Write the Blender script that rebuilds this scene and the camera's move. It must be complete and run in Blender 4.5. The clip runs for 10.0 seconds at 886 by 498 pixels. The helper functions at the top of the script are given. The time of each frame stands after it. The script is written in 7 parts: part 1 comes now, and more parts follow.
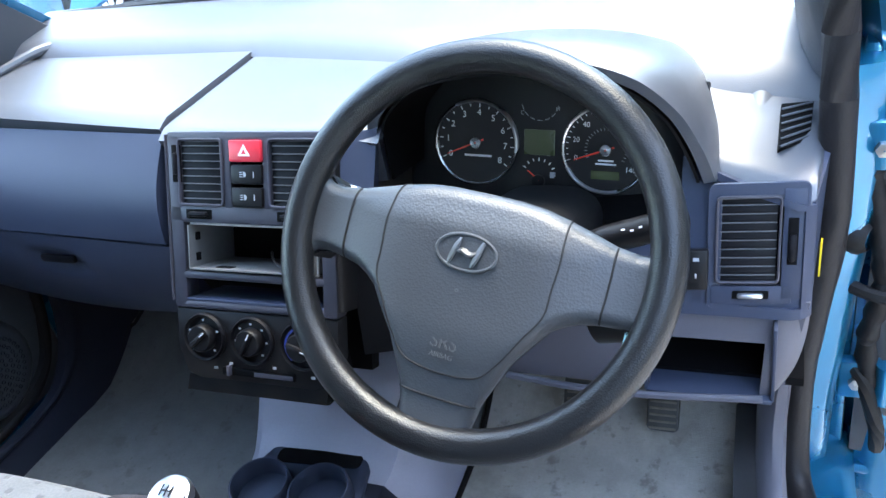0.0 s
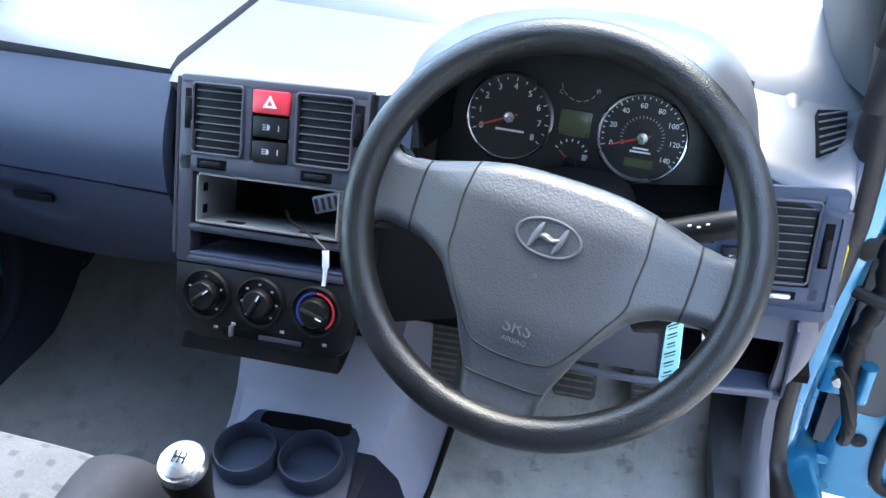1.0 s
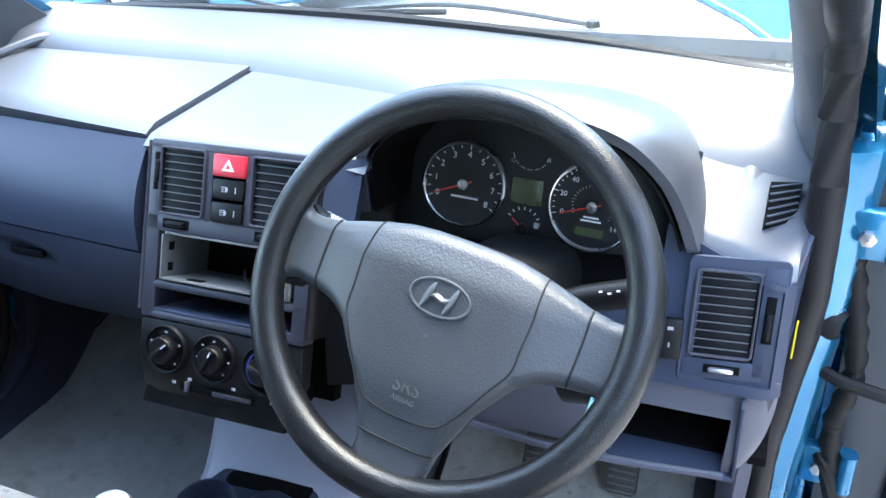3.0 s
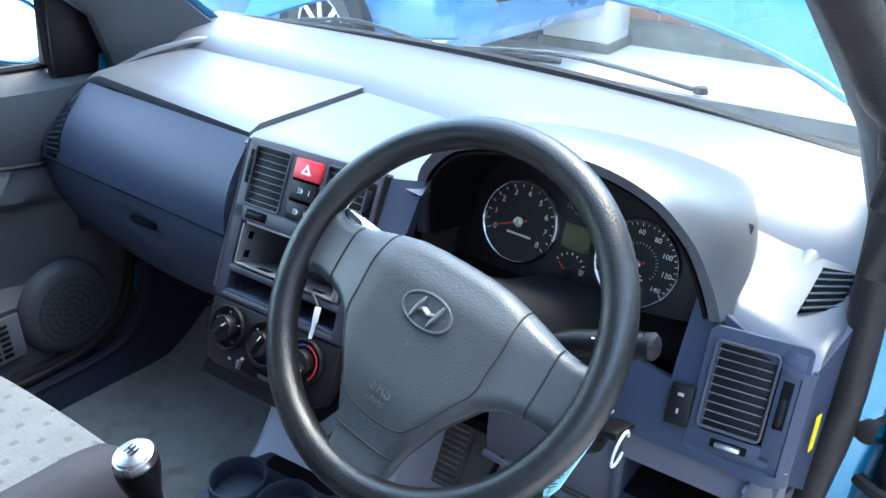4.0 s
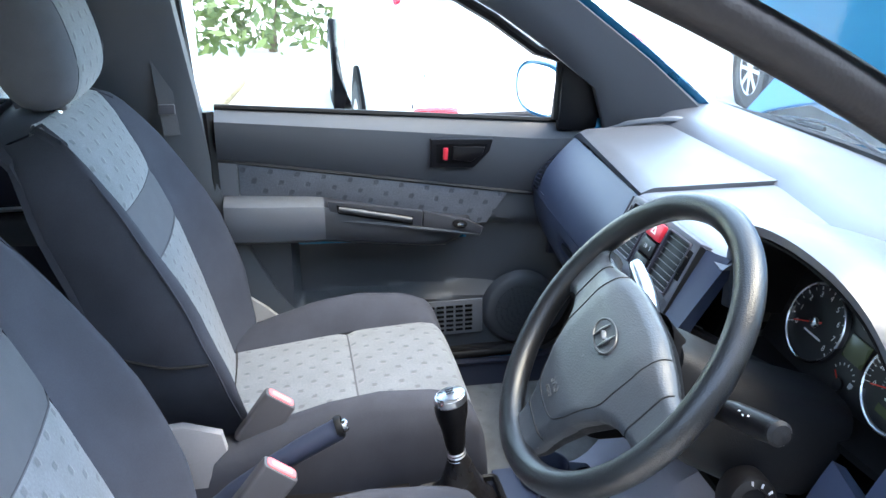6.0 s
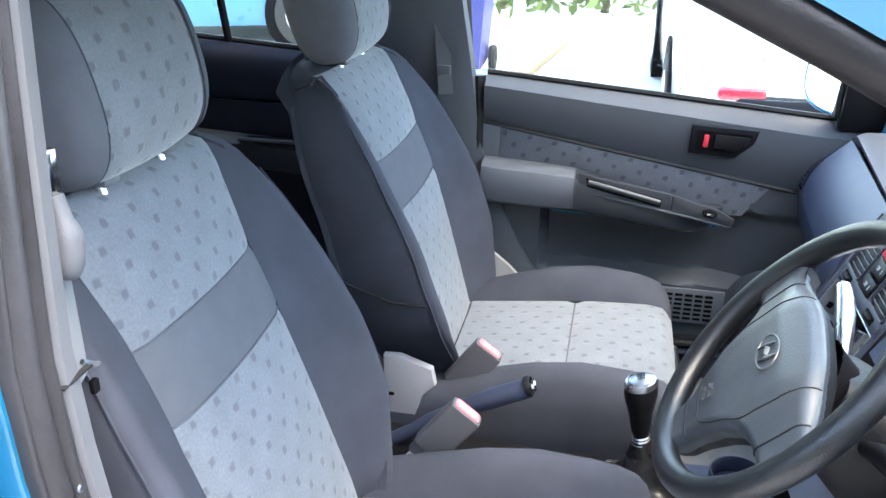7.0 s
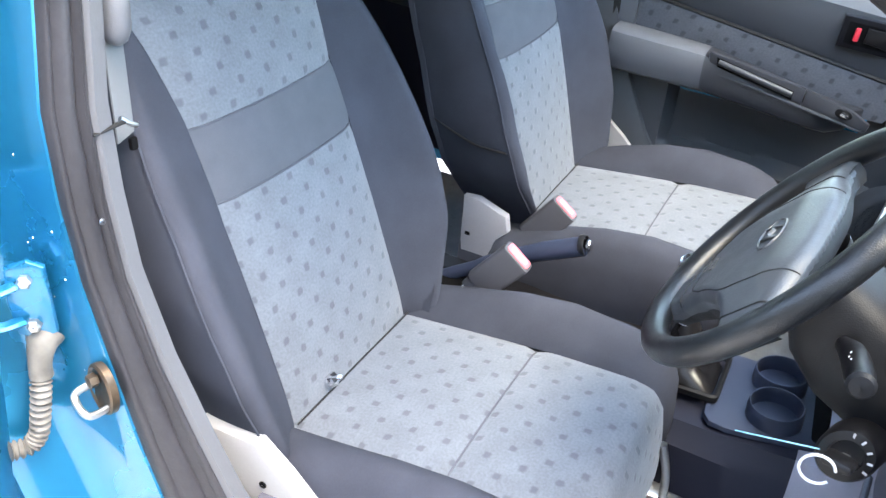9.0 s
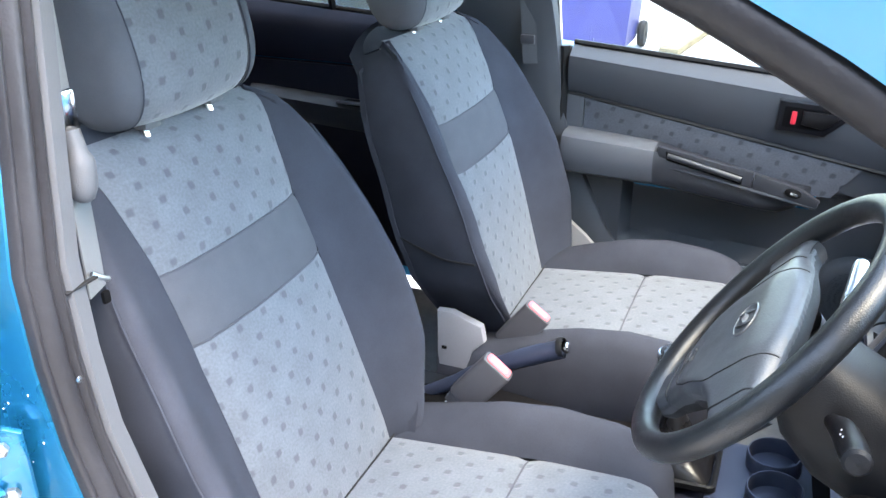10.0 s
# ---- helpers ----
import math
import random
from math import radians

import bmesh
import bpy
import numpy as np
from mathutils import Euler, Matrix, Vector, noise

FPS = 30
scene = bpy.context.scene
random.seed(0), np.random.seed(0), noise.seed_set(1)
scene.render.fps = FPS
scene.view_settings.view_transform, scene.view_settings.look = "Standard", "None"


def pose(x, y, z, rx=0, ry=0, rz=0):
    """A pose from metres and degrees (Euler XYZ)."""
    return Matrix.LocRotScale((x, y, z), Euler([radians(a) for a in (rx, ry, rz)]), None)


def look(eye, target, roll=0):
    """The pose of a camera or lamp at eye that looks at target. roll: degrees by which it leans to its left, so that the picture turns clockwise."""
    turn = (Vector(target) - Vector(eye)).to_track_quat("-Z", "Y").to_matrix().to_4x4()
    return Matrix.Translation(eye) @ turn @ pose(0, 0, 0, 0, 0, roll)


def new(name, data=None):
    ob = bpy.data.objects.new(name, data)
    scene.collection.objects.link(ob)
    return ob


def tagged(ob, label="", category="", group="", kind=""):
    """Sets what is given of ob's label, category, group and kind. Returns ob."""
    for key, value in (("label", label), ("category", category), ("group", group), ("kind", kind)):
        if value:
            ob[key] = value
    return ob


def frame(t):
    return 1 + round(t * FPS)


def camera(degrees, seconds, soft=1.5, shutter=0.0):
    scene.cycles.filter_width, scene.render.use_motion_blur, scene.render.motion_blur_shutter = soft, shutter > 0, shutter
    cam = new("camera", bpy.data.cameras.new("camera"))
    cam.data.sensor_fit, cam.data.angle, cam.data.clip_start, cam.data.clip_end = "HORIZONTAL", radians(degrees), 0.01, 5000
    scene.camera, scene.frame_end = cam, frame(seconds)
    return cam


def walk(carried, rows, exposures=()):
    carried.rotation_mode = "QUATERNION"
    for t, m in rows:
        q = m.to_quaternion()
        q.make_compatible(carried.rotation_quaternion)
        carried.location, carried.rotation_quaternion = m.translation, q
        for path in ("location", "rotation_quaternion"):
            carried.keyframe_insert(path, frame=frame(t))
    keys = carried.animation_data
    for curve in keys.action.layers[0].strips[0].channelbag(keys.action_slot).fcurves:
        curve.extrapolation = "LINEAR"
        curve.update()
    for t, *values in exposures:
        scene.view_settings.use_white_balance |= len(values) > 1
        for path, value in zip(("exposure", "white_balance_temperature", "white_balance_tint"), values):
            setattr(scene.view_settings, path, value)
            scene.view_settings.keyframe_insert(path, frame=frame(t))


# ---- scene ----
cam = camera(54.6, 10.0)
PATH = [
    (0, (0.582, -0.581, 1.299), (-0.136, 0.954, 0.238), -11.2),
    (0.5, (0.491, -0.563, 1.293), (-0.082, 0.971, 0.144), -9.2),
    (1, (0.422, -0.599, 1.319), (-0.042, 0.954, 0.148), -1.9),
    (1.5, (0.407, -0.613, 1.328), (-0.047, 0.928, 0.137), -0.7),
    (2, (0.421, -0.607, 1.326), (-0.076, 0.908, 0.119), -2.2),
    (2.5, (0.48, -0.585, 1.316), (-0.088, 0.956, 0.176), -3.9),
    (2.7, (0.517, -0.573, 1.308), (-0.109, 0.988, 0.227), -4.3),
    (3.8, (0.718, -0.548, 1.297), (-0.174, 0.993, 0.387), -0.1),
    (4, (0.732, -0.533, 1.294), (-0.322, 0.911, 0.397), 0.0),
    (4.5, (0.77, -0.432, 1.297), (-0.711, 0.623, 0.463), 1.2),
    (5, (0.884, -0.361, 1.311), (-0.803, 0.366, 0.521), 4.2),
    (5.2, (0.955, -0.367, 1.319), (-0.772, 0.286, 0.551), 2.5),
    (6.3, (1.156, -0.295, 1.32), (-0.682, -0.175, 0.54), 0.8),
    (6.5, (1.174, -0.258, 1.338), (-0.633, -0.316, 0.483), 1.6),
    (7, (1.176, -0.195, 1.36), (-0.622, -0.566, 0.566), 0.7),
    (7.5, (1.195, -0.128, 1.363), (-0.534, -0.662, 0.51), -4.5),
    (8, (1.173, -0.062, 1.352), (-0.414, -0.866, 0.439), -7.1),
    (8.5, (1.174, -0.018, 1.346), (-0.353, -0.759, 0.288), -1.4),
    (9, (1.18, 0.005, 1.346), (-0.347, -0.718, 0.277), 4.4),
    (9.5, (1.174, 0.005, 1.343), (-0.468, -0.749, 0.487), 2.5),
    (10, (1.185, -0.002, 1.357), (-0.482, -0.717, 0.515), -0.6),
]
EXPOSURES = [(0.0, 3.88, 7350, 8), (1.0, 3.98, 7350, 8), (2.7, 4.02, 7350, 8), (4.0, 3.80, 7150, 4), (5.0, 3.72, 7150, 4), (6.5, 3.86, 7900, 9), (8.0, 3.95, 7900, 9), (10.0, 3.98, 7900, 9)]
walk(cam, [(t, look(eye, target, roll)) for t, eye, target, roll in PATH], EXPOSURES)

# ---- world, sun and exposure ----
world = bpy.data.worlds.new("world")
scene.world = world
world.use_nodes = True
wn = world.node_tree
bg = wn.nodes["Background"]
sky = wn.nodes.new("ShaderNodeTexSky")
sky.sky_type, sky.sun_disc = "NISHITA", False
SUN_ELEV, SUN_AZ = 64.0, 14.0
sky.sun_elevation, sky.sun_rotation = radians(SUN_ELEV), radians(SUN_AZ)
wn.links.new(sky.outputs[0], bg.inputs[0])
bg.inputs[1].default_value = 0.20
sun = new("sun", bpy.data.lights.new("sun", "SUN"))
sun.data.energy, sun.data.angle, sun.data.color = 0.36, radians(30), (1.0, 0.95, 0.88)
saz = radians(SUN_AZ)
sun_dir = Vector((math.sin(saz) * math.cos(radians(SUN_ELEV)), math.cos(saz) * math.cos(radians(SUN_ELEV)), math.sin(radians(SUN_ELEV))))
sun.matrix_world = Matrix.Translation((0, 0, 8)) @ sun_dir.to_track_quat("Z", "Y").to_matrix().to_4x4()


# ---- materials ----
def mat(name, color, rough=0.5, metal=0.0, var=0.08, vscale=6.0, bump=0.0, bscale=300.0, wear=0.0, coat=0.0, spec=0.5):
    m = bpy.data.materials.new(name)
    m.use_nodes = True
    nt = m.node_tree
    bs = nt.nodes["Principled BSDF"]
    tc = nt.nodes.new("ShaderNodeTexCoord")
    n1 = nt.nodes.new("ShaderNodeTexNoise")
    n1.inputs["Scale"].default_value, n1.inputs["Detail"].default_value = vscale, 5.0
    n2 = nt.nodes.new("ShaderNodeTexNoise")
    n2.inputs["Scale"].default_value, n2.inputs["Detail"].default_value = bscale * 0.35, 3.0
    for n in (n1, n2):
        nt.links.new(tc.outputs["Object"], n.inputs["Vector"])
    mixn = nt.nodes.new("ShaderNodeMath")
    mixn.operation = "MULTIPLY_ADD"
    mixn.inputs[1].default_value = 0.45
    nt.links.new(n2.outputs["Fac"], mixn.inputs[0])
    nt.links.new(n1.outputs["Fac"], mixn.inputs[2])
    ramp = nt.nodes.new("ShaderNodeMapRange")
    ramp.inputs["From Min"].default_value, ramp.inputs["From Max"].default_value = 0.45, 1.0
    ramp.inputs["To Min"].default_value, ramp.inputs["To Max"].default_value = 1.0 - var, 1.0 + var
    nt.links.new(mixn.outputs[0], ramp.inputs["Value"])
    mul = nt.nodes.new("ShaderNodeVectorMath")
    mul.operation = "SCALE"
    mul.inputs[0].default_value = color
    nt.links.new(ramp.outputs[0], mul.inputs["Scale"])
    nt.links.new(mul.outputs[0], bs.inputs["Base Color"])
    rr = nt.nodes.new("ShaderNodeMapRange")
    rr.inputs["From Min"].default_value, rr.inputs["From Max"].default_value = 0.3, 0.7
    rr.inputs["To Min"].default_value, rr.inputs["To Max"].default_value = max(0.02, rough - 0.06 - wear), min(1.0, rough + 0.06)
    nt.links.new(n1.outputs["Fac"], rr.inputs["Value"])
    nt.links.new(rr.outputs[0], bs.inputs["Roughness"])
    bs.inputs["Metallic"].default_value = metal
    bs.inputs["Specular IOR Level"].default_value = spec
    bs.inputs["Coat Weight"].default_value = coat
    bs.inputs["Coat Roughness"].default_value = 0.05
    if bump > 0:
        vo = nt.nodes.new("ShaderNodeTexVoronoi")
        vo.inputs["Scale"].default_value = bscale
        nt.links.new(tc.outputs["Object"], vo.inputs["Vector"])
        bp = nt.nodes.new("ShaderNodeBump")
        bp.inputs["Strength"].default_value, bp.inputs["Distance"].default_value = bump, 0.0006
        nt.links.new(vo.outputs["Distance"], bp.inputs["Height"])
        nt.links.new(bp.outputs[0], bs.inputs["Normal"])
    return m


def maths(nt, op, a, b=None):
    n = nt.nodes.new("ShaderNodeMath")
    n.operation = op
    for i, v in enumerate((a, b)):
        if v is None:
            continue
        if isinstance(v, (int, float)):
            n.inputs[i].default_value = v
        else:
            nt.links.new(v, n.inputs[i])
    return n.outputs[0]


def fabric(name, base, dot, px, py, size, fuzz=0.55):
    """Woven velour with staggered little square motifs; the UV map is in metres."""
    m = bpy.data.materials.new(name)
    m.use_nodes = True
    nt = m.node_tree
    bs = nt.nodes["Principled BSDF"]
    bs.inputs["Roughness"].default_value = 0.95
    bs.inputs["Specular IOR Level"].default_value = 0.15
    bs.inputs["Sheen Weight"].default_value = 0.3
    uv = nt.nodes.new("ShaderNodeUVMap")
    wob = nt.nodes.new("ShaderNodeTexNoise")
    wob.inputs["Scale"].default_value = 60
    nt.links.new(uv.outputs[0], wob.inputs["Vector"])
    off = nt.nodes.new("ShaderNodeVectorMath")
    off.operation = "MULTIPLY_ADD"
    off.inputs[1].default_value = (0.006, 0.006, 0)
    nt.links.new(wob.outputs["Color"], off.inputs[0])
    nt.links.new(uv.outputs[0], off.inputs[2])
    sep = nt.nodes.new("ShaderNodeSeparateXYZ")
    nt.links.new(off.outputs[0], sep.inputs[0])
    v = maths(nt, "DIVIDE", sep.outputs[1], py)
    row = maths(nt, "FLOOR", v)
    shift = maths(nt, "MULTIPLY", maths(nt, "MODULO", maths(nt, "ADD", row, 1000.0), 2.0), 0.5)
    u = maths(nt, "ADD", maths(nt, "DIVIDE", sep.outputs[0], px), shift)
    fu = maths(nt, "ABSOLUTE", maths(nt, "SUBTRACT", maths(nt, "FRACT", maths(nt, "ADD", u, 100.0)), 0.5))
    fv = maths(nt, "ABSOLUTE", maths(nt, "SUBTRACT", maths(nt, "FRACT", v), 0.5))
    du = maths(nt, "MULTIPLY", fu, px / size)
    dv = maths(nt, "MULTIPLY", fv, py / size)
    d = maths(nt, "MAXIMUM", maths(nt, "MAXIMUM", du, dv), maths(nt, "MULTIPLY", maths(nt, "ADD", du, dv), 0.62))
    edge = nt.nodes.new("ShaderNodeMapRange")
    edge.interpolation_type = "SMOOTHSTEP"
    edge.inputs["From Min"].default_value, edge.inputs["From Max"].default_value = 0.26, 0.60
    edge.inputs["To Min"].default_value, edge.inputs["To Max"].default_value = 1.0, 0.0
    nt.links.new(d, edge.inputs["Value"])
    fine = nt.nodes.new("ShaderNodeTexNoise")
    fine.inputs["Scale"].default_value, fine.inputs["Detail"].default_value = 260, 5
    nt.links.new(uv.outputs[0], fine.inputs["Vector"])
    big = nt.nodes.new("ShaderNodeTexNoise")
    big.inputs["Scale"].default_value, big.inputs["Detail"].default_value = 22, 6
    nt.links.new(uv.outputs[0], big.inputs["Vector"])
    tone = maths(nt, "MULTIPLY_ADD", fine.outputs["Fac"], fuzz)
    tone.node.inputs[2].default_value = 1.0 - fuzz * 0.75
    tone2 = maths(nt, "MULTIPLY", tone, maths(nt, "ADD", maths(nt, "MULTIPLY", big.outputs["Fac"], 0.5), 0.75))
    mix = nt.nodes.new("ShaderNodeMix")
    mix.data_type = "RGBA"
    mix.inputs["A"].default_value, mix.inputs["B"].default_value = (*base, 1), (*dot, 1)
    keep = maths(nt, "MULTIPLY", edge.outputs[0], maths(nt, "ADD", maths(nt, "MULTIPLY", fine.outputs["Fac"], 0.9), 0.35))
    keep.node.use_clamp = True
    nt.links.new(keep, mix.inputs["Factor"])
    sc = nt.nodes.new("ShaderNodeVectorMath")
    sc.operation = "SCALE"
    nt.links.new(mix.outputs["Result"], sc.inputs[0])
    nt.links.new(tone2, sc.inputs["Scale"])
    nt.links.new(sc.outputs[0], bs.inputs["Base Color"])
    hgt = maths(nt, "SUBTRACT", maths(nt, "MULTIPLY", fine.outputs["Fac"], 0.5), maths(nt, "MULTIPLY", edge.outputs[0], 0.8))
    bp = nt.nodes.new("ShaderNodeBump")
    bp.inputs["Strength"].default_value, bp.inputs["Distance"].default_value = 0.6, 0.0015
    nt.links.new(hgt, bp.inputs["Height"])
    nt.links.new(bp.outputs[0], bs.inputs["Normal"])
    return m


def stained(name, clean, dirty):
    """Cut-pile carpet: a mottled pile with trodden-in stains of several sizes."""
    m = mat(name, clean, 0.95, var=0.12, vscale=30, bump=1.0, bscale=650, spec=0.1)
    nt = m.node_tree
    bs = nt.nodes["Principled BSDF"]
    old = bs.inputs["Base Color"].links[0].from_socket
    tc = nt.nodes.new("ShaderNodeTexCoord")
    fac = None
    for scale, lo, hi, amount in ((5.0, 0.50, 0.68, 0.55), (21.0, 0.56, 0.66, 0.6), (70.0, 0.60, 0.72, 0.5)):
        n = nt.nodes.new("ShaderNodeTexNoise")
        n.inputs["Scale"].default_value, n.inputs["Detail"].default_value, n.inputs["Roughness"].default_value = scale, 6.0, 0.6
        nt.links.new(tc.outputs["Object"], n.inputs["Vector"])
        r = nt.nodes.new("ShaderNodeMapRange")
        r.interpolation_type = "SMOOTHSTEP"
        for key3, val in (("From Min", lo), ("From Max", hi), ("To Min", 0.0), ("To Max", amount)):
            r.inputs[key3].default_value = val
        nt.links.new(n.outputs["Fac"], r.inputs["Value"])
        fac = r.outputs[0] if fac is None else maths(nt, "MAXIMUM", fac, r.outputs[0])
    mix = nt.nodes.new("ShaderNodeMix")
    mix.data_type = "RGBA"
    mix.inputs["B"].default_value = (*dirty, 1)
    nt.links.new(fac, mix.inputs["Factor"])
    nt.links.new(old, mix.inputs["A"])
    nt.links.new(mix.outputs["Result"], bs.inputs["Base Color"])
    return m


def glass(name, tint=(0.9, 0.95, 0.95)):
    m = bpy.data.materials.new(name)
    m.use_nodes = True
    nt = m.node_tree
    nt.nodes.remove(nt.nodes["Principled BSDF"])
    out = nt.nodes["Material Output"]
    tr, gl, mx, fr = (nt.nodes.new("ShaderNode" + k) for k in ("BsdfTransparent", "BsdfGlossy", "MixShader", "LayerWeight"))
    tr.inputs[0].default_value = (*tint, 1)
    gl.inputs["Roughness"].default_value = 0.02
    fr.inputs["Blend"].default_value = 0.5
    gloss = maths(nt, "MULTIPLY_ADD", maths(nt, "POWER", fr.outputs["Facing"], 5.0), 0.45)
    gloss.node.inputs[2].default_value = 0.05
    nt.links.new(gloss, mx.inputs[0])
    nt.links.new(tr.outputs[0], mx.inputs[1])
    nt.links.new(gl.outputs[0], mx.inputs[2])
    nt.links.new(mx.outputs[0], out.inputs[0])
    return m


M = {}
M["pad"] = mat("dash_pad_vinyl", (0.060, 0.066, 0.079), 0.40, var=0.06, bump=0.25, bscale=900, spec=1.0)
M["dashblue"] = mat("dark_blue_grey_plastic", (0.030, 0.040, 0.070), 0.5, var=0.06, bump=0.2, bscale=900, spec=0.4)
M["stack"] = mat("centre_bezel_plastic", (0.036, 0.036, 0.050), 0.46, var=0.06, bump=0.1, bscale=900)
M["lightgrey"] = mat("light_grey_plastic", (0.085, 0.084, 0.106), 0.5, var=0.07, bump=0.2, bscale=800)
M["black"] = mat("black_plastic", (0.006, 0.006, 0.007), 0.4, var=0.2, bump=0.1, bscale=700, spec=0.25)
# near-black that paints shade into recesses; small black parts use it too
M["cavity"] = mat("matt_black_and_recess_shade", (0.004, 0.004, 0.0045), 0.8, var=0.2, spec=0.08)
M["sillnavy"] = mat("matt_navy_sill_plastic", (0.022, 0.025, 0.038), 0.75, var=0.1, bump=0.2, bscale=800, spec=0.12)
M["wheel"] = mat("grained_dark_grey_hub_plastic", (0.037, 0.042, 0.048), 0.43, var=0.0, vscale=40, bump=0.34, bscale=470, spec=0.75)
M["rim"] = mat("grained_black_rim_polyurethane", (0.0060, 0.0070, 0.0085), 0.34, var=0.05, vscale=40, bump=0.40, bscale=640, spec=0.55)
M["emblem"] = mat("dull_emblem_metal", (0.10, 0.104, 0.108), 0.4, 0.5, var=0.1, vscale=60)
M["shroud"] = mat("column_black_plastic", (0.009, 0.0095, 0.011), 0.5, var=0.12, bump=0.3, bscale=600, spec=0.2)
M["slat"] = mat("vent_slat_plastic", (0.006, 0.006, 0.008), 0.5, var=0.1, spec=0.15)
M["chrome"] = mat("chrome", (0.75, 0.76, 0.78), 0.12, 1.0, var=0.03)
M["silver"] = mat("satin_silver", (0.6, 0.61, 0.63), 0.3, 1.0, var=0.05)
M["cage"] = mat("galvanised_sheet", (0.20, 0.20, 0.20), 0.5, 0.3, var=0.1, vscale=30)
M["steel"] = mat("zinc_steel", (0.45, 0.45, 0.44), 0.35, 0.9, var=0.2, vscale=40)
M["red"] = mat("red_plastic", (0.65, 0.03, 0.05), 0.35, var=0.04)
M["pinkred"] = mat("buckle_red", (0.8, 0.16, 0.18), 0.4, var=0.04)
M["palered"] = mat("faded_red_plastic", (0.75, 0.36, 0.37), 0.45, var=0.04)
M["yellow"] = mat("yellow_sticker", (0.75, 0.55, 0.02), 0.5, var=0.03)
M["white"] = mat("white_print", (0.8, 0.8, 0.82), 0.5, var=0.02)
M["greyprint"] = mat("grey_print", (0.35, 0.36, 0.38), 0.5, var=0.02)
M["needle"] = mat("orange_red_needle", (0.8, 0.04, 0.02), 0.4, var=0.02)
M["bluemark"] = mat("blue_marking", (0.02, 0.04, 0.22), 0.4, var=0.02)
M["lcd"] = mat("lcd_green_grey", (0.075, 0.09, 0.045), 0.3, var=0.05)
M["dial"] = mat("dial_face_black", (0.005, 0.005, 0.006), 0.5, var=0.1)
M["carpet"] = stained("grey_carpet", (0.17, 0.172, 0.17), (0.11, 0.108, 0.10))
M["mat"] = stained("worn_beige_grey_mat", (0.43, 0.40, 0.36), (0.16, 0.145, 0.125))
M["plainfab"] = mat("plain_dark_grey_cloth", (0.050, 0.054, 0.068), 0.92, var=0.14, vscale=14, bump=0.5, bscale=1500, spec=0.05)
M["midfab"] = mat("plain_grey_cloth", (0.095, 0.100, 0.113), 0.92, var=0.08, vscale=30, bump=0.5, bscale=1500, spec=0.05)
M["dots"] = fabric("grey_velour_with_motifs", (0.150, 0.164, 0.182), (0.088, 0.096, 0.110), 0.050, 0.0245, 0.0115)
M["doordots"] = fabric("door_cloth_with_motifs", (0.088, 0.098, 0.116), (0.040, 0.045, 0.058), 0.056, 0.0205, 0.0115)
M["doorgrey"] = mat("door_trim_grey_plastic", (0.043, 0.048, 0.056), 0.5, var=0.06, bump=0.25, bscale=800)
M["doorlight"] = mat("door_light_grey_plastic", (0.098, 0.105, 0.118), 0.5, var=0.06, bump=0.25, bscale=800)
M["darkplate"] = mat("dark_satin_plastic", (0.026, 0.029, 0.035), 0.34, var=0.05, bump=0.1, bscale=800, spec=0.6)
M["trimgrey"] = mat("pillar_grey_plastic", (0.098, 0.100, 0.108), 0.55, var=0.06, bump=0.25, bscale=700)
M["paint"] = mat("metallic_blue_paint", (0.0, 0.155, 0.30), 0.30, 0.6, var=0.03, vscale=9, coat=1.0)
M["seal"] = mat("black_rubber_seal", (0.0075, 0.007, 0.0075), 0.6, var=0.3, vscale=25, bump=0.3, bscale=300, spec=0.25)
M["dustyseal"] = mat("dusty_grey_rubber_seal", (0.014, 0.0125, 0.0135), 0.55, var=0.2, vscale=14, bump=0.3, bscale=300, spec=0.25, wear=0.1)
M["ribseal"] = mat("dusty_mauve_grey_rubber", (0.029, 0.028, 0.032), 0.5, var=0.25, vscale=9, bump=0.3, bscale=300, spec=0.35, wear=0.1)
M["rubber"] = mat("grey_rubber", (0.06, 0.058, 0.055), 0.65, var=0.35, vscale=25, bump=0.3, bscale=200)
M["strikermetal"] = mat("rusty_brown_steel", (0.085, 0.060, 0.040), 0.42, 0.6, var=0.4, vscale=60)
M["shell"] = mat("cream_grey_plastic", (0.33, 0.325, 0.315), 0.5, var=0.06, bump=0.15, bscale=700)
# navy trim with the dimness of rear cabin and console sides in its colour
M["rearnavy"] = mat("shade_darkened_navy_trim", (0.018, 0.020, 0.032), 0.55, var=0.08, bump=0.2, bscale=800, spec=0.15)
M["consolegrey"] = mat("pale_console_plastic", (0.32, 0.32, 0.385), 0.5, var=0.07, bump=0.2, bscale=800)
M["seam"] = mat("seam_shadow_gap", (0.006, 0.006, 0.007), 0.7, var=0.1)
M["darkweb"] = mat("dark_grey_belt_webbing", (0.07, 0.072, 0.078), 0.8, var=0.08, bump=0.8, bscale=1200)
# opaque brown: paints dark reflections on the open rear door's glass
M["brownglass"] = mat("brown_reflection_glass", (0.035, 0.017, 0.013), 0.25, var=0.15, vscale=9)
M["pedalrubber"] = mat("dusty_pedal_rubber", (0.17, 0.15, 0.12), 0.8, var=0.3, vscale=30, bump=0.4, bscale=200)
M["leather"] = mat("glossy_black_gaiter_vinyl", (0.008, 0.008, 0.009), 0.28, var=0.1, bump=0.35, bscale=420, spec=0.6)
M["dirtyboot"] = mat("dirty_grey_rubber_boot", (0.13, 0.12, 0.105), 0.6, var=0.45, vscale=40, bump=0.3, bscale=200)
M["webbing"] = mat("grey_belt_webbing", (0.17, 0.175, 0.18), 0.8, var=0.08, bump=0.8, bscale=1200)
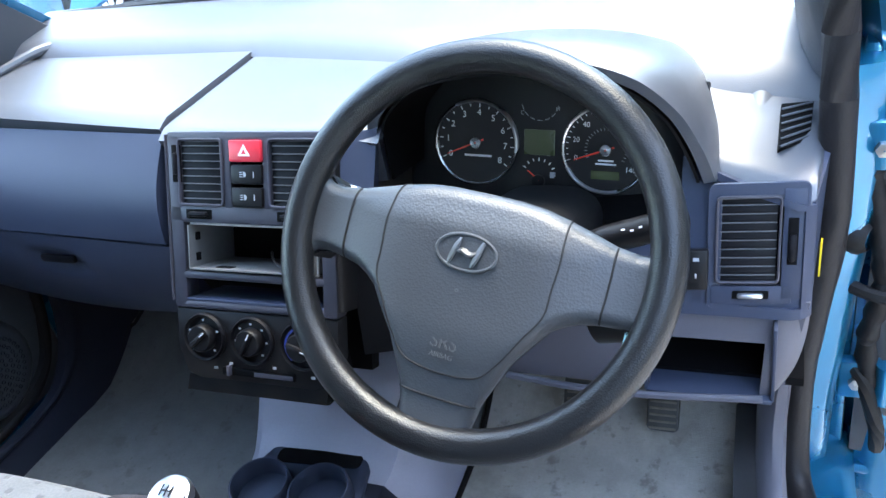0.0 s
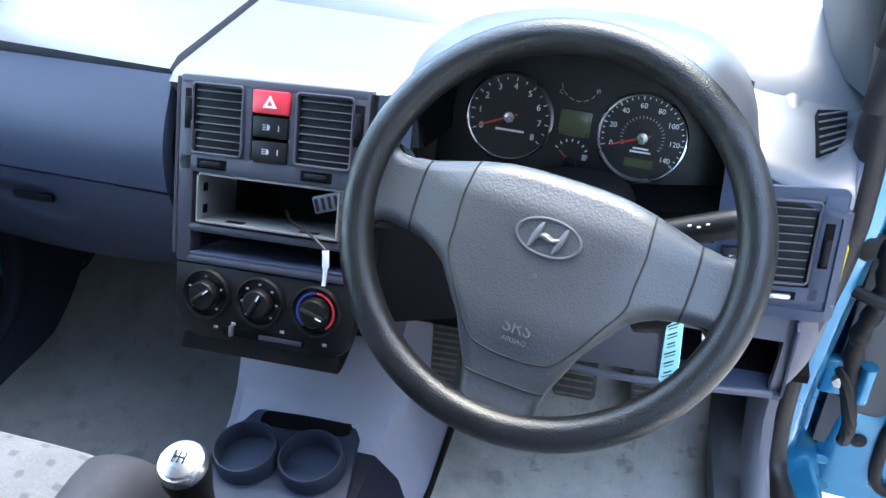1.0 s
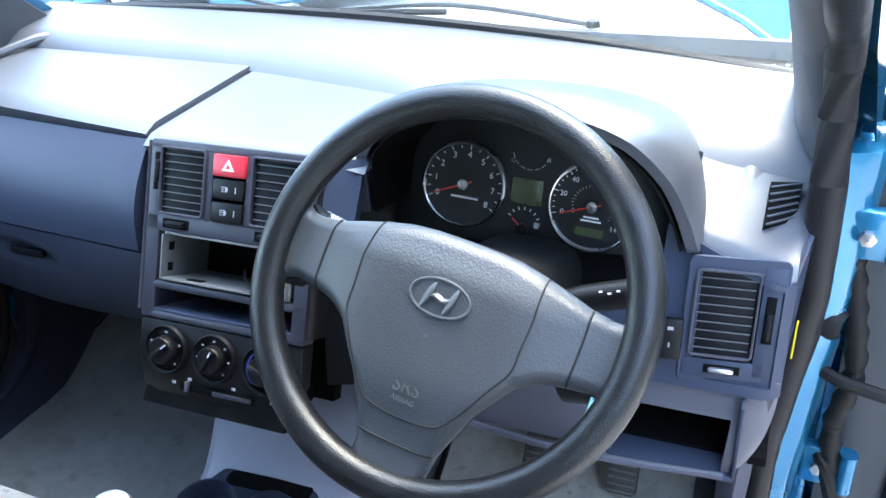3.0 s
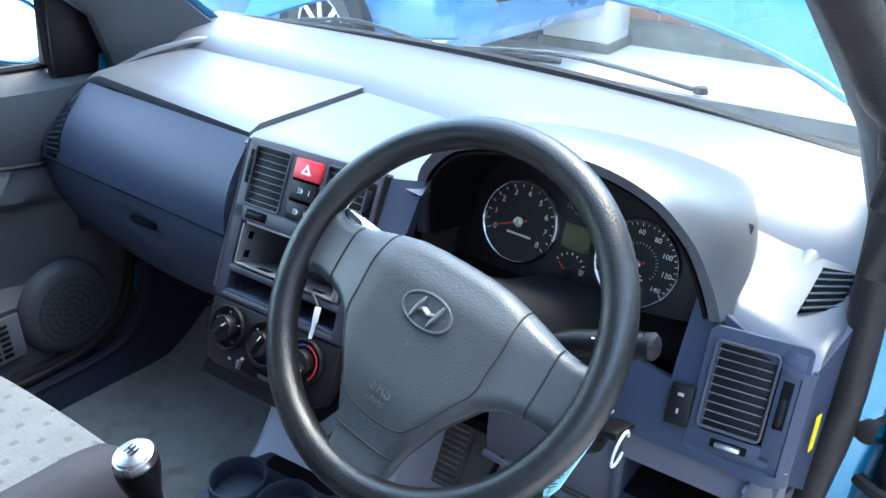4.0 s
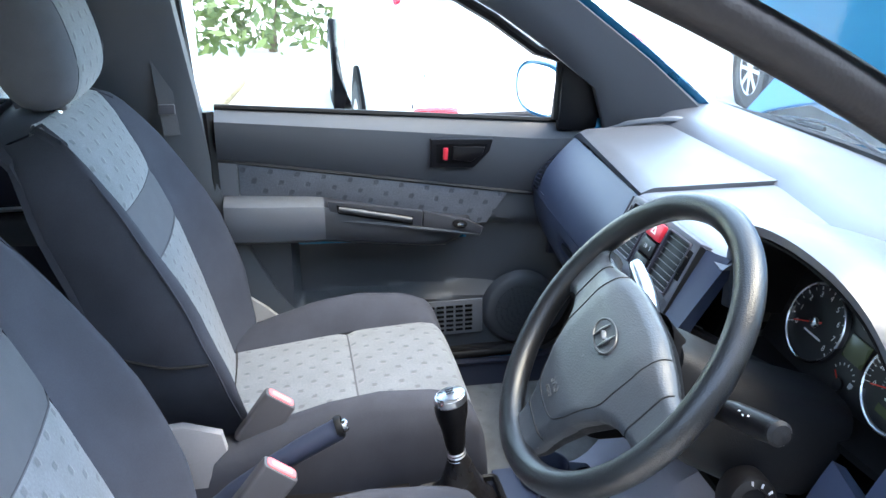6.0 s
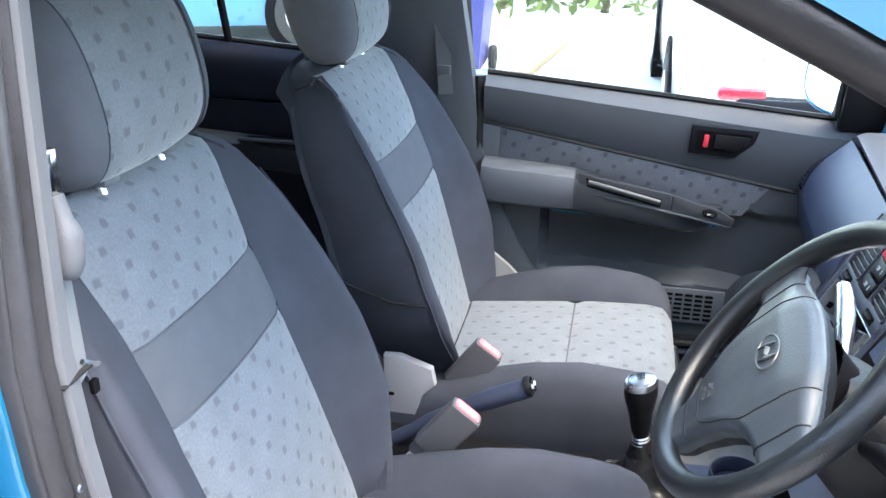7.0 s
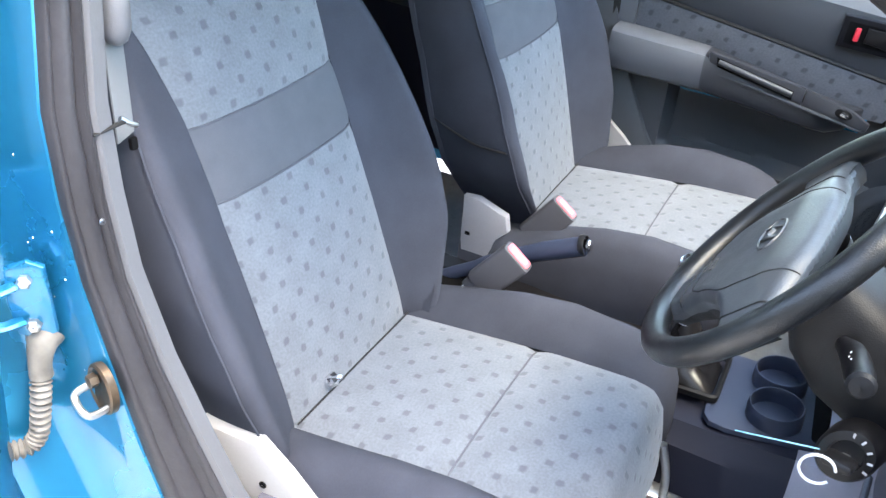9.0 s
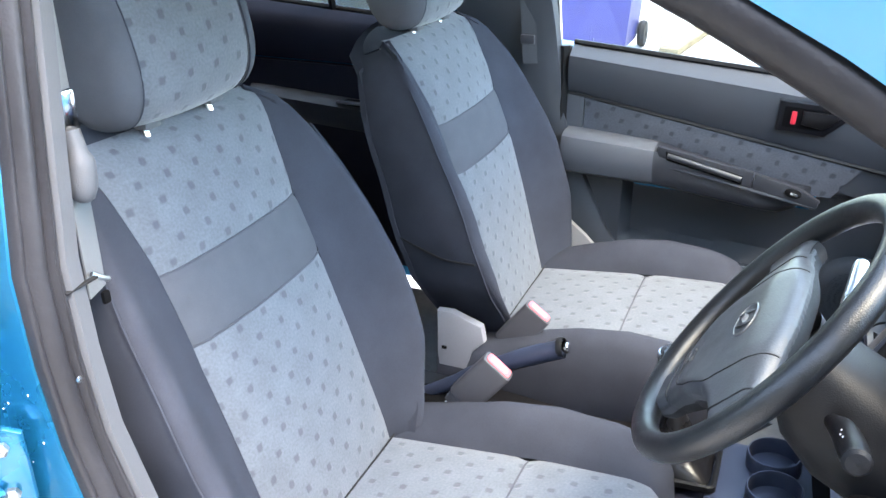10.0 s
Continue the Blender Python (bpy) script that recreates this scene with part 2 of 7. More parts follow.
M["buckle"] = mat("grey_buckle_plastic", (0.070, 0.070, 0.080), 0.5, var=0.06)
M["headliner"] = mat("grey_headliner", (0.28, 0.28, 0.30), 0.95, var=0.06, bump=0.3, bscale=700)
M["tag"] = mat("pale_blue_paper_tag", (0.22, 0.55, 0.70), 0.6, var=0.05)
M["whiteplastic"] = mat("white_plastic", (0.75, 0.76, 0.8), 0.4, var=0.03)
M["glass"] = glass("clear_glass")
M["mirrorglass"] = mat("mirror_glass", (0.85, 0.86, 0.87), 0.03, 1.0, var=0.01)
M["asphalt"] = mat("pale_dusty_concrete", (0.52, 0.50, 0.46), 0.9, var=0.3, vscale=2.0, bump=1.0, bscale=60)
M["tyre"] = mat("tyre_rubber", (0.02, 0.02, 0.02), 0.8, var=0.2, bump=0.4, bscale=200)
M["whitepaint"] = mat("white_car_paint", (0.8, 0.8, 0.8), 0.3, 0.0, var=0.02, coat=1.0)
M["bluepaint"] = mat("pale_blue_car_paint", (0.02, 0.17, 0.36), 0.3, 0.3, var=0.03, coat=1.0)
M["darkglass"] = mat("tinted_car_window", (0.02, 0.025, 0.03), 0.05, var=0.02, coat=1.0)
M["redlamp"] = mat("red_lamp_lens", (0.5, 0.015, 0.03), 0.2, var=0.05, coat=1.0)
M["leaf"] = mat("hedge_leaf", (0.09, 0.13, 0.03), 0.6, var=0.45, vscale=3)
M["bark"] = mat("bark", (0.12, 0.09, 0.06), 0.9, var=0.3, vscale=12, bump=1.0, bscale=60)
M["brick"] = mat("brick_red", (0.30, 0.12, 0.08), 0.85, var=0.3, vscale=5, bump=0.6, bscale=80)
# only for the added, unseen wall that holds back low sky
M["renderwall"] = mat("sky_blocker_render", (0.16, 0.15, 0.135), 0.9, var=0.25, vscale=1.5, bump=0.5, bscale=40)
M["mossy"] = mat("mossy_grey_stone", (0.10, 0.105, 0.085), 0.9, var=0.4, vscale=6, bump=0.8, bscale=60)
M["mortar"] = mat("mortar_grey", (0.38, 0.35, 0.31), 0.9, var=0.2)


# ---- mesh helpers ----
def thing(name, base, label, category, group="", kind=""):
    ob = new(name)
    ob.empty_display_size = 0.05
    ob.location = base
    return tagged(ob, label, category, group, kind)


def root_of(ob):
    while ob.parent:
        ob = ob.parent
    return ob


def part(name, bm, material, parent=None, label="", smooth=True, uv=None):
    """Links a bmesh (in world coordinates) as ONE mesh object under a thing or a part."""
    base = root_of(parent).location.copy() if parent else Vector((0, 0, 0))
    bmesh.ops.translate(bm, verts=bm.verts, vec=-base)
    me = bpy.data.meshes.new(name)
    bm.normal_update()
    bm.to_mesh(me)
    bm.free()
    me.materials.append(M[material])
    if smooth:
        me.shade_smooth()
        me.set_sharp_from_angle(angle=radians(38))
    ob = new(name, me)
    if parent:
        ob.parent = parent
    return tagged(ob, label) if label else ob


def merge(bm, other, m=None):
    if m is not None:
        bmesh.ops.transform(other, matrix=m, verts=other.verts)
    me = bpy.data.meshes.new("tmp")
    other.to_mesh(me)
    other.free()
    bm.from_mesh(me)
    bpy.data.meshes.remove(me)
    return bm


def box(c, s, bev=0.003, m=None, seg=2, bm=None):
    b = bmesh.new()
    bmesh.ops.create_cube(b, size=1)
    bmesh.ops.scale(b, vec=s, verts=b.verts)
    if bev > 0:
        bmesh.ops.bevel(b, geom=b.edges[:], offset=min(bev, min(s) * 0.45), segments=seg, affect="EDGES", profile=0.5)
    bmesh.ops.translate(b, vec=c, verts=b.verts)
    if m is not None:
        bmesh.ops.transform(b, matrix=m, verts=b.verts)
    return b if bm is None else merge(bm, b)


def axes(o, x, y, z):
    """Matrix of a local frame: origin and three axis vectors."""
    m = Matrix.Identity(4)
    for i, v in enumerate((x, y, z)):
        m.col[i][:3] = Vector(v)
    m.translation = Vector(o)
    return m


def loft(sections, closed=True, cap=True, bm=None, ring=False):
    b = bmesh.new() if bm is None else bm
    rows = [[b.verts.new(p) for p in s] for s in sections]
    n = len(rows[0])
    pairs = list(zip(rows, rows[1:]))
    if ring:
        pairs.append((rows[-1], rows[0]))
    for r0, r1 in pairs:
        for i in range(n if closed else n - 1):
            j = (i + 1) % n
            b.faces.new((r0[i], r0[j], r1[j], r1[i]))
    if cap and closed and not ring:
        b.faces.new(rows[0][::-1])
        b.faces.new(rows[-1])
    bmesh.ops.recalc_face_normals(b, faces=b.faces)
    return b


def tube(pts, r, n=10, ring=False, flat=1.0, bm=None):
    pts = [Vector(p) for p in pts]
    secs = []
    up = Vector((0, 0, 1))
    for i, p in enumerate(pts):
        a = pts[i - 1] if (i or ring) else p
        c = pts[(i + 1) % len(pts)] if (i < len(pts) - 1 or ring) else p
        d = (c - a).normalized()
        s = d.cross(up)
        if s.length < 1e-3:
            s = d.cross(Vector((0, 1, 0)))
        s.normalize()
        t = s.cross(d)
        rr = r[i] if isinstance(r, (list, tuple)) else r
        secs.append([p + s * math.cos(2 * math.pi * k / n) * rr + t * math.sin(2 * math.pi * k / n) * rr * flat for k in range(n)])
    return loft(secs, ring=ring, bm=bm)


def curve(pts, n=8):
    """Smooth line through the given points."""
    pts = [Vector(p) for p in pts]
    out = []
    for i in range(len(pts) - 1):
        p0, p1, p2, p3 = pts[max(i - 1, 0)], pts[i], pts[i + 1], pts[min(i + 2, len(pts) - 1)]
        for k in range(n):
            t = k / n
            out.append(0.5 * (2 * p1 + (p2 - p0) * t + (2 * p0 - 5 * p1 + 4 * p2 - p3) * t * t + (3 * p1 - p0 - 3 * p2 + p3) * t ** 3))
    return out + [pts[-1]]


def lathe(profile, m, n=24, bm=None, cap=False):
    secs = [[m @ Vector((r * math.cos(2 * math.pi * k / n), r * math.sin(2 * math.pi * k / n), z)) for k in range(n)] for r, z in profile]
    return loft(secs, bm=bm, cap=cap)


def sheet(fn, nu, nv, thick=0.0, uvscale=None, bm=None):
    """Surface fn(u, v), u and v from 0 to 1, with a back at depth thick along the inward normal; UVs in metres."""
    b = bmesh.new() if bm is None else bm
    uvl = b.loops.layers.uv.get("UVMap") or b.loops.layers.uv.new("UVMap")
    P = [[Vector(fn(i / nu, j / nv)) for j in range(nv + 1)] for i in range(nu + 1)]
    mid = nu // 2
    A = [[0.0] * (nv + 1) for _ in range(nu + 1)]
    Bv = [0.0] * (nv + 1)
    for j in range(1, nv + 1):
        Bv[j] = Bv[j - 1] + (P[mid][j] - P[mid][j - 1]).length
    for j in range(nv + 1):
        for i in range(mid + 1, nu + 1):
            A[i][j] = A[i - 1][j] + (P[i][j] - P[i - 1][j]).length
        for i in range(mid - 1, -1, -1):
            A[i][j] = A[i + 1][j] - (P[i + 1][j] - P[i][j]).length
    V = [[b.verts.new(P[i][j]) for j in range(nv + 1)] for i in range(nu + 1)]

    def quad(vs, uvs):
        f = b.faces.new(vs)
        for l, q in zip(f.loops, uvs):
            l[uvl].uv = q
    for i in range(nu):
        for j in range(nv):
            ids = ((i, j), (i + 1, j), (i + 1, j + 1), (i, j + 1))
            quad([V[a][c] for a, c in ids], [(A[a][c], Bv[c]) for a, c in ids])
    if thick:
        N = [[None] * (nv + 1) for _ in range(nu + 1)]
        for i in range(nu + 1):
            for j in range(nv + 1):
                du = P[min(i + 1, nu)][j] - P[max(i - 1, 0)][j]
                dv = P[i][min(j + 1, nv)] - P[i][max(j - 1, 0)]
                nn = du.cross(dv)
                N[i][j] = nn.normalized() if nn.length > 1e-12 else Vector((0, 0, 1))
        W = [[b.verts.new(P[i][j] - N[i][j] * thick) for j in range(nv + 1)] for i in range(nu + 1)]
        for i in range(nu):
            for j in range(nv):
                b.faces.new((W[i][j], W[i][j + 1], W[i + 1][j + 1], W[i + 1][j]))
        for i in range(nu):
            b.faces.new((V[i + 1][0], V[i][0], W[i][0], W[i + 1][0]))
            b.faces.new((V[i][nv], V[i + 1][nv], W[i + 1][nv], W[i][nv]))
        for j in range(nv):
            b.faces.new((V[0][j], V[0][j + 1], W[0][j + 1], W[0][j]))
            b.faces.new((V[nu][j + 1], V[nu][j], W[nu][j], W[nu][j + 1]))
    return b


def prism(poly, m, depth, bev=0.0, bm=None, seg=2):
    """Outline in the local XY plane of m, from z = 0 to z = depth; bevelled round its top."""
    b = bmesh.new()
    lo = [b.verts.new((x, y, 0)) for x, y in poly]
    hi = [b.verts.new((x, y, depth)) for x, y in poly]
    n = len(poly)
    b.faces.new(lo[::-1])
    top = b.faces.new(hi)
    for i in range(n):
        b.faces.new((lo[i], lo[(i + 1) % n], hi[(i + 1) % n], hi[i]))
    bmesh.ops.recalc_face_normals(b, faces=b.faces)
    if bev > 0:
        bmesh.ops.bevel(b, geom=list(top.edges), offset=bev, segments=seg, affect="EDGES", profile=0.5)
    bmesh.ops.transform(b, matrix=m, verts=b.verts)
    if m.determinant() < 0:
        bmesh.ops.reverse_faces(b, faces=b.faces)
    return b if bm is None else merge(bm, b)


def rounded(w, h, r, n=5, cx=0.0, cy=0.0):
    out = []
    for sx, sy, a0 in ((1, 1, 0), (-1, 1, 90), (-1, -1, 180), (1, -1, 270)):
        for k in range(n + 1):
            a = radians(a0 + 90 * k / n)
            out.append((cx + sx * (w / 2 - r) + r * math.cos(a), cy + sy * (h / 2 - r) + r * math.sin(a)))
    return out


def flat_ring(w, h, r, wall, m, depth, bm=None):
    """A flat rounded plate with an open middle."""
    o, i = rounded(w, h, r), rounded(w - 2 * wall, h - 2 * wall, max(r - wall, 0.001))
    return loft([[m @ Vector((x, y, z)) for x, y in poly] for poly, z in ((o, 0), (o, depth * 0.7), (rounded(w - 0.001, h - 0.001, r), depth), (rounded(w - 2 * wall + 0.001, h - 2 * wall + 0.001, max(r - wall, 0.001)), depth), (i, depth * 0.7), (i, 0))], ring=True, bm=bm)


def frame_ring(w, h, r, wall, m, depth, bm=None):
    """A rounded rectangular frame with an open middle."""
    o, i = rounded(w, h, r), rounded(w - 2 * wall, h - 2 * wall, max(r - wall, 0.001))
    secs = []
    for poly, z in ((o, 0), (o, depth * 0.8), ([((a + c) / 2, (b2 + d) / 2) for (a, b2), (c, d) in zip(o, i)], depth), (i, depth * 0.8), (i, 0)):
        secs.append([m @ Vector((x, y, z)) for x, y in poly])
    return loft(secs, ring=True, bm=bm)


def words(text, size, m, depth=0.0004, bm=None, align="CENTER"):
    cu = bpy.data.curves.new("txt", "FONT")
    cu.body, cu.size, cu.align_x, cu.align_y, cu.extrude, cu.resolution_u = text, size, align, "CENTER", depth, 3
    ob = bpy.data.objects.new("txt", cu)
    me = bpy.data.meshes.new_from_object(ob)
    b = bmesh.new()
    b.from_mesh(me)
    bpy.data.objects.remove(ob)
    bpy.data.curves.remove(cu)
    bpy.data.meshes.remove(me)
    bmesh.ops.transform(b, matrix=m, verts=b.verts)
    return b if bm is None else merge(bm, b)


def lerp(a, b, t):
    return a + (b - a) * t


def interp(x, xs, ys):
    return float(np.interp(x, xs, ys))


# ---- the car's shell ----
A_IN = ((0.36, 0.86), (0.31, 1.0), (0.2, 1.085), (0.1, 1.155), (0.0, 1.213), (-0.11, 1.268), (-0.25, 1.325), (-0.45, 1.36))
A_WS = ((0.59, 0.915), (0.414, 1.057), (0.30, 1.14), (0.19, 1.22), (0.09, 1.285), (-0.02, 1.345), (-0.15, 1.395), (-0.35, 1.42))
B_LINE = ((-0.470, 0.385), (-0.508, 0.47), (-0.542, 0.557), (-0.566, 0.635), (-0.588, 0.732), (-0.612, 0.833), (-0.622, 0.92), (-0.632, 1.01), (-0.640, 1.1), (-0.650, 1.2), (-0.665, 1.35))
T_LINE = (-0.340, -0.415, -0.478, -0.518, -0.562, -0.594, -0.604, -0.615, -0.626, -0.637, -0.652)
car_body = thing("blue_hatchback", (0, 0, 0.3), "metallic blue small hatchback shell with doors standing open", "car")


def tx(y):
    """How far the car's side comes inwards towards the front."""
    return interp(y, (-0.60, 0.31, 0.6), (0.0, -0.058, -0.06))


for sx, side in ((-1, "nearside"), (1, "offside")):
    # A-pillar: painted outer skin, trim inside, rubber seal round the opening
    secs = []
    for (yi, zi), (yw, zw) in zip(A_IN, A_WS):
        k = (zi - 0.86) / 0.5
        xo, xi = 0.685 - 0.09 * k, 0.630 - 0.07 * k
        rise = 0.030 if sx > 0 else 0.012
        secs.append([Vector((sx * xo, yi + 0.6 * rise, zi + rise)), Vector((sx * (xo + 0.012), lerp(yi, yw, 0.40) + 0.01, lerp(zi, zw, 0.40) + rise)),
                     Vector((sx * (xo - 0.020), yw + 0.02, zw + 0.6 * rise + 0.012)), Vector((sx * (xi - 0.02), yw + 0.01, zw + 0.012)),
                     Vector((sx * (xi + 0.02), lerp(yi, yw, 0.5), lerp(zi, zw, 0.5) + 0.004))])
    part("a_pillar", loft(secs), "paint", car_body)
    secs = []
    for (yi, zi), (yw, zw) in zip(A_IN, A_WS):
        k = (zi - 0.86) / 0.5
        xi = 0.628 - 0.070 * k
        up = 0.020 if sx > 0 else -0.005
        mid = [Vector((sx * (xi + 0.024), yi + 0.6 * up, zi + up)), Vector((sx * (xi + 0.004), yi + 0.6 * up, zi + up)),
               Vector((sx * (xi - 0.014), lerp(yi, yw, 0.30 if sx > 0 else 0.12), lerp(zi, zw, 0.30 if sx > 0 else 0.12))), Vector((sx * (xi - 0.026), lerp(yi, yw, 0.5), lerp(zi, zw, 0.5) - 0.002)),
               Vector((sx * (xi - 0.034), lerp(yi, yw, 0.96), lerp(zi, zw, 0.96))), Vector((sx * (xi - 0.02), yw, zw)), Vector((sx * (xi + 0.02), lerp(yi, yw, 0.5), lerp(zi, zw, 0.5)))]
        secs.append(mid)
    part("a_pillar_trim", loft(secs), "doorgrey", car_body, "grey textured plastic pillar cover")
    # B-pillar
    secs = []
    for y, z in B_LINE:
        k = max(0.0, (z - 0.98) / 0.37)
        dx = -0.085 * k
        secs.append([Vector((sx * (x + dx), y + dy, z)) for x, dy in ((0.699, 0.0), (0.708, -0.006), (0.714, -0.03), (0.718, -0.085), (0.735, -0.105), (0.757, -0.112), (0.785, -0.135), (0.785, -0.20), (0.692, -0.19), (0.690, -0.02))])
    part("b_pillar", loft(secs), "paint", car_body)
    secs = []
    dy0 = 0.0 if sx > 0 else 0.095
    for (y, z), yt in zip(B_LINE, T_LINE):
        y = yt - 0.006
        k = max(0.0, (z - 0.98) / 0.37)
        dx = -0.085 * k
        secs.append([Vector((sx * (x + dx), y + dy, z)) for x, dy in ((0.676, 0.004 + dy0), (0.670, 0.015 + dy0), (0.650, 0.010 + dy0), (0.634, -0.02 + dy0), (0.630, -0.11), (0.69, -0.11))])
    # same trim both sides; the far one's shade is put into a darker grey
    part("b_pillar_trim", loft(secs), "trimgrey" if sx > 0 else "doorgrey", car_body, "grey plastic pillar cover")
    if sx > 0:
        # ribbed seal down the B-pillar, as a band with a bulb, a lip and a clip flange
        secs = []
        for (y, z), yt in zip(B_LINE, T_LINE):
            dx = -0.085 * max(0.0, (z - 0.98) / 0.37)
            row = []
            for i in range(33):
                f = i / 32
                rib = 0.0055 * abs(math.sin(f * math.pi * 4.0)) + 0.009 * math.sin(math.pi * f)
                row.append(Vector((lerp(0.706, 0.668, f) + dx + 0.004 * math.sin(f * 9.0), lerp(y - 0.004, yt, f) + rib, z)))
            row += [Vector((0.672 + dx, yt - 0.03, z)), Vector((0.700 + dx, y - 0.02, z))]
            secs.append(row)
        part("pillar_seal", loft(secs), "ribseal", car_body, "ribbed black rubber door seal, dusty and worn")
        path = [Vector((0.684, -0.40, 0.378)), Vector((0.680, -0.2, 0.376)), Vector((0.664, 0.0, 0.376)), Vector((0.640, 0.18, 0.376)), Vector((0.620, 0.262, 0.395)), Vector((0.618, 0.295, 0.51)), Vector((0.628, 0.300, 0.63)), Vector((0.641, 0.305, 0.76))]
        path += [Vector((0.652 - 0.07 * (z - 0.86) / 0.5, y + 0.010, z + 0.017)) for y, z in A_IN[1:]]
        part("door_opening_seal", tube(curve(path, 4), 0.019, 14), "dustyseal", car_body, "fat black rubber door seal, dusty and worn")
        part("seal_clip", lathe(((0.0035, 0.0), (0.003, 0.002), (0.001, 0.0026)), axes((0.689, -0.592, 0.905), (1, 0, 0), (0, 0, 1), (0.3, 0.95, 0)), 8), "silver", car_body)
        for z, nm in ((0.985, "trim_joint"),):
            part(nm, box((0.652, -0.606, z), (0.040, 0.006, 0.0022), 0.0005), "seam", car_body)
    # sill and kick panel
    prof = ((0.62, 0.30), (0.62, 0.355), (0.645, 0.372), (0.69, 0.372), (0.735, 0.355), (0.758, 0.32), (0.755, 0.24), (0.70, 0.20), (0.64, 0.22))
    part("sill", loft([[Vector((sx * (x + (tx(y) if sx > 0 else 0.0)), y, z)) for x, z in prof] for y in (-0.62, -0.3, 0.0, 0.31, 0.42)]), "paint", car_body)
    prof = ((0.60, 0.31), (0.60, 0.372), (0.622, 0.385), (0.672, 0.380), (0.676, 0.374), (0.64, 0.374), (0.618, 0.35), (0.616, 0.31))
    if sx > 0:
        part("sill_trim", loft([[Vector((x + tx(y), y, z)) for x, z in prof] for y in (-0.52, -0.2, 0.0, 0.28, 0.40)]), "trimgrey", car_body, "grey plastic sill scuff plate")
        part("kick_panel", sheet(lambda u, v: (0.622 - 0.02 * math.sin(u * 2.4) - 0.012 * (1 - v), lerp(0.31, 0.66, u), lerp(0.31, 0.62, v)), 8, 6, -0.012), "rearnavy", car_body)
    else:
        # one moulding sweeps from the sill up into the kick panel, with the door seal along its edge
        top = curve([Vector(p) for p in ((-0.612, -0.52, 0.380), (-0.612, -0.2, 0.379), (-0.611, 0.08, 0.377), (-0.607, 0.165, 0.379), (-0.604, 0.235, 0.393), (-0.602, 0.285, 0.442), (-0.602, 0.315, 0.525), (-0.606, 0.335, 0.68))], 8)
        foot = curve([Vector(p) for p in ((-0.592, -0.52, 0.310), (-0.592, -0.2, 0.310), (-0.590, 0.04, 0.312), (-0.587, 0.16, 0.314), (-0.583, 0.28, 0.318), (-0.570, 0.40, 0.345), (-0.566, 0.52, 0.43), (-0.566, 0.66, 0.60))], 8)

        def kick(u, v):
            k = v * (len(top) - 1)
            i = min(int(k), len(top) - 2)
            a, b = top[i].lerp(top[i + 1], k - i), foot[i].lerp(foot[i + 1], k - i)
            edge = min(1.0, u / 0.22)
            p = a.lerp(b, max(0.0, (u - 0.12) / 0.88))
            return p + Vector((-0.016 * (1 - edge) ** 2 + 0.010 * math.sin(math.pi * min(1.0, u / 0.3)), 0, -0.006 * (1 - edge) ** 2))
        part("kick_panel", sheet(kick, 24, 56, 0.006), "sillnavy", car_body, "dark plastic sill moulding sweeping into the kick panel")
        path = [Vector((-0.632, y, z)) for y, z in ((-0.52, 0.384), (-0.2, 0.383), (0.08, 0.381), (0.155, 0.384), (0.222, 0.398), (0.272, 0.44), (0.305, 0.53), (0.325, 0.68))]
        part("door_opening_seal", tube(curve(path, 6), 0.010, 12), "seal", car_body)
    # front hinge pillar, painted
    prof = ((0.695, 0.302), (0.722, 0.310), (0.735, 0.325), (0.742, 0.37), (0.745, 0.50), (0.70, 0.50), (0.69, 0.36))
    part("hinge_pillar", loft([[Vector((sx * (x + off), y + (0.03 if z > 0.8 else 0), z)) for x, y in prof] for z, off in ((0.22, -0.078), (0.45, -0.074), (0.63, -0.060), (0.75, -0.050), (0.92, -0.040))]), "paint", car_body)

    # front wing over the wheel, and the rear quarter behind the rear door
    def wing(u, v, s=sx):
        y = lerp(0.42, 1.22, u)
        ang = v * 1.5
        return (s * (0.60 + 0.17 * math.sin(ang) - 0.10 * u * u), y, lerp(0.93, 0.80, u) - 0.62 * (1 - math.cos(ang)) ** 1.2 + (0.0))
    part("front_wing", sheet(wing, 14, 8, 0.006 if sx > 0 else -0.006), "paint", car_body)

    def quarter(u, v, s=sx):
        y = lerp(-1.42, -2.1, u)
        z = lerp(0.3, 1.02, v)
        return (s * (0.77 - 0.16 * u ** 3 - 0.05 * v ** 3), y, z)
    part("rear_quarter", sheet(quarter, 10, 8, 0.008 if sx < 0 else -0.008), "paint", car_body)

    def quarter_top(u, v, s=sx):
        y = lerp(-1.55, -2.02, u) + 0.0
        z = lerp(1.02, 1.40, v)
        return (s * (0.715 - 0.16 * u ** 3 - 0.13 * v), y + 0.16 * v * (u - 0.3), z)
    part("rear_pillar", sheet(quarter_top, 8, 6, 0.03 if sx < 0 else -0.03), "paint", car_body)

    def cant(u, v, s=sx):
        y = lerp(-0.25, -2.0, u)
        return (s * (0.575 + 0.045 * math.sin(v * 2.6)), y, lerp(1.345, 1.44, v) - 0.03 * u * u)
    part("roof_rail", sheet(cant, 10, 5, 0.03 if sx < 0 else -0.03), "paint", car_body)


def roof(u, v):
    x = lerp(-0.60, 0.60, u)
    y = lerp(-0.16, -2.02, v)
    return (x, y + 0.06 * (1 - (x / 0.6) ** 2) * (1 - v), 1.46 - 0.035 * (x / 0.6) ** 2 - 0.03 * (2 * v - 0.8) ** 2)


part("roof", sheet(roof, 12, 12, 0.004), "paint", car_body)
ceiling = part("ceiling", sheet(lambda u, v: tuple(Vector(roof(u, v)) + Vector((0, 0, -0.035))), 10, 10, -0.01), "headliner")
tagged(ceiling, "pale grey fabric headliner under the roof", "headliner", kind="structure")


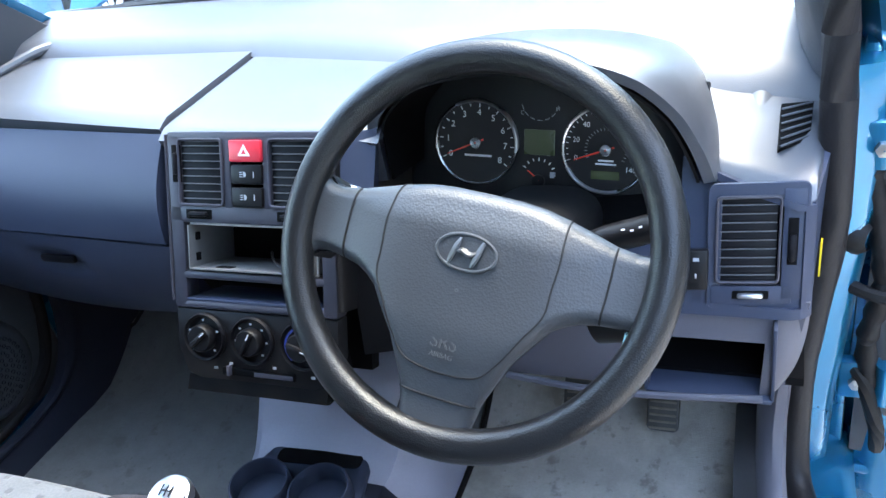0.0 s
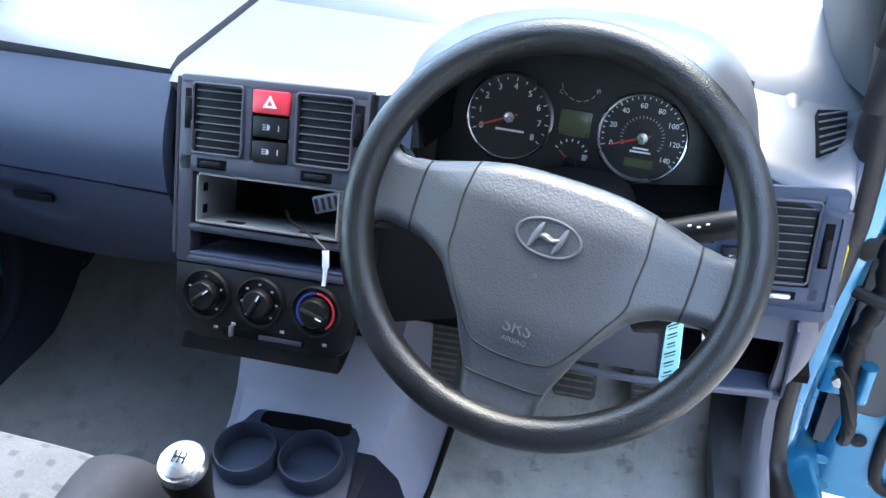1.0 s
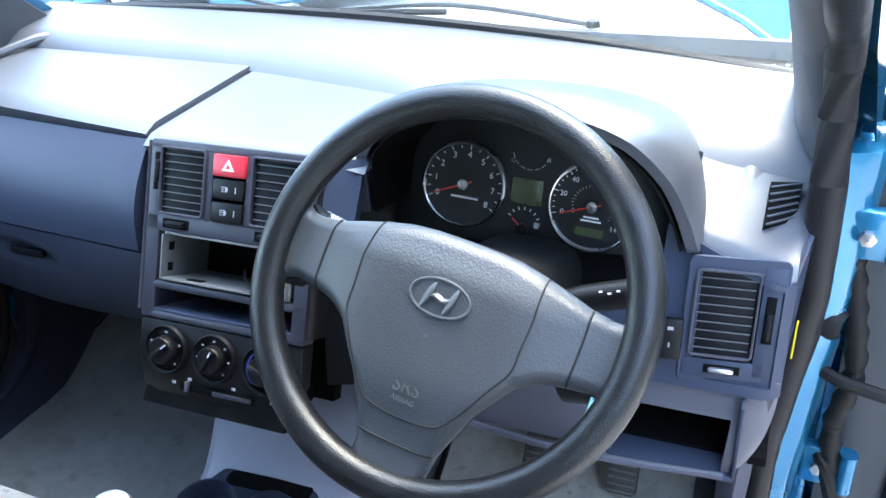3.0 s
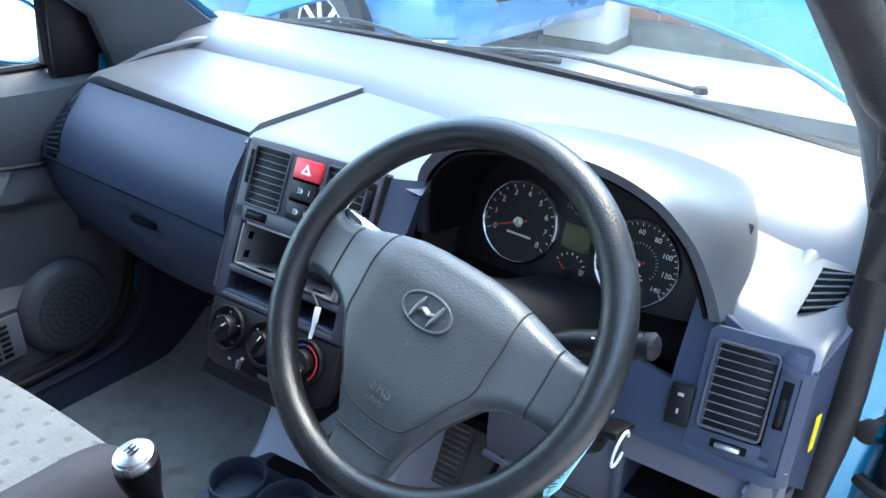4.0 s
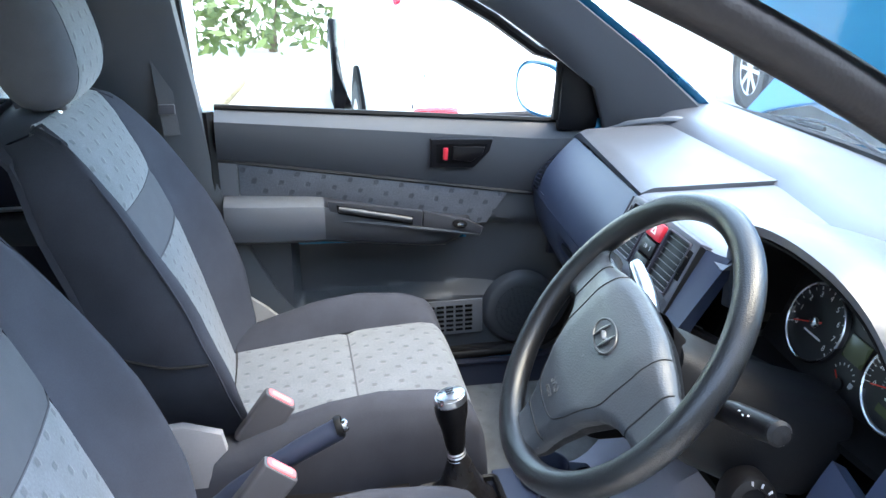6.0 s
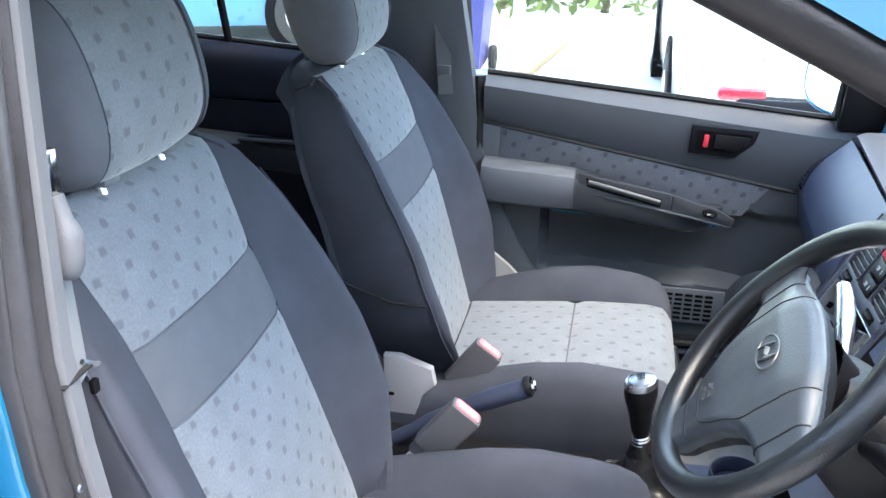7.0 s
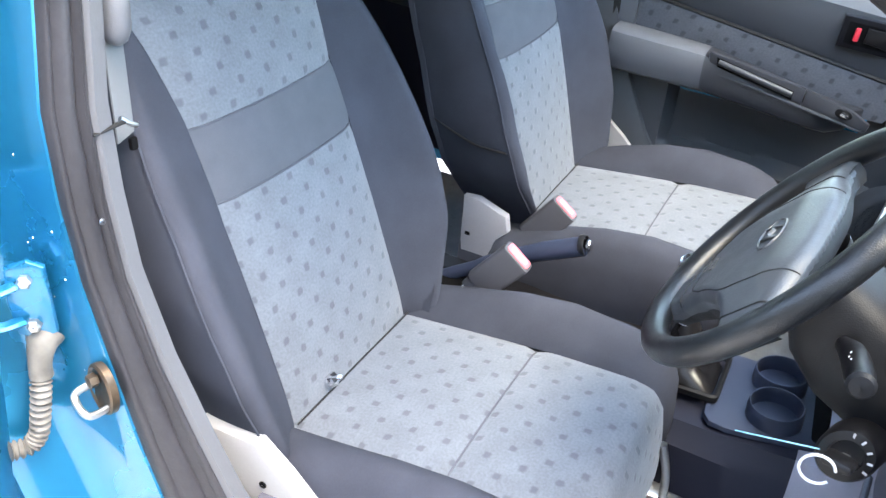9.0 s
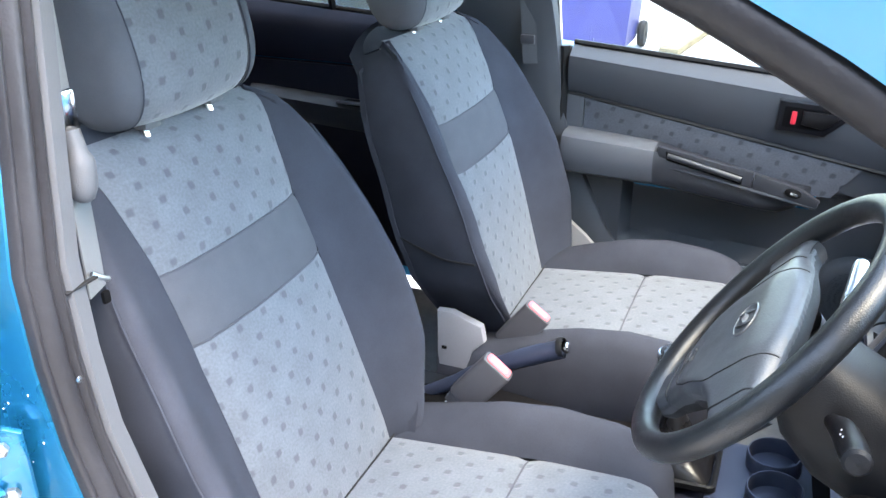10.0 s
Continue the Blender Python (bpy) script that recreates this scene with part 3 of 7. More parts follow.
def floor_fn(u, v):
    x = lerp(-0.645, 0.645, u)
    y = lerp(-2.0, 0.78, v)
    t = max(0.0, (y - 0.30) / 0.40)
    z = 0.305 + 0.34 * min(1.0, t) ** 1.3
    hump = 0.10 * math.exp(-(x / 0.12) ** 4)
    z += hump * (1 - min(1.0, max(0, y - 0.1) / 0.5))
    if y < -0.95:
        z += 0.18 * min(1, (-0.95 - y) / 0.15)
    return (x, y, z)


floor = part("floor", sheet(floor_fn, 40, 60, 0.03), "carpet")
tagged(floor, "grey needle-felt carpet over the floor pan, dusty and worn", "carpet", kind="structure")
part("firewall", sheet(lambda u, v: (lerp(-0.66, 0.66, u), 0.66 + 0.04 * v, lerp(0.5, 0.92, v)), 4, 4, 0.02), "carpet", car_body)


def tailgate(u, v):
    x = lerp(-0.62, 0.62, u)
    z = lerp(0.35, 1.0, v)
    return (x, -2.12 + 0.06 * (x / 0.62) ** 2 + 0.02 * v, z)


part("tailgate", sheet(tailgate, 8, 6, 0.05), "paint", car_body)


def rear_glass(u, v):
    x = lerp(-0.56, 0.56, u)
    return (x * (1 - 0.08 * v), -2.10 + 0.18 * v + 0.05 * (x / 0.56) ** 2, lerp(1.0, 1.40, v))


g = part("rear_window", sheet(rear_glass, 8, 4, 0.004), "glass", car_body)
g.visible_shadow = False
part("rear_bumper", loft([[Vector((x, -2.13 + 0.10 * (abs(x) / 0.76) ** 3 + dy, z)) for dy, z in ((0.0, 0.30), (-0.05, 0.34), (-0.06, 0.46), (-0.02, 0.52), (0.06, 0.50), (0.06, 0.30))] for x in np.linspace(-0.76, 0.76, 13)]), "paint", car_body)
part("front_bumper", loft([[Vector((x, 1.30 - 0.16 * (abs(x) / 0.74) ** 3 + dy, z)) for dy, z in ((0.0, 0.22), (0.05, 0.28), (0.06, 0.46), (0.0, 0.56), (-0.08, 0.52), (-0.08, 0.24))] for x in np.linspace(-0.74, 0.74, 13)]), "paint", car_body)


def windscreen(u, v):
    k = v * (len(A_WS) - 2)
    i = min(int(k), len(A_WS) - 3)
    f = k - i
    y, z = lerp(A_WS[i][0], A_WS[i + 1][0], f), lerp(A_WS[i][1], A_WS[i + 1][1], f)
    half = 0.632 - 0.10 * v
    x = lerp(-half, half, u)
    return (x, y + 0.016 + (0.07 - 0.03 * v) * (1 - (x / half) ** 2), z + 0.012 * (1 - (x / half) ** 2) - 0.022 * x / half)


g = part("windscreen", sheet(windscreen, 16, 14, -0.005), "glass", car_body, "clear windscreen")
g.visible_shadow = False
# black ceramic border and rubber along the foot of the screen
part("windscreen_foot_seal", tube([Vector(windscreen(i / 32, 0.0)) + Vector((0, -0.012, 0.006)) for i in range(33)], 0.011, 8), "seal", car_body, "black rubber along the foot of the windscreen")
# scuttle panel and its grille below the screen
part("scuttle", sheet(lambda u, v: (lerp(-0.64, 0.64, u), 0.60 + 0.075 * (1 - (2 * u - 1) ** 2) + v * lerp(0.09, 0.12, math.sin(u * math.pi)), 0.905 - 0.012 * v), 20, 4, 0.01), "seal", car_body, "black plastic scuttle panel with water drops")
rng = random.Random(23)
drop_me = None
for k in range(70):
    u, v = rng.uniform(0.45, 0.97), rng.uniform(0.1, 0.95)
    at = Vector((lerp(-0.64, 0.64, u), 0.60 + 0.075 * (1 - (2 * u - 1) ** 2) + v * lerp(0.09, 0.12, math.sin(u * math.pi)), 0.907 - 0.012 * v))
    if drop_me is None:
        ob = part("water_drop", lathe(((0.0024, 0.0), (0.0020, 0.0012), (0.0004, 0.0018)), Matrix.Identity(4), 7), "chrome", None)
        drop_me = ob.data
    else:
        ob = new("water_drop", drop_me)
    ob.parent = car_body
    ob.location = at - car_body.location
    ob.scale = [rng.uniform(0.5, 1.4)] * 3

# raised bonnet
bonnet = thing("bonnet", (0, 0.72, 0.95), "raised glossy blue bonnet propped open", "bonnet")


def bonnet_fn(u, v):
    x = lerp(-0.72, 0.58, u)
    q = (x + 0.07) / 0.655
    along = 0.215 * max(0.0, 1 - q * q) ** 0.8 + v * (0.92 - 0.215 * max(0.0, 1 - q * q) ** 0.8)
    a = radians(49)
    return (x * (1 - 0.10 * v * v), 0.70 + along * math.cos(a) + 0.05 * max(0.0, 1 - q * q) * math.sin(a), 0.885 + along * math.sin(a) - 0.05 * max(0.0, 1 - q * q) * math.cos(a) + 0.01 * u)


part("outer_panel", sheet(bonnet_fn, 20, 14, 0.006), "paint", bonnet)
part("edge_lip", tube([Vector(bonnet_fn(i / 20, 0.0)) for i in range(21)], 0.006, 6), "paint", bonnet)

# wipers on the scuttle
for x0, x1 in ((0.30, -0.25), (-0.22, -0.60)):
    w = thing("wiper", (x0, 0.70, 0.92), "black wiper arm and blade parked at the foot of the screen", "wiper", "windscreen wipers")
    part("arm", tube(curve([(x0, 0.72, 0.925), (lerp(x0, x1, 0.4), 0.705, 0.95), (lerp(x0, x1, 0.75), 0.685, 0.94)], 5), 0.006, 6, flat=0.6), "black", w)
    part("blade", tube(curve([(lerp(x0, x1, 0.42), 0.70, 0.94), (lerp(x0, x1, 0.75), 0.675, 0.938), (x1, 0.655, 0.93)], 5), 0.005, 6), "seal", w)
    part("pivot_cap", lathe(((0.001, 0.012), (0.010, 0.010), (0.012, 0.0)), Matrix.Translation((x0, 0.72, 0.922)), 12), "black", w)


# ---- doors ----
def belt(y):
    return interp(y, (-1.4, -0.47, 0.25), (1.03, 0.966, 0.908))


def split(y):
    return interp(y, (-0.48, 0.2), (0.868, 0.757))


pdoor = thing("passenger_door", (-0.70, -0.15, 0.4), "closed grey-trimmed front door with cloth insert and armrest", "door")
Y0, Y1 = -0.485, 0.33


def door_x(z):
    return interp(z, (0.36, 0.55, 0.75, 0.9, 0.97), (-0.640, -0.655, -0.663, -0.662, -0.672))


part("outer_skin", sheet(lambda u, v: (-0.765 + 0.03 * v ** 3 + 0.02 * (1 - v) ** 3, lerp(-0.60, 0.42, u), lerp(0.30, belt(lerp(-0.6, 0.42, u)) - 0.005, v)), 10, 8, -0.05), "paint", pdoor)
part("upper_trim", sheet(lambda u, v: (door_x(0.9) + 0.012 * math.sin(math.pi * v) - 0.03 * max(0, v - 0.8) / 0.2, lerp(Y0, Y1, u), lerp(split(lerp(Y0, Y1, u)), belt(lerp(Y0, Y1, u)), v)), 16, 10, 0.02), "doorgrey", pdoor)
part("backing_board", sheet(lambda u, v: (-0.712, lerp(Y0, Y1, u), lerp(0.37, 0.90, v)), 4, 4, 0.006), "cavity", pdoor)
part("split_line", tube([(door_x(0.8) + 0.004, lerp(Y0, 0.27, i / 16), split(lerp(Y0, 0.27, i / 16)) - 0.003) for i in range(17)], 0.0042, 6), "seam", pdoor)
part("belt_seal", tube([(-0.695, lerp(Y0, 0.3, i / 10), belt(lerp(Y0, 0.3, i / 10)) + 0.003) for i in range(11)], 0.007, 6), "seal", pdoor)


def arm_top(y):
    return interp(y, (-0.47, -0.28, -0.05, 0.04), (0.79, 0.778, 0.728, 0.715))


def insert(u, v):
    y = lerp(Y0 + 0.04, lerp(0.085, 0.135, v), u)
    z0, z1 = arm_top(y) - 0.02, split(y) - 0.006
    z = lerp(z0, z1, v)
    return (door_x(z) + 0.006 + 0.006 * math.sin(math.pi * u) * math.sin(math.pi * v), y, z)


part("cloth_insert", sheet(insert, 16, 6, 0.012), "doordots", pdoor, "grey cloth with rows of dark square motifs")
part("insert_end_strip", sheet(lambda u, v: (door_x(0.8) + 0.007, lerp(Y0, Y0 + 0.038, u), lerp(0.76, split(Y0) - 0.006, v)), 2, 4, 0.012), "doorlight", pdoor)


def lower(u, v):
    y = lerp(Y0, Y1, u)
    z = lerp(0.375, split(y) - 0.006, v)
    pocket = 0.045 * max(0, min(1, (y + 0.345) / 0.014)) * max(0, min(1, (0.25 - y) / 0.2)) * max(0, min(1, (z - 0.52) / 0.02)) * max(0, min(1, (0.70 - z) / 0.02))
    return (door_x(z) - 0.004 - pocket + 0.02 * max(0, (y - 0.1) / 0.2), y, z)


part("lower_trim", sheet(lower, 90, 50, 0.012), "doorgrey", pdoor)
# armrest, a rounded shelf with its two-tone shell
secs = []
for i in range(19):
    y = lerp(-0.478, 0.045, i / 18)
    zt = arm_top(y)
    hgt = interp(y, (-0.478, -0.3, 0.0, 0.045), (0.105, 0.10, 0.07, 0.03))
    d = interp(y, (-0.478, -0.45, -0.05, 0.01, 0.045), (0.075, 0.08, 0.066, 0.052, 0.012))
    xb = -0.665
    secs.append([Vector((xb + a * d, y, zt - b * hgt)) for a, b in ((0, 0), (0.7, 0.0), (0.92, 0.06), (1.0, 0.2), (0.97, 0.55), (0.8, 0.82), (0.4, 0.97), (0, 1.0))])
cut = 7
part("armrest_rear", loft(secs[:cut + 1]), "doorlight", pdoor, "lighter grey armrest shell")
part("armrest_front", loft(secs[cut:]), "darkplate", pdoor, "dark satin armrest front")
yz = axes((-0.6045, 0, 0), (0, 1, 0), (0, 0, 1), (1, 0, 0))
pp = part("pull_plate", prism([(-0.268, 0.784), (-0.262, 0.742), (-0.070, 0.712), (-0.068, 0.750)], yz, 0.010, 0.003), "darkplate", pdoor, "dark satin pull handle plate")
# no hollow here: a thin dark plate paints the recess's shade
part("pull_cup", prism([(-0.250, 0.775), (-0.246, 0.755), (-0.090, 0.721), (-0.089, 0.740)], yz @ Matrix.Translation((0, 0, 0.0085)), 0.0022), "cavity", pp, "flat near-black plate painted for the shade of the pull recess", smooth=False)
part("pull_rail", tube([(-0.594, -0.245, 0.766), (-0.592, -0.20, 0.757), (-0.592, -0.14, 0.744), (-0.594, -0.092, 0.733)], 0.0062, 10), "darkplate", pp)
part("plate_lip", tube(curve([(-0.598, -0.262, 0.742), (-0.594, -0.16, 0.728), (-0.594, -0.06, 0.710), (-0.600, 0.058, 0.688)], 5), 0.0040, 8), "darkplate", pp)
sw = part("switch_plate", prism([(-0.066, 0.749), (-0.068, 0.712), (0.040, 0.693), (0.060, 0.690), (0.064, 0.705), (0.03, 0.724)], yz, 0.010, 0.003), "darkplate", pdoor, "dark satin window switch plate")
part("switch_bezel", lathe(((0.017, 0.0), (0.0165, 0.003), (0.013, 0.004), (0.001, 0.002)), axes((-0.5955, 0.012, 0.717), (0, 1, -0.19), (0, 0.12, 0.6), (1, 0, 0)), 20), "black", sw)
part("window_switch", box((0, 0, 0), (0.010, 0.018, 0.007), 0.003, Matrix.Translation((-0.591, 0.014, 0.716)) @ Matrix.Rotation(radians(-12), 4, "X")), "chrome", sw, "shiny window switch")
# inner handle: bezel, bowl, lever and red lock tab
mh = axes((-0.652, 0.025, 0.858), (0, 1, -0.06), (0, 0.06, 1), (1, 0, 0))
hb = part("handle_bezel", prism([(-0.068, 0.032), (0.068, 0.034), (0.062, 0.006), (0.028, -0.030), (-0.066, -0.030)], mh, 0.012, 0.004), "slat", pdoor)
part("handle_bowl", prism([(-0.056, 0.022), (0.055, 0.024), (0.05, 0.006), (0.022, -0.020), (-0.055, -0.020)], mh @ Matrix.Translation((0, 0, 0.0105)), 0.0025, 0.0), "cavity", hb)
part("handle_lever", prism([(-0.02, 0.018), (0.050, 0.018), (0.046, 0.004), (0.022, -0.015), (-0.02, -0.010)], mh @ Matrix.Translation((0, 0, 0.013)), 0.006, 0.003), "black", hb)
part("lock_tab", box((-0.036, 0.002, 0.017), (0.010, 0.026, 0.008), 0.002, mh), "red", hb, "red lock tab")
# speaker grille and slotted vent grille low on the door
ms = axes((-0.637, 0.165, 0.485), (0, 1, 0), (0, 0, 1), (1, 0, 0))
spk = part("speaker_cover", lathe(((0.001, 0.012), (0.06, 0.013), (0.078, 0.010), (0.086, 0.004), (0.092, -0.012)), ms, 36), "doorgrey", pdoor)
bm = bmesh.new()
for ring in range(1, 6):
    n = 7 * ring
    for k in range(n):
        a = 2 * math.pi * k / n
        lathe(((0.0035, 0.0125), (0.0035, 0.0140)), ms @ Matrix.Translation((0.012 * ring * math.cos(a), 0.012 * ring * math.sin(a), 0)), 6, bm)
part("speaker_holes", bm, "cavity", spk)
gr = part("grille_panel", box((-0.640, -0.075, 0.475), (0.008, 0.30, 0.085), 0.003), "doorlight", pdoor)
for k in range(6):
    for j in range(12):
        if k == 0 and j == 0:
            slot = part("slot", box((-0.6355, -0.20 + 0.022 * j, 0.445 + 0.0115 * k), (0.003, 0.017, 0.006), 0.001), "cavity", gr, smooth=False)
            slot_me = slot.data
        else:
            s2 = new("slot", slot_me)
            s2.parent = gr
            s2.location = (0, 0.022 * j, 0.0115 * k)
part("rear_edge_seal", tube([(-0.662, -0.497, 0.37), (-0.658, -0.498, 0.60), (-0.662, -0.500, 0.80), (-0.676, -0.503, 0.965)], 0.018, 8), "seal", pdoor, "black rubber along the door edge")
# window frame, glass and the black corner panel
g = part("window_pane", sheet(lambda u, v: (-0.695 + 0.085 * v, lerp(-0.52 - 0.04 * v, lerp(0.24, -0.05, v ** 0.9), u), lerp(0.94, 1.335, v)), 8, 6, 0.004), "glass", pdoor)
g.visible_shadow = False
rng = random.Random(5)
for k in range(64):
    y = rng.uniform(-0.10, 0.22) if k % 4 else rng.uniform(-0.45, 0.22)
    z = 0.945 + 0.11 * rng.random() ** 2.0
    v = (z - 0.94) / 0.395
    ob = new("water_drop", drop_me)
    ob.parent = pdoor
    ob.location = Vector((-0.7005 + 0.085 * v, y, z)) - pdoor.location
    ob.rotation_euler = (0, radians(-90), 0)
    ob.scale = (rng.uniform(0.5, 1.0) * (2.2 if k % 5 == 0 else 1.0), rng.uniform(0.4, 0.8), 0.8)
part("corner_panel", prism([(0.246, 0.905), (0.375, 0.895), (0.345, 1.0), (0.31, 1.06), (0.28, 1.10), (0.246, 1.14)], axes((-0.790, 0, 0), (0, 1, 0), (0.12, 0, 0.99), (1, 0, 0)), 0.02, 0.004), "black", pdoor, "black mirror corner panel")
fr = [(-0.685, -0.525, 0.95), (-0.66, -0.53, 1.1), (-0.62, -0.54, 1.30), (-0.605, -0.50, 1.335)] + [(-0.69 + 0.20 * (z - 0.93), y - 0.012, z - 0.012) for y, z in A_IN[::-1][1:6]] + [(-0.655, 0.246, 1.05), (-0.68, 0.246, 0.92)]
part("window_frame", tube(fr, 0.013, 8), "black", pdoor)
# door mirror outside
mir = thing("door_mirror", (-0.80, 0.25, 0.9), "blue-backed door mirror with bright reflecting glass", "mirror")
MM = Matrix.Translation((-0.80, 0.243, 0.962)) @ Matrix.Rotation(radians(20), 4, "Z")
RING = [(math.copysign(abs(math.cos(a)) ** 0.75, math.cos(a)), math.copysign(abs(math.sin(a)) ** 0.75, math.sin(a))) for a in np.linspace(0, 2 * math.pi, 28, endpoint=False)]
part("housing", loft([[MM @ Vector((c * 0.100 * s, y, d * 0.066 * s)) for c, d in RING] for y, s in ((0.006, 0.93), (0.0, 0.97), (0.006, 1.0), (0.04, 0.98), (0.075, 0.78), (0.095, 0.40))]), "paint", mir)
part("reflector", loft([[MM @ Vector((c * 0.090 * s, -y, d * 0.057 * s)) for c, d in RING] for y, s in ((-0.002, 1.0), (0.0015, 0.98))]), "mirrorglass", mir, "mirror glass")
part("stem", box((-0.715, 0.315, 0.925), (0.07, 0.05, 0.05), 0.012), "black", mir)

# rear door, passenger side, closed
rdoor = thing("rear_passenger_door", (-0.70, -1.0, 0.4), "closed dark-trimmed rear door with small armrest", "door")
part("outer_skin", sheet(lambda u, v: (-0.765 + 0.03 * v ** 3, lerp(-1.42, -0.61, u), lerp(0.30, belt(lerp(-1.42, -0.61, u)), v)), 8, 8, -0.05), "paint", rdoor)
# rear door trim in the shade-darkened navy
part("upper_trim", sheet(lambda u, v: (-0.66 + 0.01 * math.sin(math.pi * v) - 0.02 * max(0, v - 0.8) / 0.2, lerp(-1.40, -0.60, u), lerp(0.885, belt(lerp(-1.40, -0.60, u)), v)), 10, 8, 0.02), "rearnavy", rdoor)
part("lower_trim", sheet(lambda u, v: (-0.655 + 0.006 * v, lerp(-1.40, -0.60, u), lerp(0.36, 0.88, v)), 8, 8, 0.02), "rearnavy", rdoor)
secs = [[Vector((-0.66 + a * d, y, zt - b * 0.08)) for a, b in ((0, 0), (0.7, 0), (1, 0.15), (0.95, 0.6), (0.5, 0.95), (0, 1))] for y, d, zt in ((-1.32, 0.03, 0.815), (-1.28, 0.06, 0.815), (-1.0, 0.06, 0.80), (-0.80, 0.05, 0.785), (-0.76, 0.02, 0.78))]
part("armrest", loft(secs), "doorgrey", rdoor)
part("pull_cup", box((-0.625, -0.95, 0.797), (0.034, 0.20, 0.010), 0.003), "cavity", rdoor)
part("pull_rail", box((-0.606, -0.95, 0.802), (0.012, 0.20, 0.008), 0.003), "doorlight", rdoor)
g = part("window_pane", sheet(lambda u, v: (-0.70 + 0.085 * v, lerp(-1.32, -0.62, u), lerp(0.98, 1.345, v)), 6, 6, 0.004), "glass", rdoor)
g.visible_shadow = False
part("window_bar", tube([(-0.69, -1.09, 1.0), (-0.62, -1.10, 1.345)], 0.010, 6), "black", rdoor)
part("belt_seal", tube([(-0.69, -1.40, belt(-1.4) + 0.004), (-0.69, -0.60, belt(-0.6) + 0.004)], 0.007, 6), "seal", rdoor)
part("window_frame", tube([(-0.69, -0.625, 0.98), (-0.61, -0.64, 1.34), (-0.61, -1.0, 1.35), (-0.62, -1.35, 1.33), (-0.70, -1.40, 1.03)], 0.013, 8), "black", rdoor)


part("door_opening_seal", tube(curve([(-0.636, 0.318, 0.80), (-0.638, 0.322, 0.62), (-0.636, 0.292, 0.48), (-0.634, 0.215, 0.402), (-0.650, 0.0, 0.386), (-0.656, -0.40, 0.386), (-0.650, -0.49, 0.44), (-0.640, -0.51, 0.60)], 5), 0.012, 8), "seal", car_body, "black rubber door seal")

# ---- open doors on the driver's side ----
def open_door(name, hinge, ang, length, label):
    """A door hinged along the vertical through hinge, swung out by ang degrees from the car's side (0: closed, pointing back)."""
    d = Vector((math.sin(radians(ang)), -math.cos(radians(ang)), 0))
    m = axes(hinge, d, (0, 0, 1), d.cross(Vector((0, 0, 1))))
    inner = -1.0 if m.col[2][0] * math.cos(radians(ang)) + m.col[2][1] * math.sin(radians(ang)) > 0 else 1.0
    door = thing(name, (hinge[0], hinge[1], 0.35), label, "door")
    sgn = inner

    def skin(u, v):
        return m @ Vector((u * length, lerp(0.29 if "rear" in name else 0.25, 0.935 + 0.03 * u, v), -sgn * (0.035 + 0.03 * math.sin(v * 2.6))))
    part("outer_skin", sheet(skin, 10, 10, 0.012 * -sgn), "paint", door)

    def inside(u, v):
        return m @ Vector((0.02 + u * (length - 0.04), lerp(0.33, 0.93 + 0.03 * u, v), sgn * (0.035 + 0.015 * math.sin(v * 3))))
    part("trim_panel", sheet(inside, 10, 10, 0.012 * sgn), "doorgrey", door)
    part("front_edge", box((0.0, 0.62, 0.0), (0.02, 0.62, 0.085), 0.006, m), "paint", door)
    part("rear_edge", box((length, 0.63, 0.0), (0.02, 0.63, 0.085), 0.006, m), "paint", door)
    part("bottom_edge", box((length / 2, 0.30, 0.0), (length, 0.02, 0.085), 0.006, m), "paint", door)
    fr2 = [m @ Vector(p) for p in ((0.02, 0.93, 0), (0.035, 1.0, 0.0), (length * 0.42, 1.27, -0.03 * sgn), (length * 0.62, 1.33, -0.035 * sgn), (length - 0.02, 1.34, -0.035 * sgn), (length, 0.96, 0))] if "rear" not in name else [m @ Vector(p) for p in ((0.006, 0.94, 0.01), (0.012, 1.05, 0.03), (0.02, 1.33, 0.10), (length * 0.6, 1.35, 0.10), (length, 1.0, 0.02))]
    part("window_frame", tube(fr2, 0.016, 8), "rubber" if "rear" in name else "seal", door, "dark window frame")
    if "rear" in name:
        part("inner_frame", box((0.055, 0.62, 0.044 * sgn), (0.13, 0.60, 0.014), 0.005, m), "paint", door)
    else:
        # stamped inner frame with a step, a hollow and the rubber seal round its edge
        def stamped(u, v):
            x, z = lerp(0.028, 0.16, u), lerp(0.235, 0.92, v)
            h = 0.044 - 0.020 * math.exp(-((x - 0.075) / 0.022) ** 4) * (0.5 + 0.5 * math.tanh((z - 0.42) * 60)) - 0.014 * math.exp(-((u - 0.0) / 0.10) ** 2) - 0.010 * math.exp(-((z - 0.55) / 0.03) ** 2)
            return m @ Vector((x, z, sgn * h))
        part("inner_frame", sheet(stamped, 24, 60, 0.008 * sgn), "paint", door)
        part("door_seal", tube(curve([m @ Vector((x, z, 0.050 * sgn)) for x, z in ((0.150, 0.275), (0.120, 0.285), (0.108, 0.34), (0.108, 0.55), (0.112, 0.75), (0.115, 0.90))], 6), 0.009, 10), "seal", door, "black rubber door seal")
        part("frame_grommet", lathe(((0.018, 0.0), (0.018, 0.006), (0.010, 0.012), (0.001, 0.012)), m @ Matrix.Translation((0.075, 0.66, 0.024 * sgn)), 16), "seal", door)
        part("frame_plug", lathe(((0.012, 0.0), (0.011, 0.004), (0.001, 0.006)), m @ Matrix.Translation((0.076, 0.36, 0.044 * sgn)), 14), "seal", door)
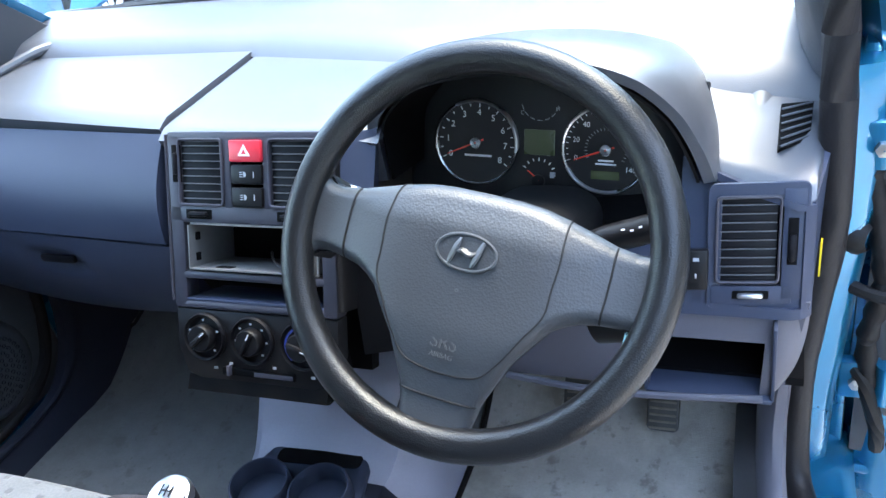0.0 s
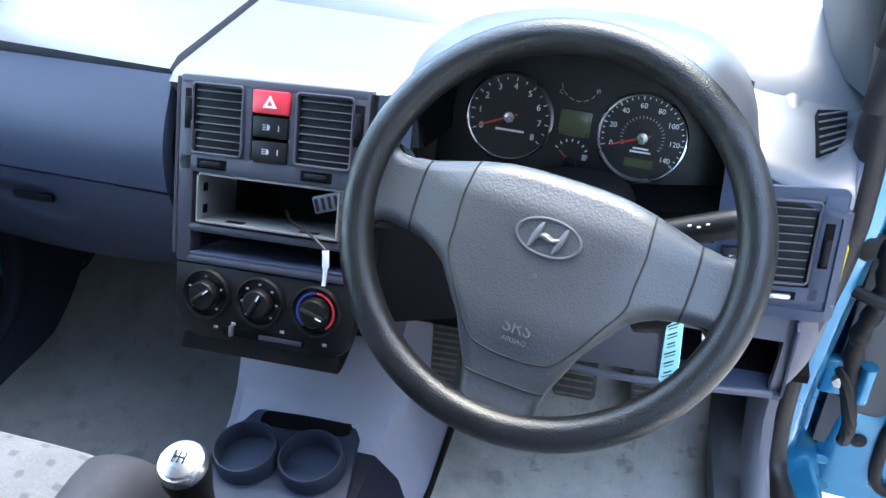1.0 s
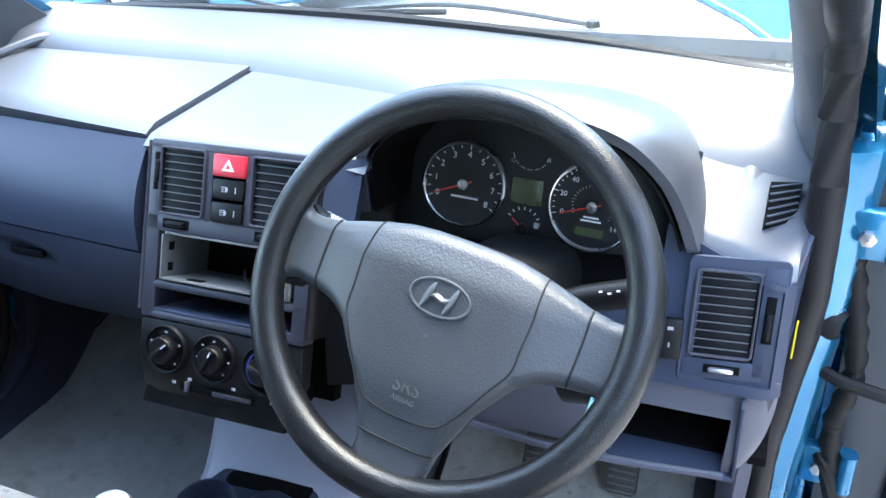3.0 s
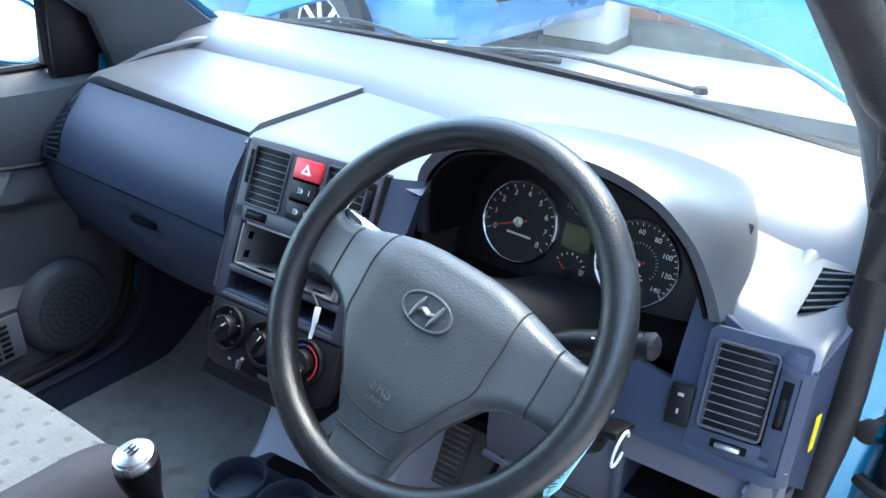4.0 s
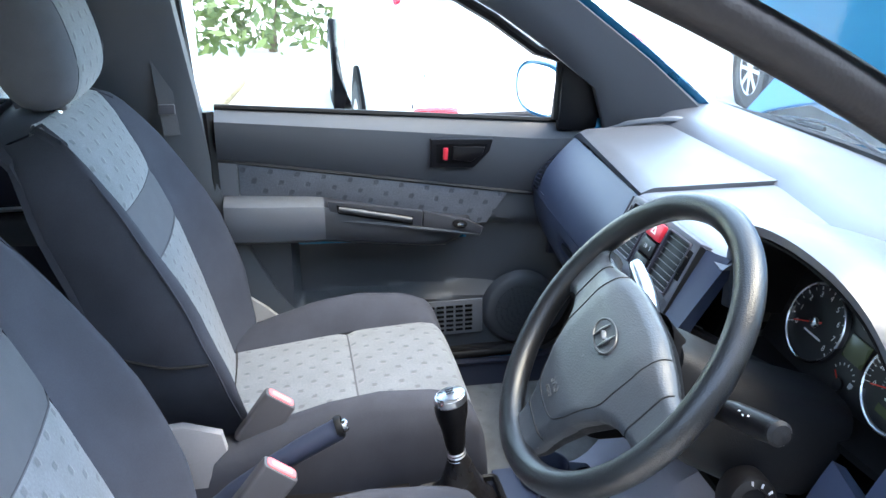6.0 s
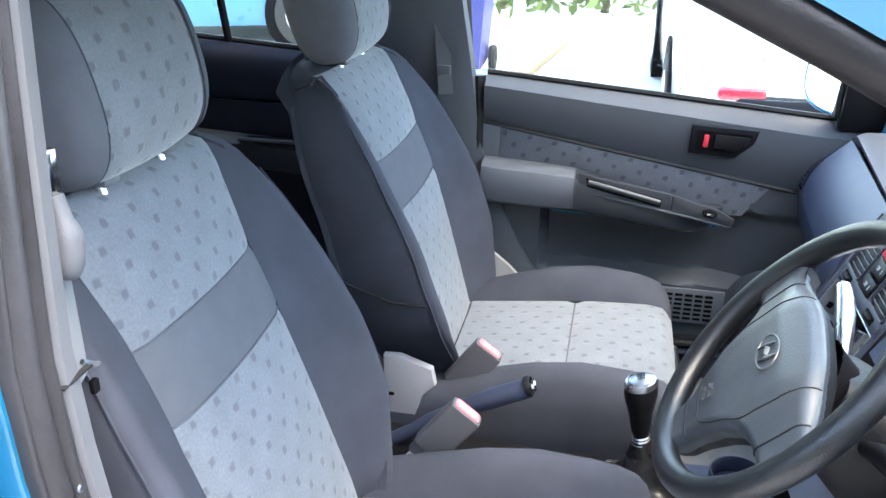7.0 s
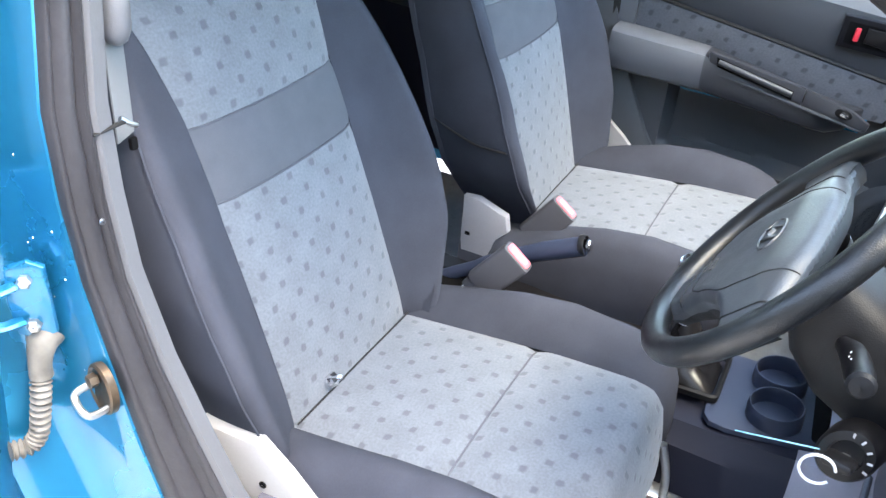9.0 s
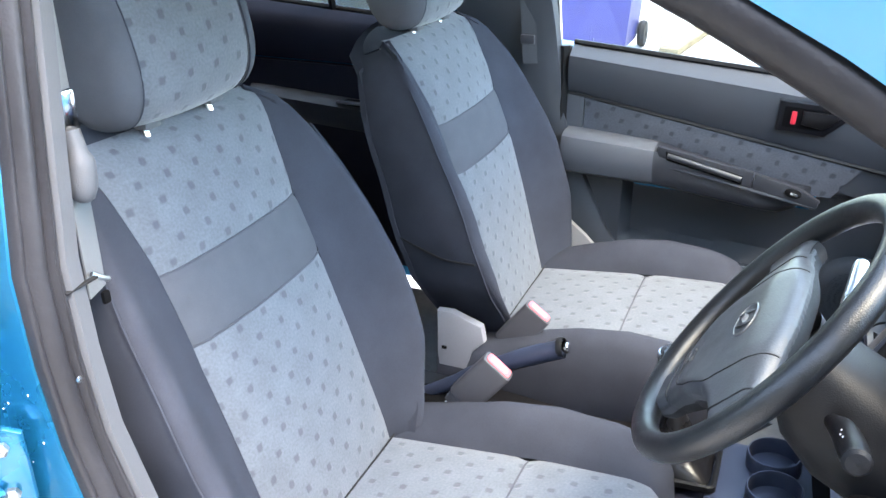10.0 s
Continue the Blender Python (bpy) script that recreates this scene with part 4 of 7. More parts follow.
    # rear pane gets the painted brown reflection, front pane clear glass
    gl = part("window_pane", sheet(lambda u, v: m @ Vector((lerp(0.04 + 0.25 * v * (0 if "rear" in name else 1), length - 0.02, u), lerp(0.95, 1.33, v), 0.10 * v if "rear" in name else 0)), 4, 4, 0.004), "brownglass" if "rear" in name else "glass", door)
    gl.visible_shadow = False
    return door, m, sgn


fdoor, fm, fs = open_door("driver_door", (0.676, 0.412, 0.0), 84, 0.98, "driver's front door standing wide open, blue painted edge")
odoor, om, osn = open_door("open_rear_door", (0.802, -0.692, 0.0), 24, 0.80, "driver-side rear door standing open, sunlit blue outer skin")


# ---- dashboard ----
dash = thing("dashboard", (0, 0.35, 0.6), "grey and dark blue moulded dashboard with missing radio", "dashboard")


def deck_edge(x):
    return interp(x, (-0.66, -0.53, -0.14, 0.10, 0.16, 0.5, 0.66), (0.44, 0.455, 0.478, 0.44, 0.44, 0.42, 0.40))


def ws_y(x):
    return 0.592 + 0.07 * (1 - (x / 0.632) ** 2) + 0.01


def ztop(x):
    return interp(x, (-0.64, -0.53, -0.15, 0.12, 0.40, 0.53, 0.645), (0.918, 0.918, 0.906, 0.904, 0.885, 0.862, 0.852))


def deck(u, v):
    x = lerp(-0.64, 0.645, u)
    y = lerp(deck_edge(x) - 0.012, ws_y(x), v)
    rise = 0.020 * min(1.0, v / 0.20) ** 0.7
    z = lerp(ztop(x), 0.912 - 0.022 * x / 0.63, v) + rise + 0.004 * math.sin(v * 3.0)
    return (x, y, z)


part("front_deck", sheet(deck, 60, 18, 0.02), "pad", dash, "pale blue-grey vinyl top")


def main_top(u, v):
    x = lerp(-0.15, 0.645, u)
    y0 = interp(x, (-0.15, 0.156, 0.158, 0.50, 0.52, 0.62, 0.645), (0.212, 0.212, 0.33, 0.33, 0.250, 0.224, 0.41))
    y = lerp(y0, deck_edge(x) + 0.01, v)
    zf = interp(x, (-0.15, 0.13, 0.50, 0.62, 0.645), (0.906, 0.906, 0.848, 0.820, 0.850))
    z = lerp(zf, ztop(x), min(1, v * 1.6) ** (0.6 if x > 0.5 else 1.0)) - 0.010 * (1 - min(1, v / 0.10)) ** 2
    return (x, y, z)


part("centre_top_pad", sheet(main_top, 130, 16, 0.02), "pad", dash, "pale blue-grey vinyl top")
# low fin beside the demister outlet
part("corner_ridge", loft([[Vector((x + p, y, z + q * h)) for p, q in ((-0.030, -1.0), (-0.016, -0.2), (-0.005, 0.8), (0.0, 1.0), (0.006, 0.85), (0.016, 0.1), (0.026, -1.0))] for x, y, z, h in ((0.566, 0.262, 0.832, 0.003), (0.562, 0.30, 0.845, 0.004), (0.559, 0.36, 0.853, 0.005), (0.560, 0.42, 0.859, 0.006), (0.566, 0.47, 0.866, 0.006), (0.572, 0.50, 0.876, 0.004))]), "pad", dash)


def pass_pad(u, v):
    x = lerp(-0.635, -0.156, u)
    yf = interp(x, (-0.635, -0.16), (0.262, 0.228))
    y = lerp(yf, deck_edge(x) + 0.004, v)
    z = ztop(x) + 0.006 - 0.008 * (1 - min(1, v / 0.10)) ** 2 - 0.045 * max(0, (-0.54 - x) / 0.095) ** 1.5 * (1 - 0.7 * v)
    return (x, y, z)


part("passenger_top_pad", sheet(pass_pad, 30, 12, 0.022), "pad", dash, "pale grey airbag lid")
part("pad_ridge", tube(curve([(-0.61, 0.30, 0.895), (-0.585, 0.37, 0.920), (-0.55, 0.44, 0.934), (-0.535, 0.475, 0.934)], 6), [0.004] * 6 + [0.007] * 7 + [0.008] * 6, 8), "pad", dash)
# dark blue passenger fascia
def fascia(u, v):
    x = lerp(-0.648, -0.150, u)
    yt = interp(x, (-0.648, -0.15), (0.262, 0.224))
    yb = interp(x, (-0.648, -0.15), (0.186, 0.158))
    k = v
    return (x, lerp(yb, yt, k) - 0.018 * math.sin(math.pi * k), lerp(0.774, 0.899, k) - 0.04 * max(0, (-0.58 - x) / 0.068) * k)


part("passenger_fascia", sheet(fascia, 30, 12, 0.02), "dashblue", dash, "dark blue-grey fascia panel")
part("dash_end", sheet(lambda u, v: (-0.650, lerp(0.225 + 0.03 * v, 0.60, u), lerp(0.62, 0.85, v)), 6, 6, -0.02), "dashblue", dash)
# its end vent, let into the fascia's face
def fascia_at(u, v, out):
    p, pu, pv = Vector(fascia(u, v)), Vector(fascia(u + 0.01, v)), Vector(fascia(u, v + 0.01))
    return p + (pu - p).cross(pv - p).normalized() * out


ev = part("end_vent", sheet(lambda u, v: fascia_at(lerp(0.030, 0.118, u), lerp(0.16, 0.86, v), 0.0012), 6, 10, 0.002), "slat", dash, "dark end vent in the fascia")
for k in range(9):
    part("end_vent_slat", tube([fascia_at(lerp(0.034, 0.114, i / 4), lerp(0.20, 0.82, k / 8), 0.0020) for i in range(5)], 0.0016, 6), "dashblue", ev)
part("vent_thumb_slot", tube([fascia_at(lerp(0.045, 0.10, i / 4), 0.095, 0.001) for i in range(5)], 0.003, 6), "cavity", dash)
part("badge_bar", tube([fascia_at(lerp(0.16, 0.215, i / 3), 0.10, 0.0006) for i in range(4)], 0.0009, 6), "stack", dash)


def glove(u, v):
    x = lerp(-0.646, -0.150, u)
    y0 = interp(x, (-0.646, -0.15), (0.190, 0.160))
    y = y0 + 0.06 * (1 - v) ** 2
    z = lerp(0.615 - 0.02 * math.sin(u * math.pi), 0.769, v)
    dent = 0.014 * math.exp(-(((x + 0.375 + 0.6 * (z - 0.722)) / 0.045) ** 4) - ((z - 0.720) / 0.018) ** 4)
    return (x, y + dent, z)


gb = part("glovebox_lid", sheet(glove, 40, 18, 0.02), "dashblue", dash, "dark blue-grey glovebox lid")
part("glovebox_latch", box((-0.375, 0.181, 0.724), (0.062, 0.008, 0.012), 0.003), "slat", gb)
# underside carries its shade as near-black colour
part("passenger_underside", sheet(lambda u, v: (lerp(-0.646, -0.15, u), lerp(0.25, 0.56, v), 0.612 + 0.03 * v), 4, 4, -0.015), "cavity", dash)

# centre stack, laid out on its own slanted plane (x across, y up the face)
SC = -0.010
O = Vector((SC, 0.203, 0.905))
DN = Vector((0, -0.433, -0.901))
NN = Vector((0, -0.901, 0.433))
ST = axes(O, (1, 0, 0), -DN, NN)


def st(x, s, n=0.0):
    return ST @ Matrix.Translation((x - SC, -s, n))


HW = 0.116
cells = [((-HW + 0.009) + SC, 0.104, 0.020, 0.216), (HW - 0.009 + SC, 0.104, 0.020, 0.216), (SC, -0.001, 2 * HW, 0.013), (-0.040, 0.044, 0.012, 0.088), (0.016, 0.044, 0.012, 0.088),
         (SC, 0.094, 2 * HW, 0.022), (SC, 0.171, 2 * HW, 0.010), (SC, 0.209, 2 * HW, 0.010)]
bm = bmesh.new()
for cx, cs, w, h in cells:
    box((0, 0, -0.012), (w, h, 0.026), 0.003, st(cx, cs), 2, bm)
stack = part("centre_bezel", bm, "stack", dash, "dark grey satin bezel")
part("climate_panel", prism([(-HW, 0.0), (HW, 0.0), (HW, -0.050), (HW - 0.012, -0.083), (HW - 0.035, -0.094), (-HW + 0.035, -0.094), (-HW + 0.012, -0.083), (-HW, -0.050)], st(SC, 0.2145, -0.024), 0.024, 0.004), "black", dash, "black climate control panel")
part("stack_cavity", box((0, 0, -0.10), (2 * HW, 0.30, 0.02), 0.0, st(SC, 0.15)), "cavity", dash, smooth=False)
# right cheek is black to paint in its shade; left keeps bezel colour
for sgn in (-1, 1):
    part("stack_cheek", sheet(lambda u, v, s=sgn: ST @ Vector((s * (HW + 0.001 + 0.007 * math.sin(u * math.pi / 2)), -lerp(-0.004, 0.205, v), 0.0 - lerp(0.06, 0.03, v) * (1 - math.cos(u * math.pi / 2)))), 6, 10, 0.003 * sgn), "stack" if sgn < 0 else "black", dash)
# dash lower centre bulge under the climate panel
# chin is near-black so that its shade lies in the colour
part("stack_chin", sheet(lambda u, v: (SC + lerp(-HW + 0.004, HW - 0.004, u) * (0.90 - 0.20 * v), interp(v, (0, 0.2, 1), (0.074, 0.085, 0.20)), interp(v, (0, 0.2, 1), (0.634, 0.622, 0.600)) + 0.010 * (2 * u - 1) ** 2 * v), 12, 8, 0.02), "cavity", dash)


def vent(cx, cs, w, h, mat4, parent, n=9, tab=True):
    fr3 = part("vent", frame_ring(w, h, 0.006, 0.0028, mat4, 0.0035), "stack", parent)
    part("vent_back", box((0, 0, -0.035), (w - 0.004, h - 0.004, 0.004), 0.0, mat4), "cavity", fr3, smooth=False)
    me = None
    for k in range(n):
        yy = -h / 2 + h * (k + 0.5) / n
        if me is None:
            s = part("slat", box((0, 0, 0), (w - 0.008, h / n * 0.97, 0.0022), 0.0007, mat4 @ Matrix.Translation((0, yy, -0.003)) @ Matrix.Rotation(radians(-9), 4, "X")), "slat", fr3)
            me, y00 = s.data, yy
        else:
            s = new("slat", me)
            s.parent = fr3
            s.location = mat4.to_3x3() @ Vector((0, yy - y00, 0))
    # pale strips paint the light caught along the edges of the dark slats
    me = None
    for k in range(n):
        yy = -h / 2 + h * (k + 0.95) / n
        if me is None:
            s = part("lit_slat_edge", box((0, yy, -0.0008), (w - 0.009, 0.0011, 0.0018), 0.0003, mat4), "trimgrey", fr3)
            me, y00 = s.data, yy
        else:
            s = new("lit_slat_edge", me)
            s.parent = fr3
            s.location = mat4.to_3x3() @ Vector((0, yy - y00, 0))
    return fr3


vl = vent(0, 0, 0.066, 0.083, st(-0.077, 0.042, 0.001), dash)
vr = vent(0, 0, 0.070, 0.083, st(0.0545, 0.042, 0.001), dash)
for cx, cs, w, h in ((-0.113, 0.032, 0.009, 0.034), (0.094, 0.032, 0.009, 0.034), (-0.083, 0.094, 0.034, 0.008), (0.048, 0.094, 0.034, 0.008)):
    slot3 = part("thumb_slot", box((0, 0, 0.0005), (w + 0.004, h + 0.012 if h > w else h + 0.004, 0.003), 0.001, st(cx, cs)), "cavity", dash)
    part("thumbwheel", box((0, 0, 0.003), (w * 0.8, h * 0.8, 0.008), 0.003, st(cx, cs)), "slat", slot3)
hz = part("hazard_button", box((0, 0, 0.002), (0.044, 0.026, 0.010), 0.002, st(SC, 0.016)), "red", dash, "red hazard warning button")
tri_m = st(SC, 0.016, 0.0072)
part("triangle_mark", prism([(-0.0085, -0.006), (0.0085, -0.006), (0, 0.008)], tri_m, 0.0004), "white", hz, smooth=False)
part("triangle_core", prism([(-0.0035, -0.0035), (0.0035, -0.0035), (0, 0.0025)], tri_m @ Matrix.Translation((0, 0, 0.0003)), 0.0004), "red", hz, smooth=False)
for cs in (0.044, 0.0715):
    b2 = part("fog_switch", box((0, 0, 0.001), (0.043, 0.024, 0.008), 0.002, st(SC, cs)), "black", dash, "black fog lamp switch")
    bm = prism([(0.0034 * math.cos(a), 0.0034 * math.sin(a)) for a in np.linspace(-1.6, 1.6, 9)], st(SC - 0.003, cs, 0.0052), 0.0004)
    for k in range(3):
        box((-0.0065, -0.0026 + 0.0026 * k, 0.0054), (0.0045, 0.0008, 0.0005), 0.0, st(SC, cs), 2, bm)
    box((0.011, 0, 0.0054), (0.0012, 0.007, 0.0005), 0.0, st(SC, cs), 2, bm)
    part("lamp_symbol", bm, "greyprint", b2, smooth=False)

# empty radio opening with its metal cage, loose aerial lead and plug
cage = thing("radio_cage", tuple(st(SC, 0.135, -0.04).translation), "empty pressed-steel radio cage in the dashboard opening", "radio cage")
for nm, c, s in (("side_plate", (-0.088, 0, -0.045), (0.0016, 0.054, 0.10)), ("side_plate", (0.088, 0, -0.045), (0.0016, 0.054, 0.10)), ("base_plate", (0, -0.027, -0.045), (0.176, 0.0016, 0.10)), ("top_plate", (0, 0.028, -0.05), (0.176, 0.0016, 0.09))):
    part(nm, box(c, s, 0.0, st(SC, 0.135)), "cage" if nm != "top_plate" else "cavity", cage, smooth=False)
part("front_lip", frame_ring(0.182, 0.060, 0.002, 0.003, st(SC, 0.135, -0.006), 0.004), "steel", cage)
for yy in (-0.014, 0.012):
    part("clip_slot", box((-0.0875, yy, -0.012), (0.004, 0.010, 0.008), 0.0, st(SC, 0.135)), "cavity", cage, smooth=False)
for xx in (-0.045, 0.05):
    part("tongue_slot", box((xx, -0.0262, -0.010), (0.022, 0.002, 0.012), 0.0, st(SC, 0.135)), "cavity", cage, smooth=False)
lead = thing("aerial_lead", tuple(st(0.03, 0.15, 0.0).translation), "loose black aerial lead with pale plug hanging out", "cable")
part("cable", tube(curve([st(0.0, 0.142, -0.03).translation, st(0.02, 0.150, -0.005).translation, st(0.05, 0.158, 0.012).translation, st(0.073, 0.172, 0.02).translation], 6), 0.0018, 6), "black", lead)
part("plug", tube([st(0.073, 0.172, 0.02).translation, st(0.075, 0.190, 0.022).translation, st(0.075, 0.192, 0.022).translation, st(0.074, 0.212, 0.022).translation], [0.004, 0.004, 0.0028, 0.0024], 8), "whiteplastic", lead)
loom = thing("wiring_plug", tuple(st(0.06, 0.125, -0.01).translation), "grey multi-pin wiring connector loose in the radio opening", "connector")
part("plug_body", box((0, 0, 0), (0.034, 0.020, 0.014), 0.002, st(0.062, 0.122, -0.008) @ Matrix.Rotation(0.3, 4, "Z")), "lightgrey", loom)
for k in range(4):
    part("pin_row", box((-0.012 + 0.008 * k, 0, 0.0075), (0.004, 0.014, 0.001), 0.0, st(0.062, 0.122, -0.008) @ Matrix.Rotation(0.3, 4, "Z")), "black", loom, smooth=False)
part("wires", tube(curve([st(0.075, 0.12, -0.01).translation, st(0.085, 0.13, -0.05).translation, st(0.06, 0.14, -0.09).translation], 5), 0.003, 6), "seal", loom)

# lower storage slot: floor and lip
part("slot_shelf", box((0, 0, -0.05), (2 * HW - 0.03, 0.004, 0.10), 0.001, st(SC, 0.2025)), "dashblue", dash)
part("slot_liner", box((0, 0, -0.085), (2 * HW - 0.03, 0.04, 0.004), 0.0, st(SC, 0.185)), "cavity", dash, smooth=False)
# climate panel: three dials and a slider
for i, cx in enumerate((-0.081, -0.011, 0.060)):
    dial = part("climate_dial", lathe(((0.030, 0.0), (0.031, 0.004), (0.029, 0.0075), (0.0275, 0.0065), (0.0265, 0.0045)), st(cx, 0.249, 0.001), 36), "slat", dash, "black round climate dial")
    part("knob", lathe(((0.0175, 0.003), (0.0172, 0.014), (0.0155, 0.0165), (0.001, 0.017)), st(cx, 0.249, 0.001), 28), "black", dial)
    part("knob_grip", box((0, 0, 0.0185), (0.030, 0.0065, 0.007), 0.003, st(cx, 0.249, 0.001) @ Matrix.Rotation(radians(40 if i == 0 else 62 if i == 1 else -18), 4, "Z")), "black", dial)
    part("pointer", box((0.011, 0, 0.0222), (0.008, 0.0014, 0.0008), 0.0, st(cx, 0.249, 0.001) @ Matrix.Rotation(radians(40 if i == 0 else 62 if i == 1 else -18), 4, "Z")), "white", dial, smooth=False)
    if i < 2:
        for k in range(5 + 2 * i):
            a = radians(225 - 270 * k / (4 + 2 * i))
            part("dial_mark", box((0.0222 * math.cos(a), 0.0222 * math.sin(a), 0.0058), (0.0030, 0.0022, 0.0006), 0.0, st(cx, 0.249, 0.001)), "greyprint", dial, smooth=False)
    else:
        for a0, a1, mm in ((100, 225, "bluemark"), (-45, 80, "red")):
            bm = bmesh.new()
            for k in range(9):
                a = radians(lerp(a0, a1, k / 8))
                box((0, 0, 0), (0.0025, 0.006, 0.0006), 0.0, st(cx, 0.249, 0.0068) @ Matrix.Rotation(a, 4, "Z") @ Matrix.Translation((0.0225, 0, 0)), 2, bm)
            part("temperature_band", bm, mm, dial, smooth=False)
sl = part("slider_slot", box((0, 0, 0.001), (0.105, 0.010, 0.003), 0.001, st(-0.006, 0.291)), "cavity", dash)
part("slider_knob", box((-0.040, 0.002, 0.005), (0.004, 0.013, 0.008), 0.001, st(-0.006, 0.291)), "lightgrey", sl, "pale slider")
part("slider_track", box((0.022, -0.001, 0.0022), (0.055, 0.006, 0.002), 0.0008, st(-0.006, 0.291)), "stack", sl)
for cx in (-0.068, -0.045, 0.018, 0.072):
    part("air_symbol", box((0, 0, 0.002), (0.0055, 0.0035, 0.0012), 0.0005, st(cx, 0.281 if abs(cx) < 0.06 else 0.288)), "greyprint", dash, smooth=False)

# instrument pod
HOOD = [(0.150, 0.835), (0.151, 0.90), (0.170, 0.93), (0.21, 0.962), (0.27, 0.979), (0.335, 0.983), (0.40, 0.976), (0.448, 0.955), (0.482, 0.918), (0.501, 0.876), (0.512, 0.84)]
hx = curve([Vector((a, 0, b)) for a, b in HOOD], 3)


def hood(u, v):
    k = u * (len(hx) - 1)
    i = min(int(k), len(hx) - 2)
    p = hx[i].lerp(hx[i + 1], k - i)
    y = lerp(0.196, 0.50, v) + 0.0
    y += 0.035 * (1 - v) * abs((p.x - 0.335) / 0.19) ** 3
    f = 1 - v ** 1.6
    zb = 0.885
    grow = 1 + 0.07 * math.sin(v * math.pi) - 0.34 * v ** 2
    low = max(0.0, (0.90 - p.z) / 0.05)
    return (0.335 + (p.x - 0.335) * grow, y, zb + (p.z - zb) * (f if p.z > zb else 1.0) + 0.01 * math.sin(min(1, v * 6) * math.pi / 2) * (1 if p.z > zb else 0) * (1 - v) - 0.05 * v * low)


part("instrument_hood", sheet(hood, 40, 16, -0.012), "pad", dash, "pale blue-grey instrument hood")


def pod_inner(u, v):
    k = u * (len(hx) - 1)
    i = min(int(k), len(hx) - 2)
    p = hx[i].lerp(hx[i + 1], k - i)
    y = lerp(0.198, 0.325, v) + 0.035 * (1 - v) * abs((p.x - 0.335) / 0.19) ** 3
    s = 0.975 - 0.10 * v
    return (0.335 + (p.x - 0.335) * s, y, 0.86 + (p.z - 0.86) * s - 0.012 * v)


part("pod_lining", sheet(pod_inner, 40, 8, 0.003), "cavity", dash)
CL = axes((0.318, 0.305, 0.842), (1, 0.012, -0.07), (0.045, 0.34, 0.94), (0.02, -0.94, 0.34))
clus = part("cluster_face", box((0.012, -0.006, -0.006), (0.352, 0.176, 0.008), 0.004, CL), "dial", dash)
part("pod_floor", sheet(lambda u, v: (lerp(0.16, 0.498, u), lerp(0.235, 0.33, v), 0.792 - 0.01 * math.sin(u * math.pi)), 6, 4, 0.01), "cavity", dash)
R = 0.051
for gi, gx in enumerate((-0.0775, 0.0785)):
    gm = CL @ Matrix.Translation((gx, 0.0, 0.0))
    ga = part("gauge", lathe(((R - 0.002, -0.002), (R - 0.002, 0.001), (0.001, 0.001)), gm, 40), "dial", clus)
    part("gauge_ring", lathe(((R - 0.0030, 0.0), (R - 0.0025, 0.005), (R - 0.0008, 0.0062), (R + 0.0008, 0.005), (R + 0.001, -0.002)), gm, 48), "silver", clus, "satin silver gauge ring")
    bm = bmesh.new()
    if gi == 0:
        for k in range(9):
            a = radians(205 - 240 * k / 8)
            words(str(k), 0.0105, gm @ Matrix.Translation((0.036 * math.cos(a), 0.036 * math.sin(a), 0.0016)), 0.0001, bm)
            for q in range(1 if k == 8 else 2):
                b3 = a - radians(15 * q)
                box((0, 0, 0), (0.0045 if q == 0 else 0.003, 0.0011, 0.0004), 0.0, gm @ Matrix.Rotation(b3, 4, "Z") @ Matrix.Translation((0.0445, 0, 0.0016)), 2, bm)
        box((0.002, -0.016, 0.0016), (0.034, 0.0026, 0.0004), 0.0, gm, 2, bm)
    else:
        for k in range(8):
            a = radians(198 - 236 * k / 7)
            words(str(20 * k), 0.0085, gm @ Matrix.Translation((0.0365 * math.cos(a), 0.0365 * math.sin(a), 0.0016)), 0.0001, bm)
            for q in range(1 if k == 7 else 4):
                b3 = a - radians(236 / 28 * q)
                box((0, 0, 0), (0.0045 if q == 0 else 0.0025, 0.0009, 0.0004), 0.0, gm @ Matrix.Rotation(b3, 4, "Z") @ Matrix.Translation((0.0455, 0, 0.0016)), 2, bm)
        box((0, -0.013, 0.0016), (0.018, 0.002, 0.0004), 0.0, gm, 2, bm)
        box((0, -0.017, 0.0016), (0.024, 0.002, 0.0004), 0.0, gm, 2, bm)
    part("scale_print", bm, "white", ga, smooth=False)
    if gi == 1:
        bm = bmesh.new()
        for k in range(25):
            a = radians(205 - 236 * k / 24)
            box((0, 0, 0), (0.003, 0.0007, 0.0004), 0.0, gm @ Matrix.Rotation(a, 4, "Z") @ Matrix.Translation((0.0235, 0, 0.0016)), 2, bm)
        part("inner_scale", bm, "greyprint", ga, smooth=False)
        part("odometer", box((0, -0.030, 0.0014), (0.033, 0.010, 0.001), 0.0, gm), "lcd", ga, smooth=False)
    na = radians(203 if gi == 0 else 200)
    nm2 = gm @ Matrix.Rotation(na, 4, "Z")
    part("needle", prism([(-0.010, -0.0012), (0.039, -0.0006), (0.039, 0.0006), (-0.010, 0.0012)], nm2 @ Matrix.Translation((0, 0, 0.0035)), 0.0012), "needle", ga, "orange-red needle")
    part("needle_cap", lathe(((0.0075, 0.002), (0.0075, 0.0065), (0.006, 0.0085), (0.001, 0.009)), gm, 24), "silver", ga)
lc = CL @ Matrix.Translation((0.0, 0.002, 0))
part("trip_display", box((0, 0.002, 0.001), (0.037, 0.030, 0.002), 0.001, lc), "lcd", clus, "greenish display")
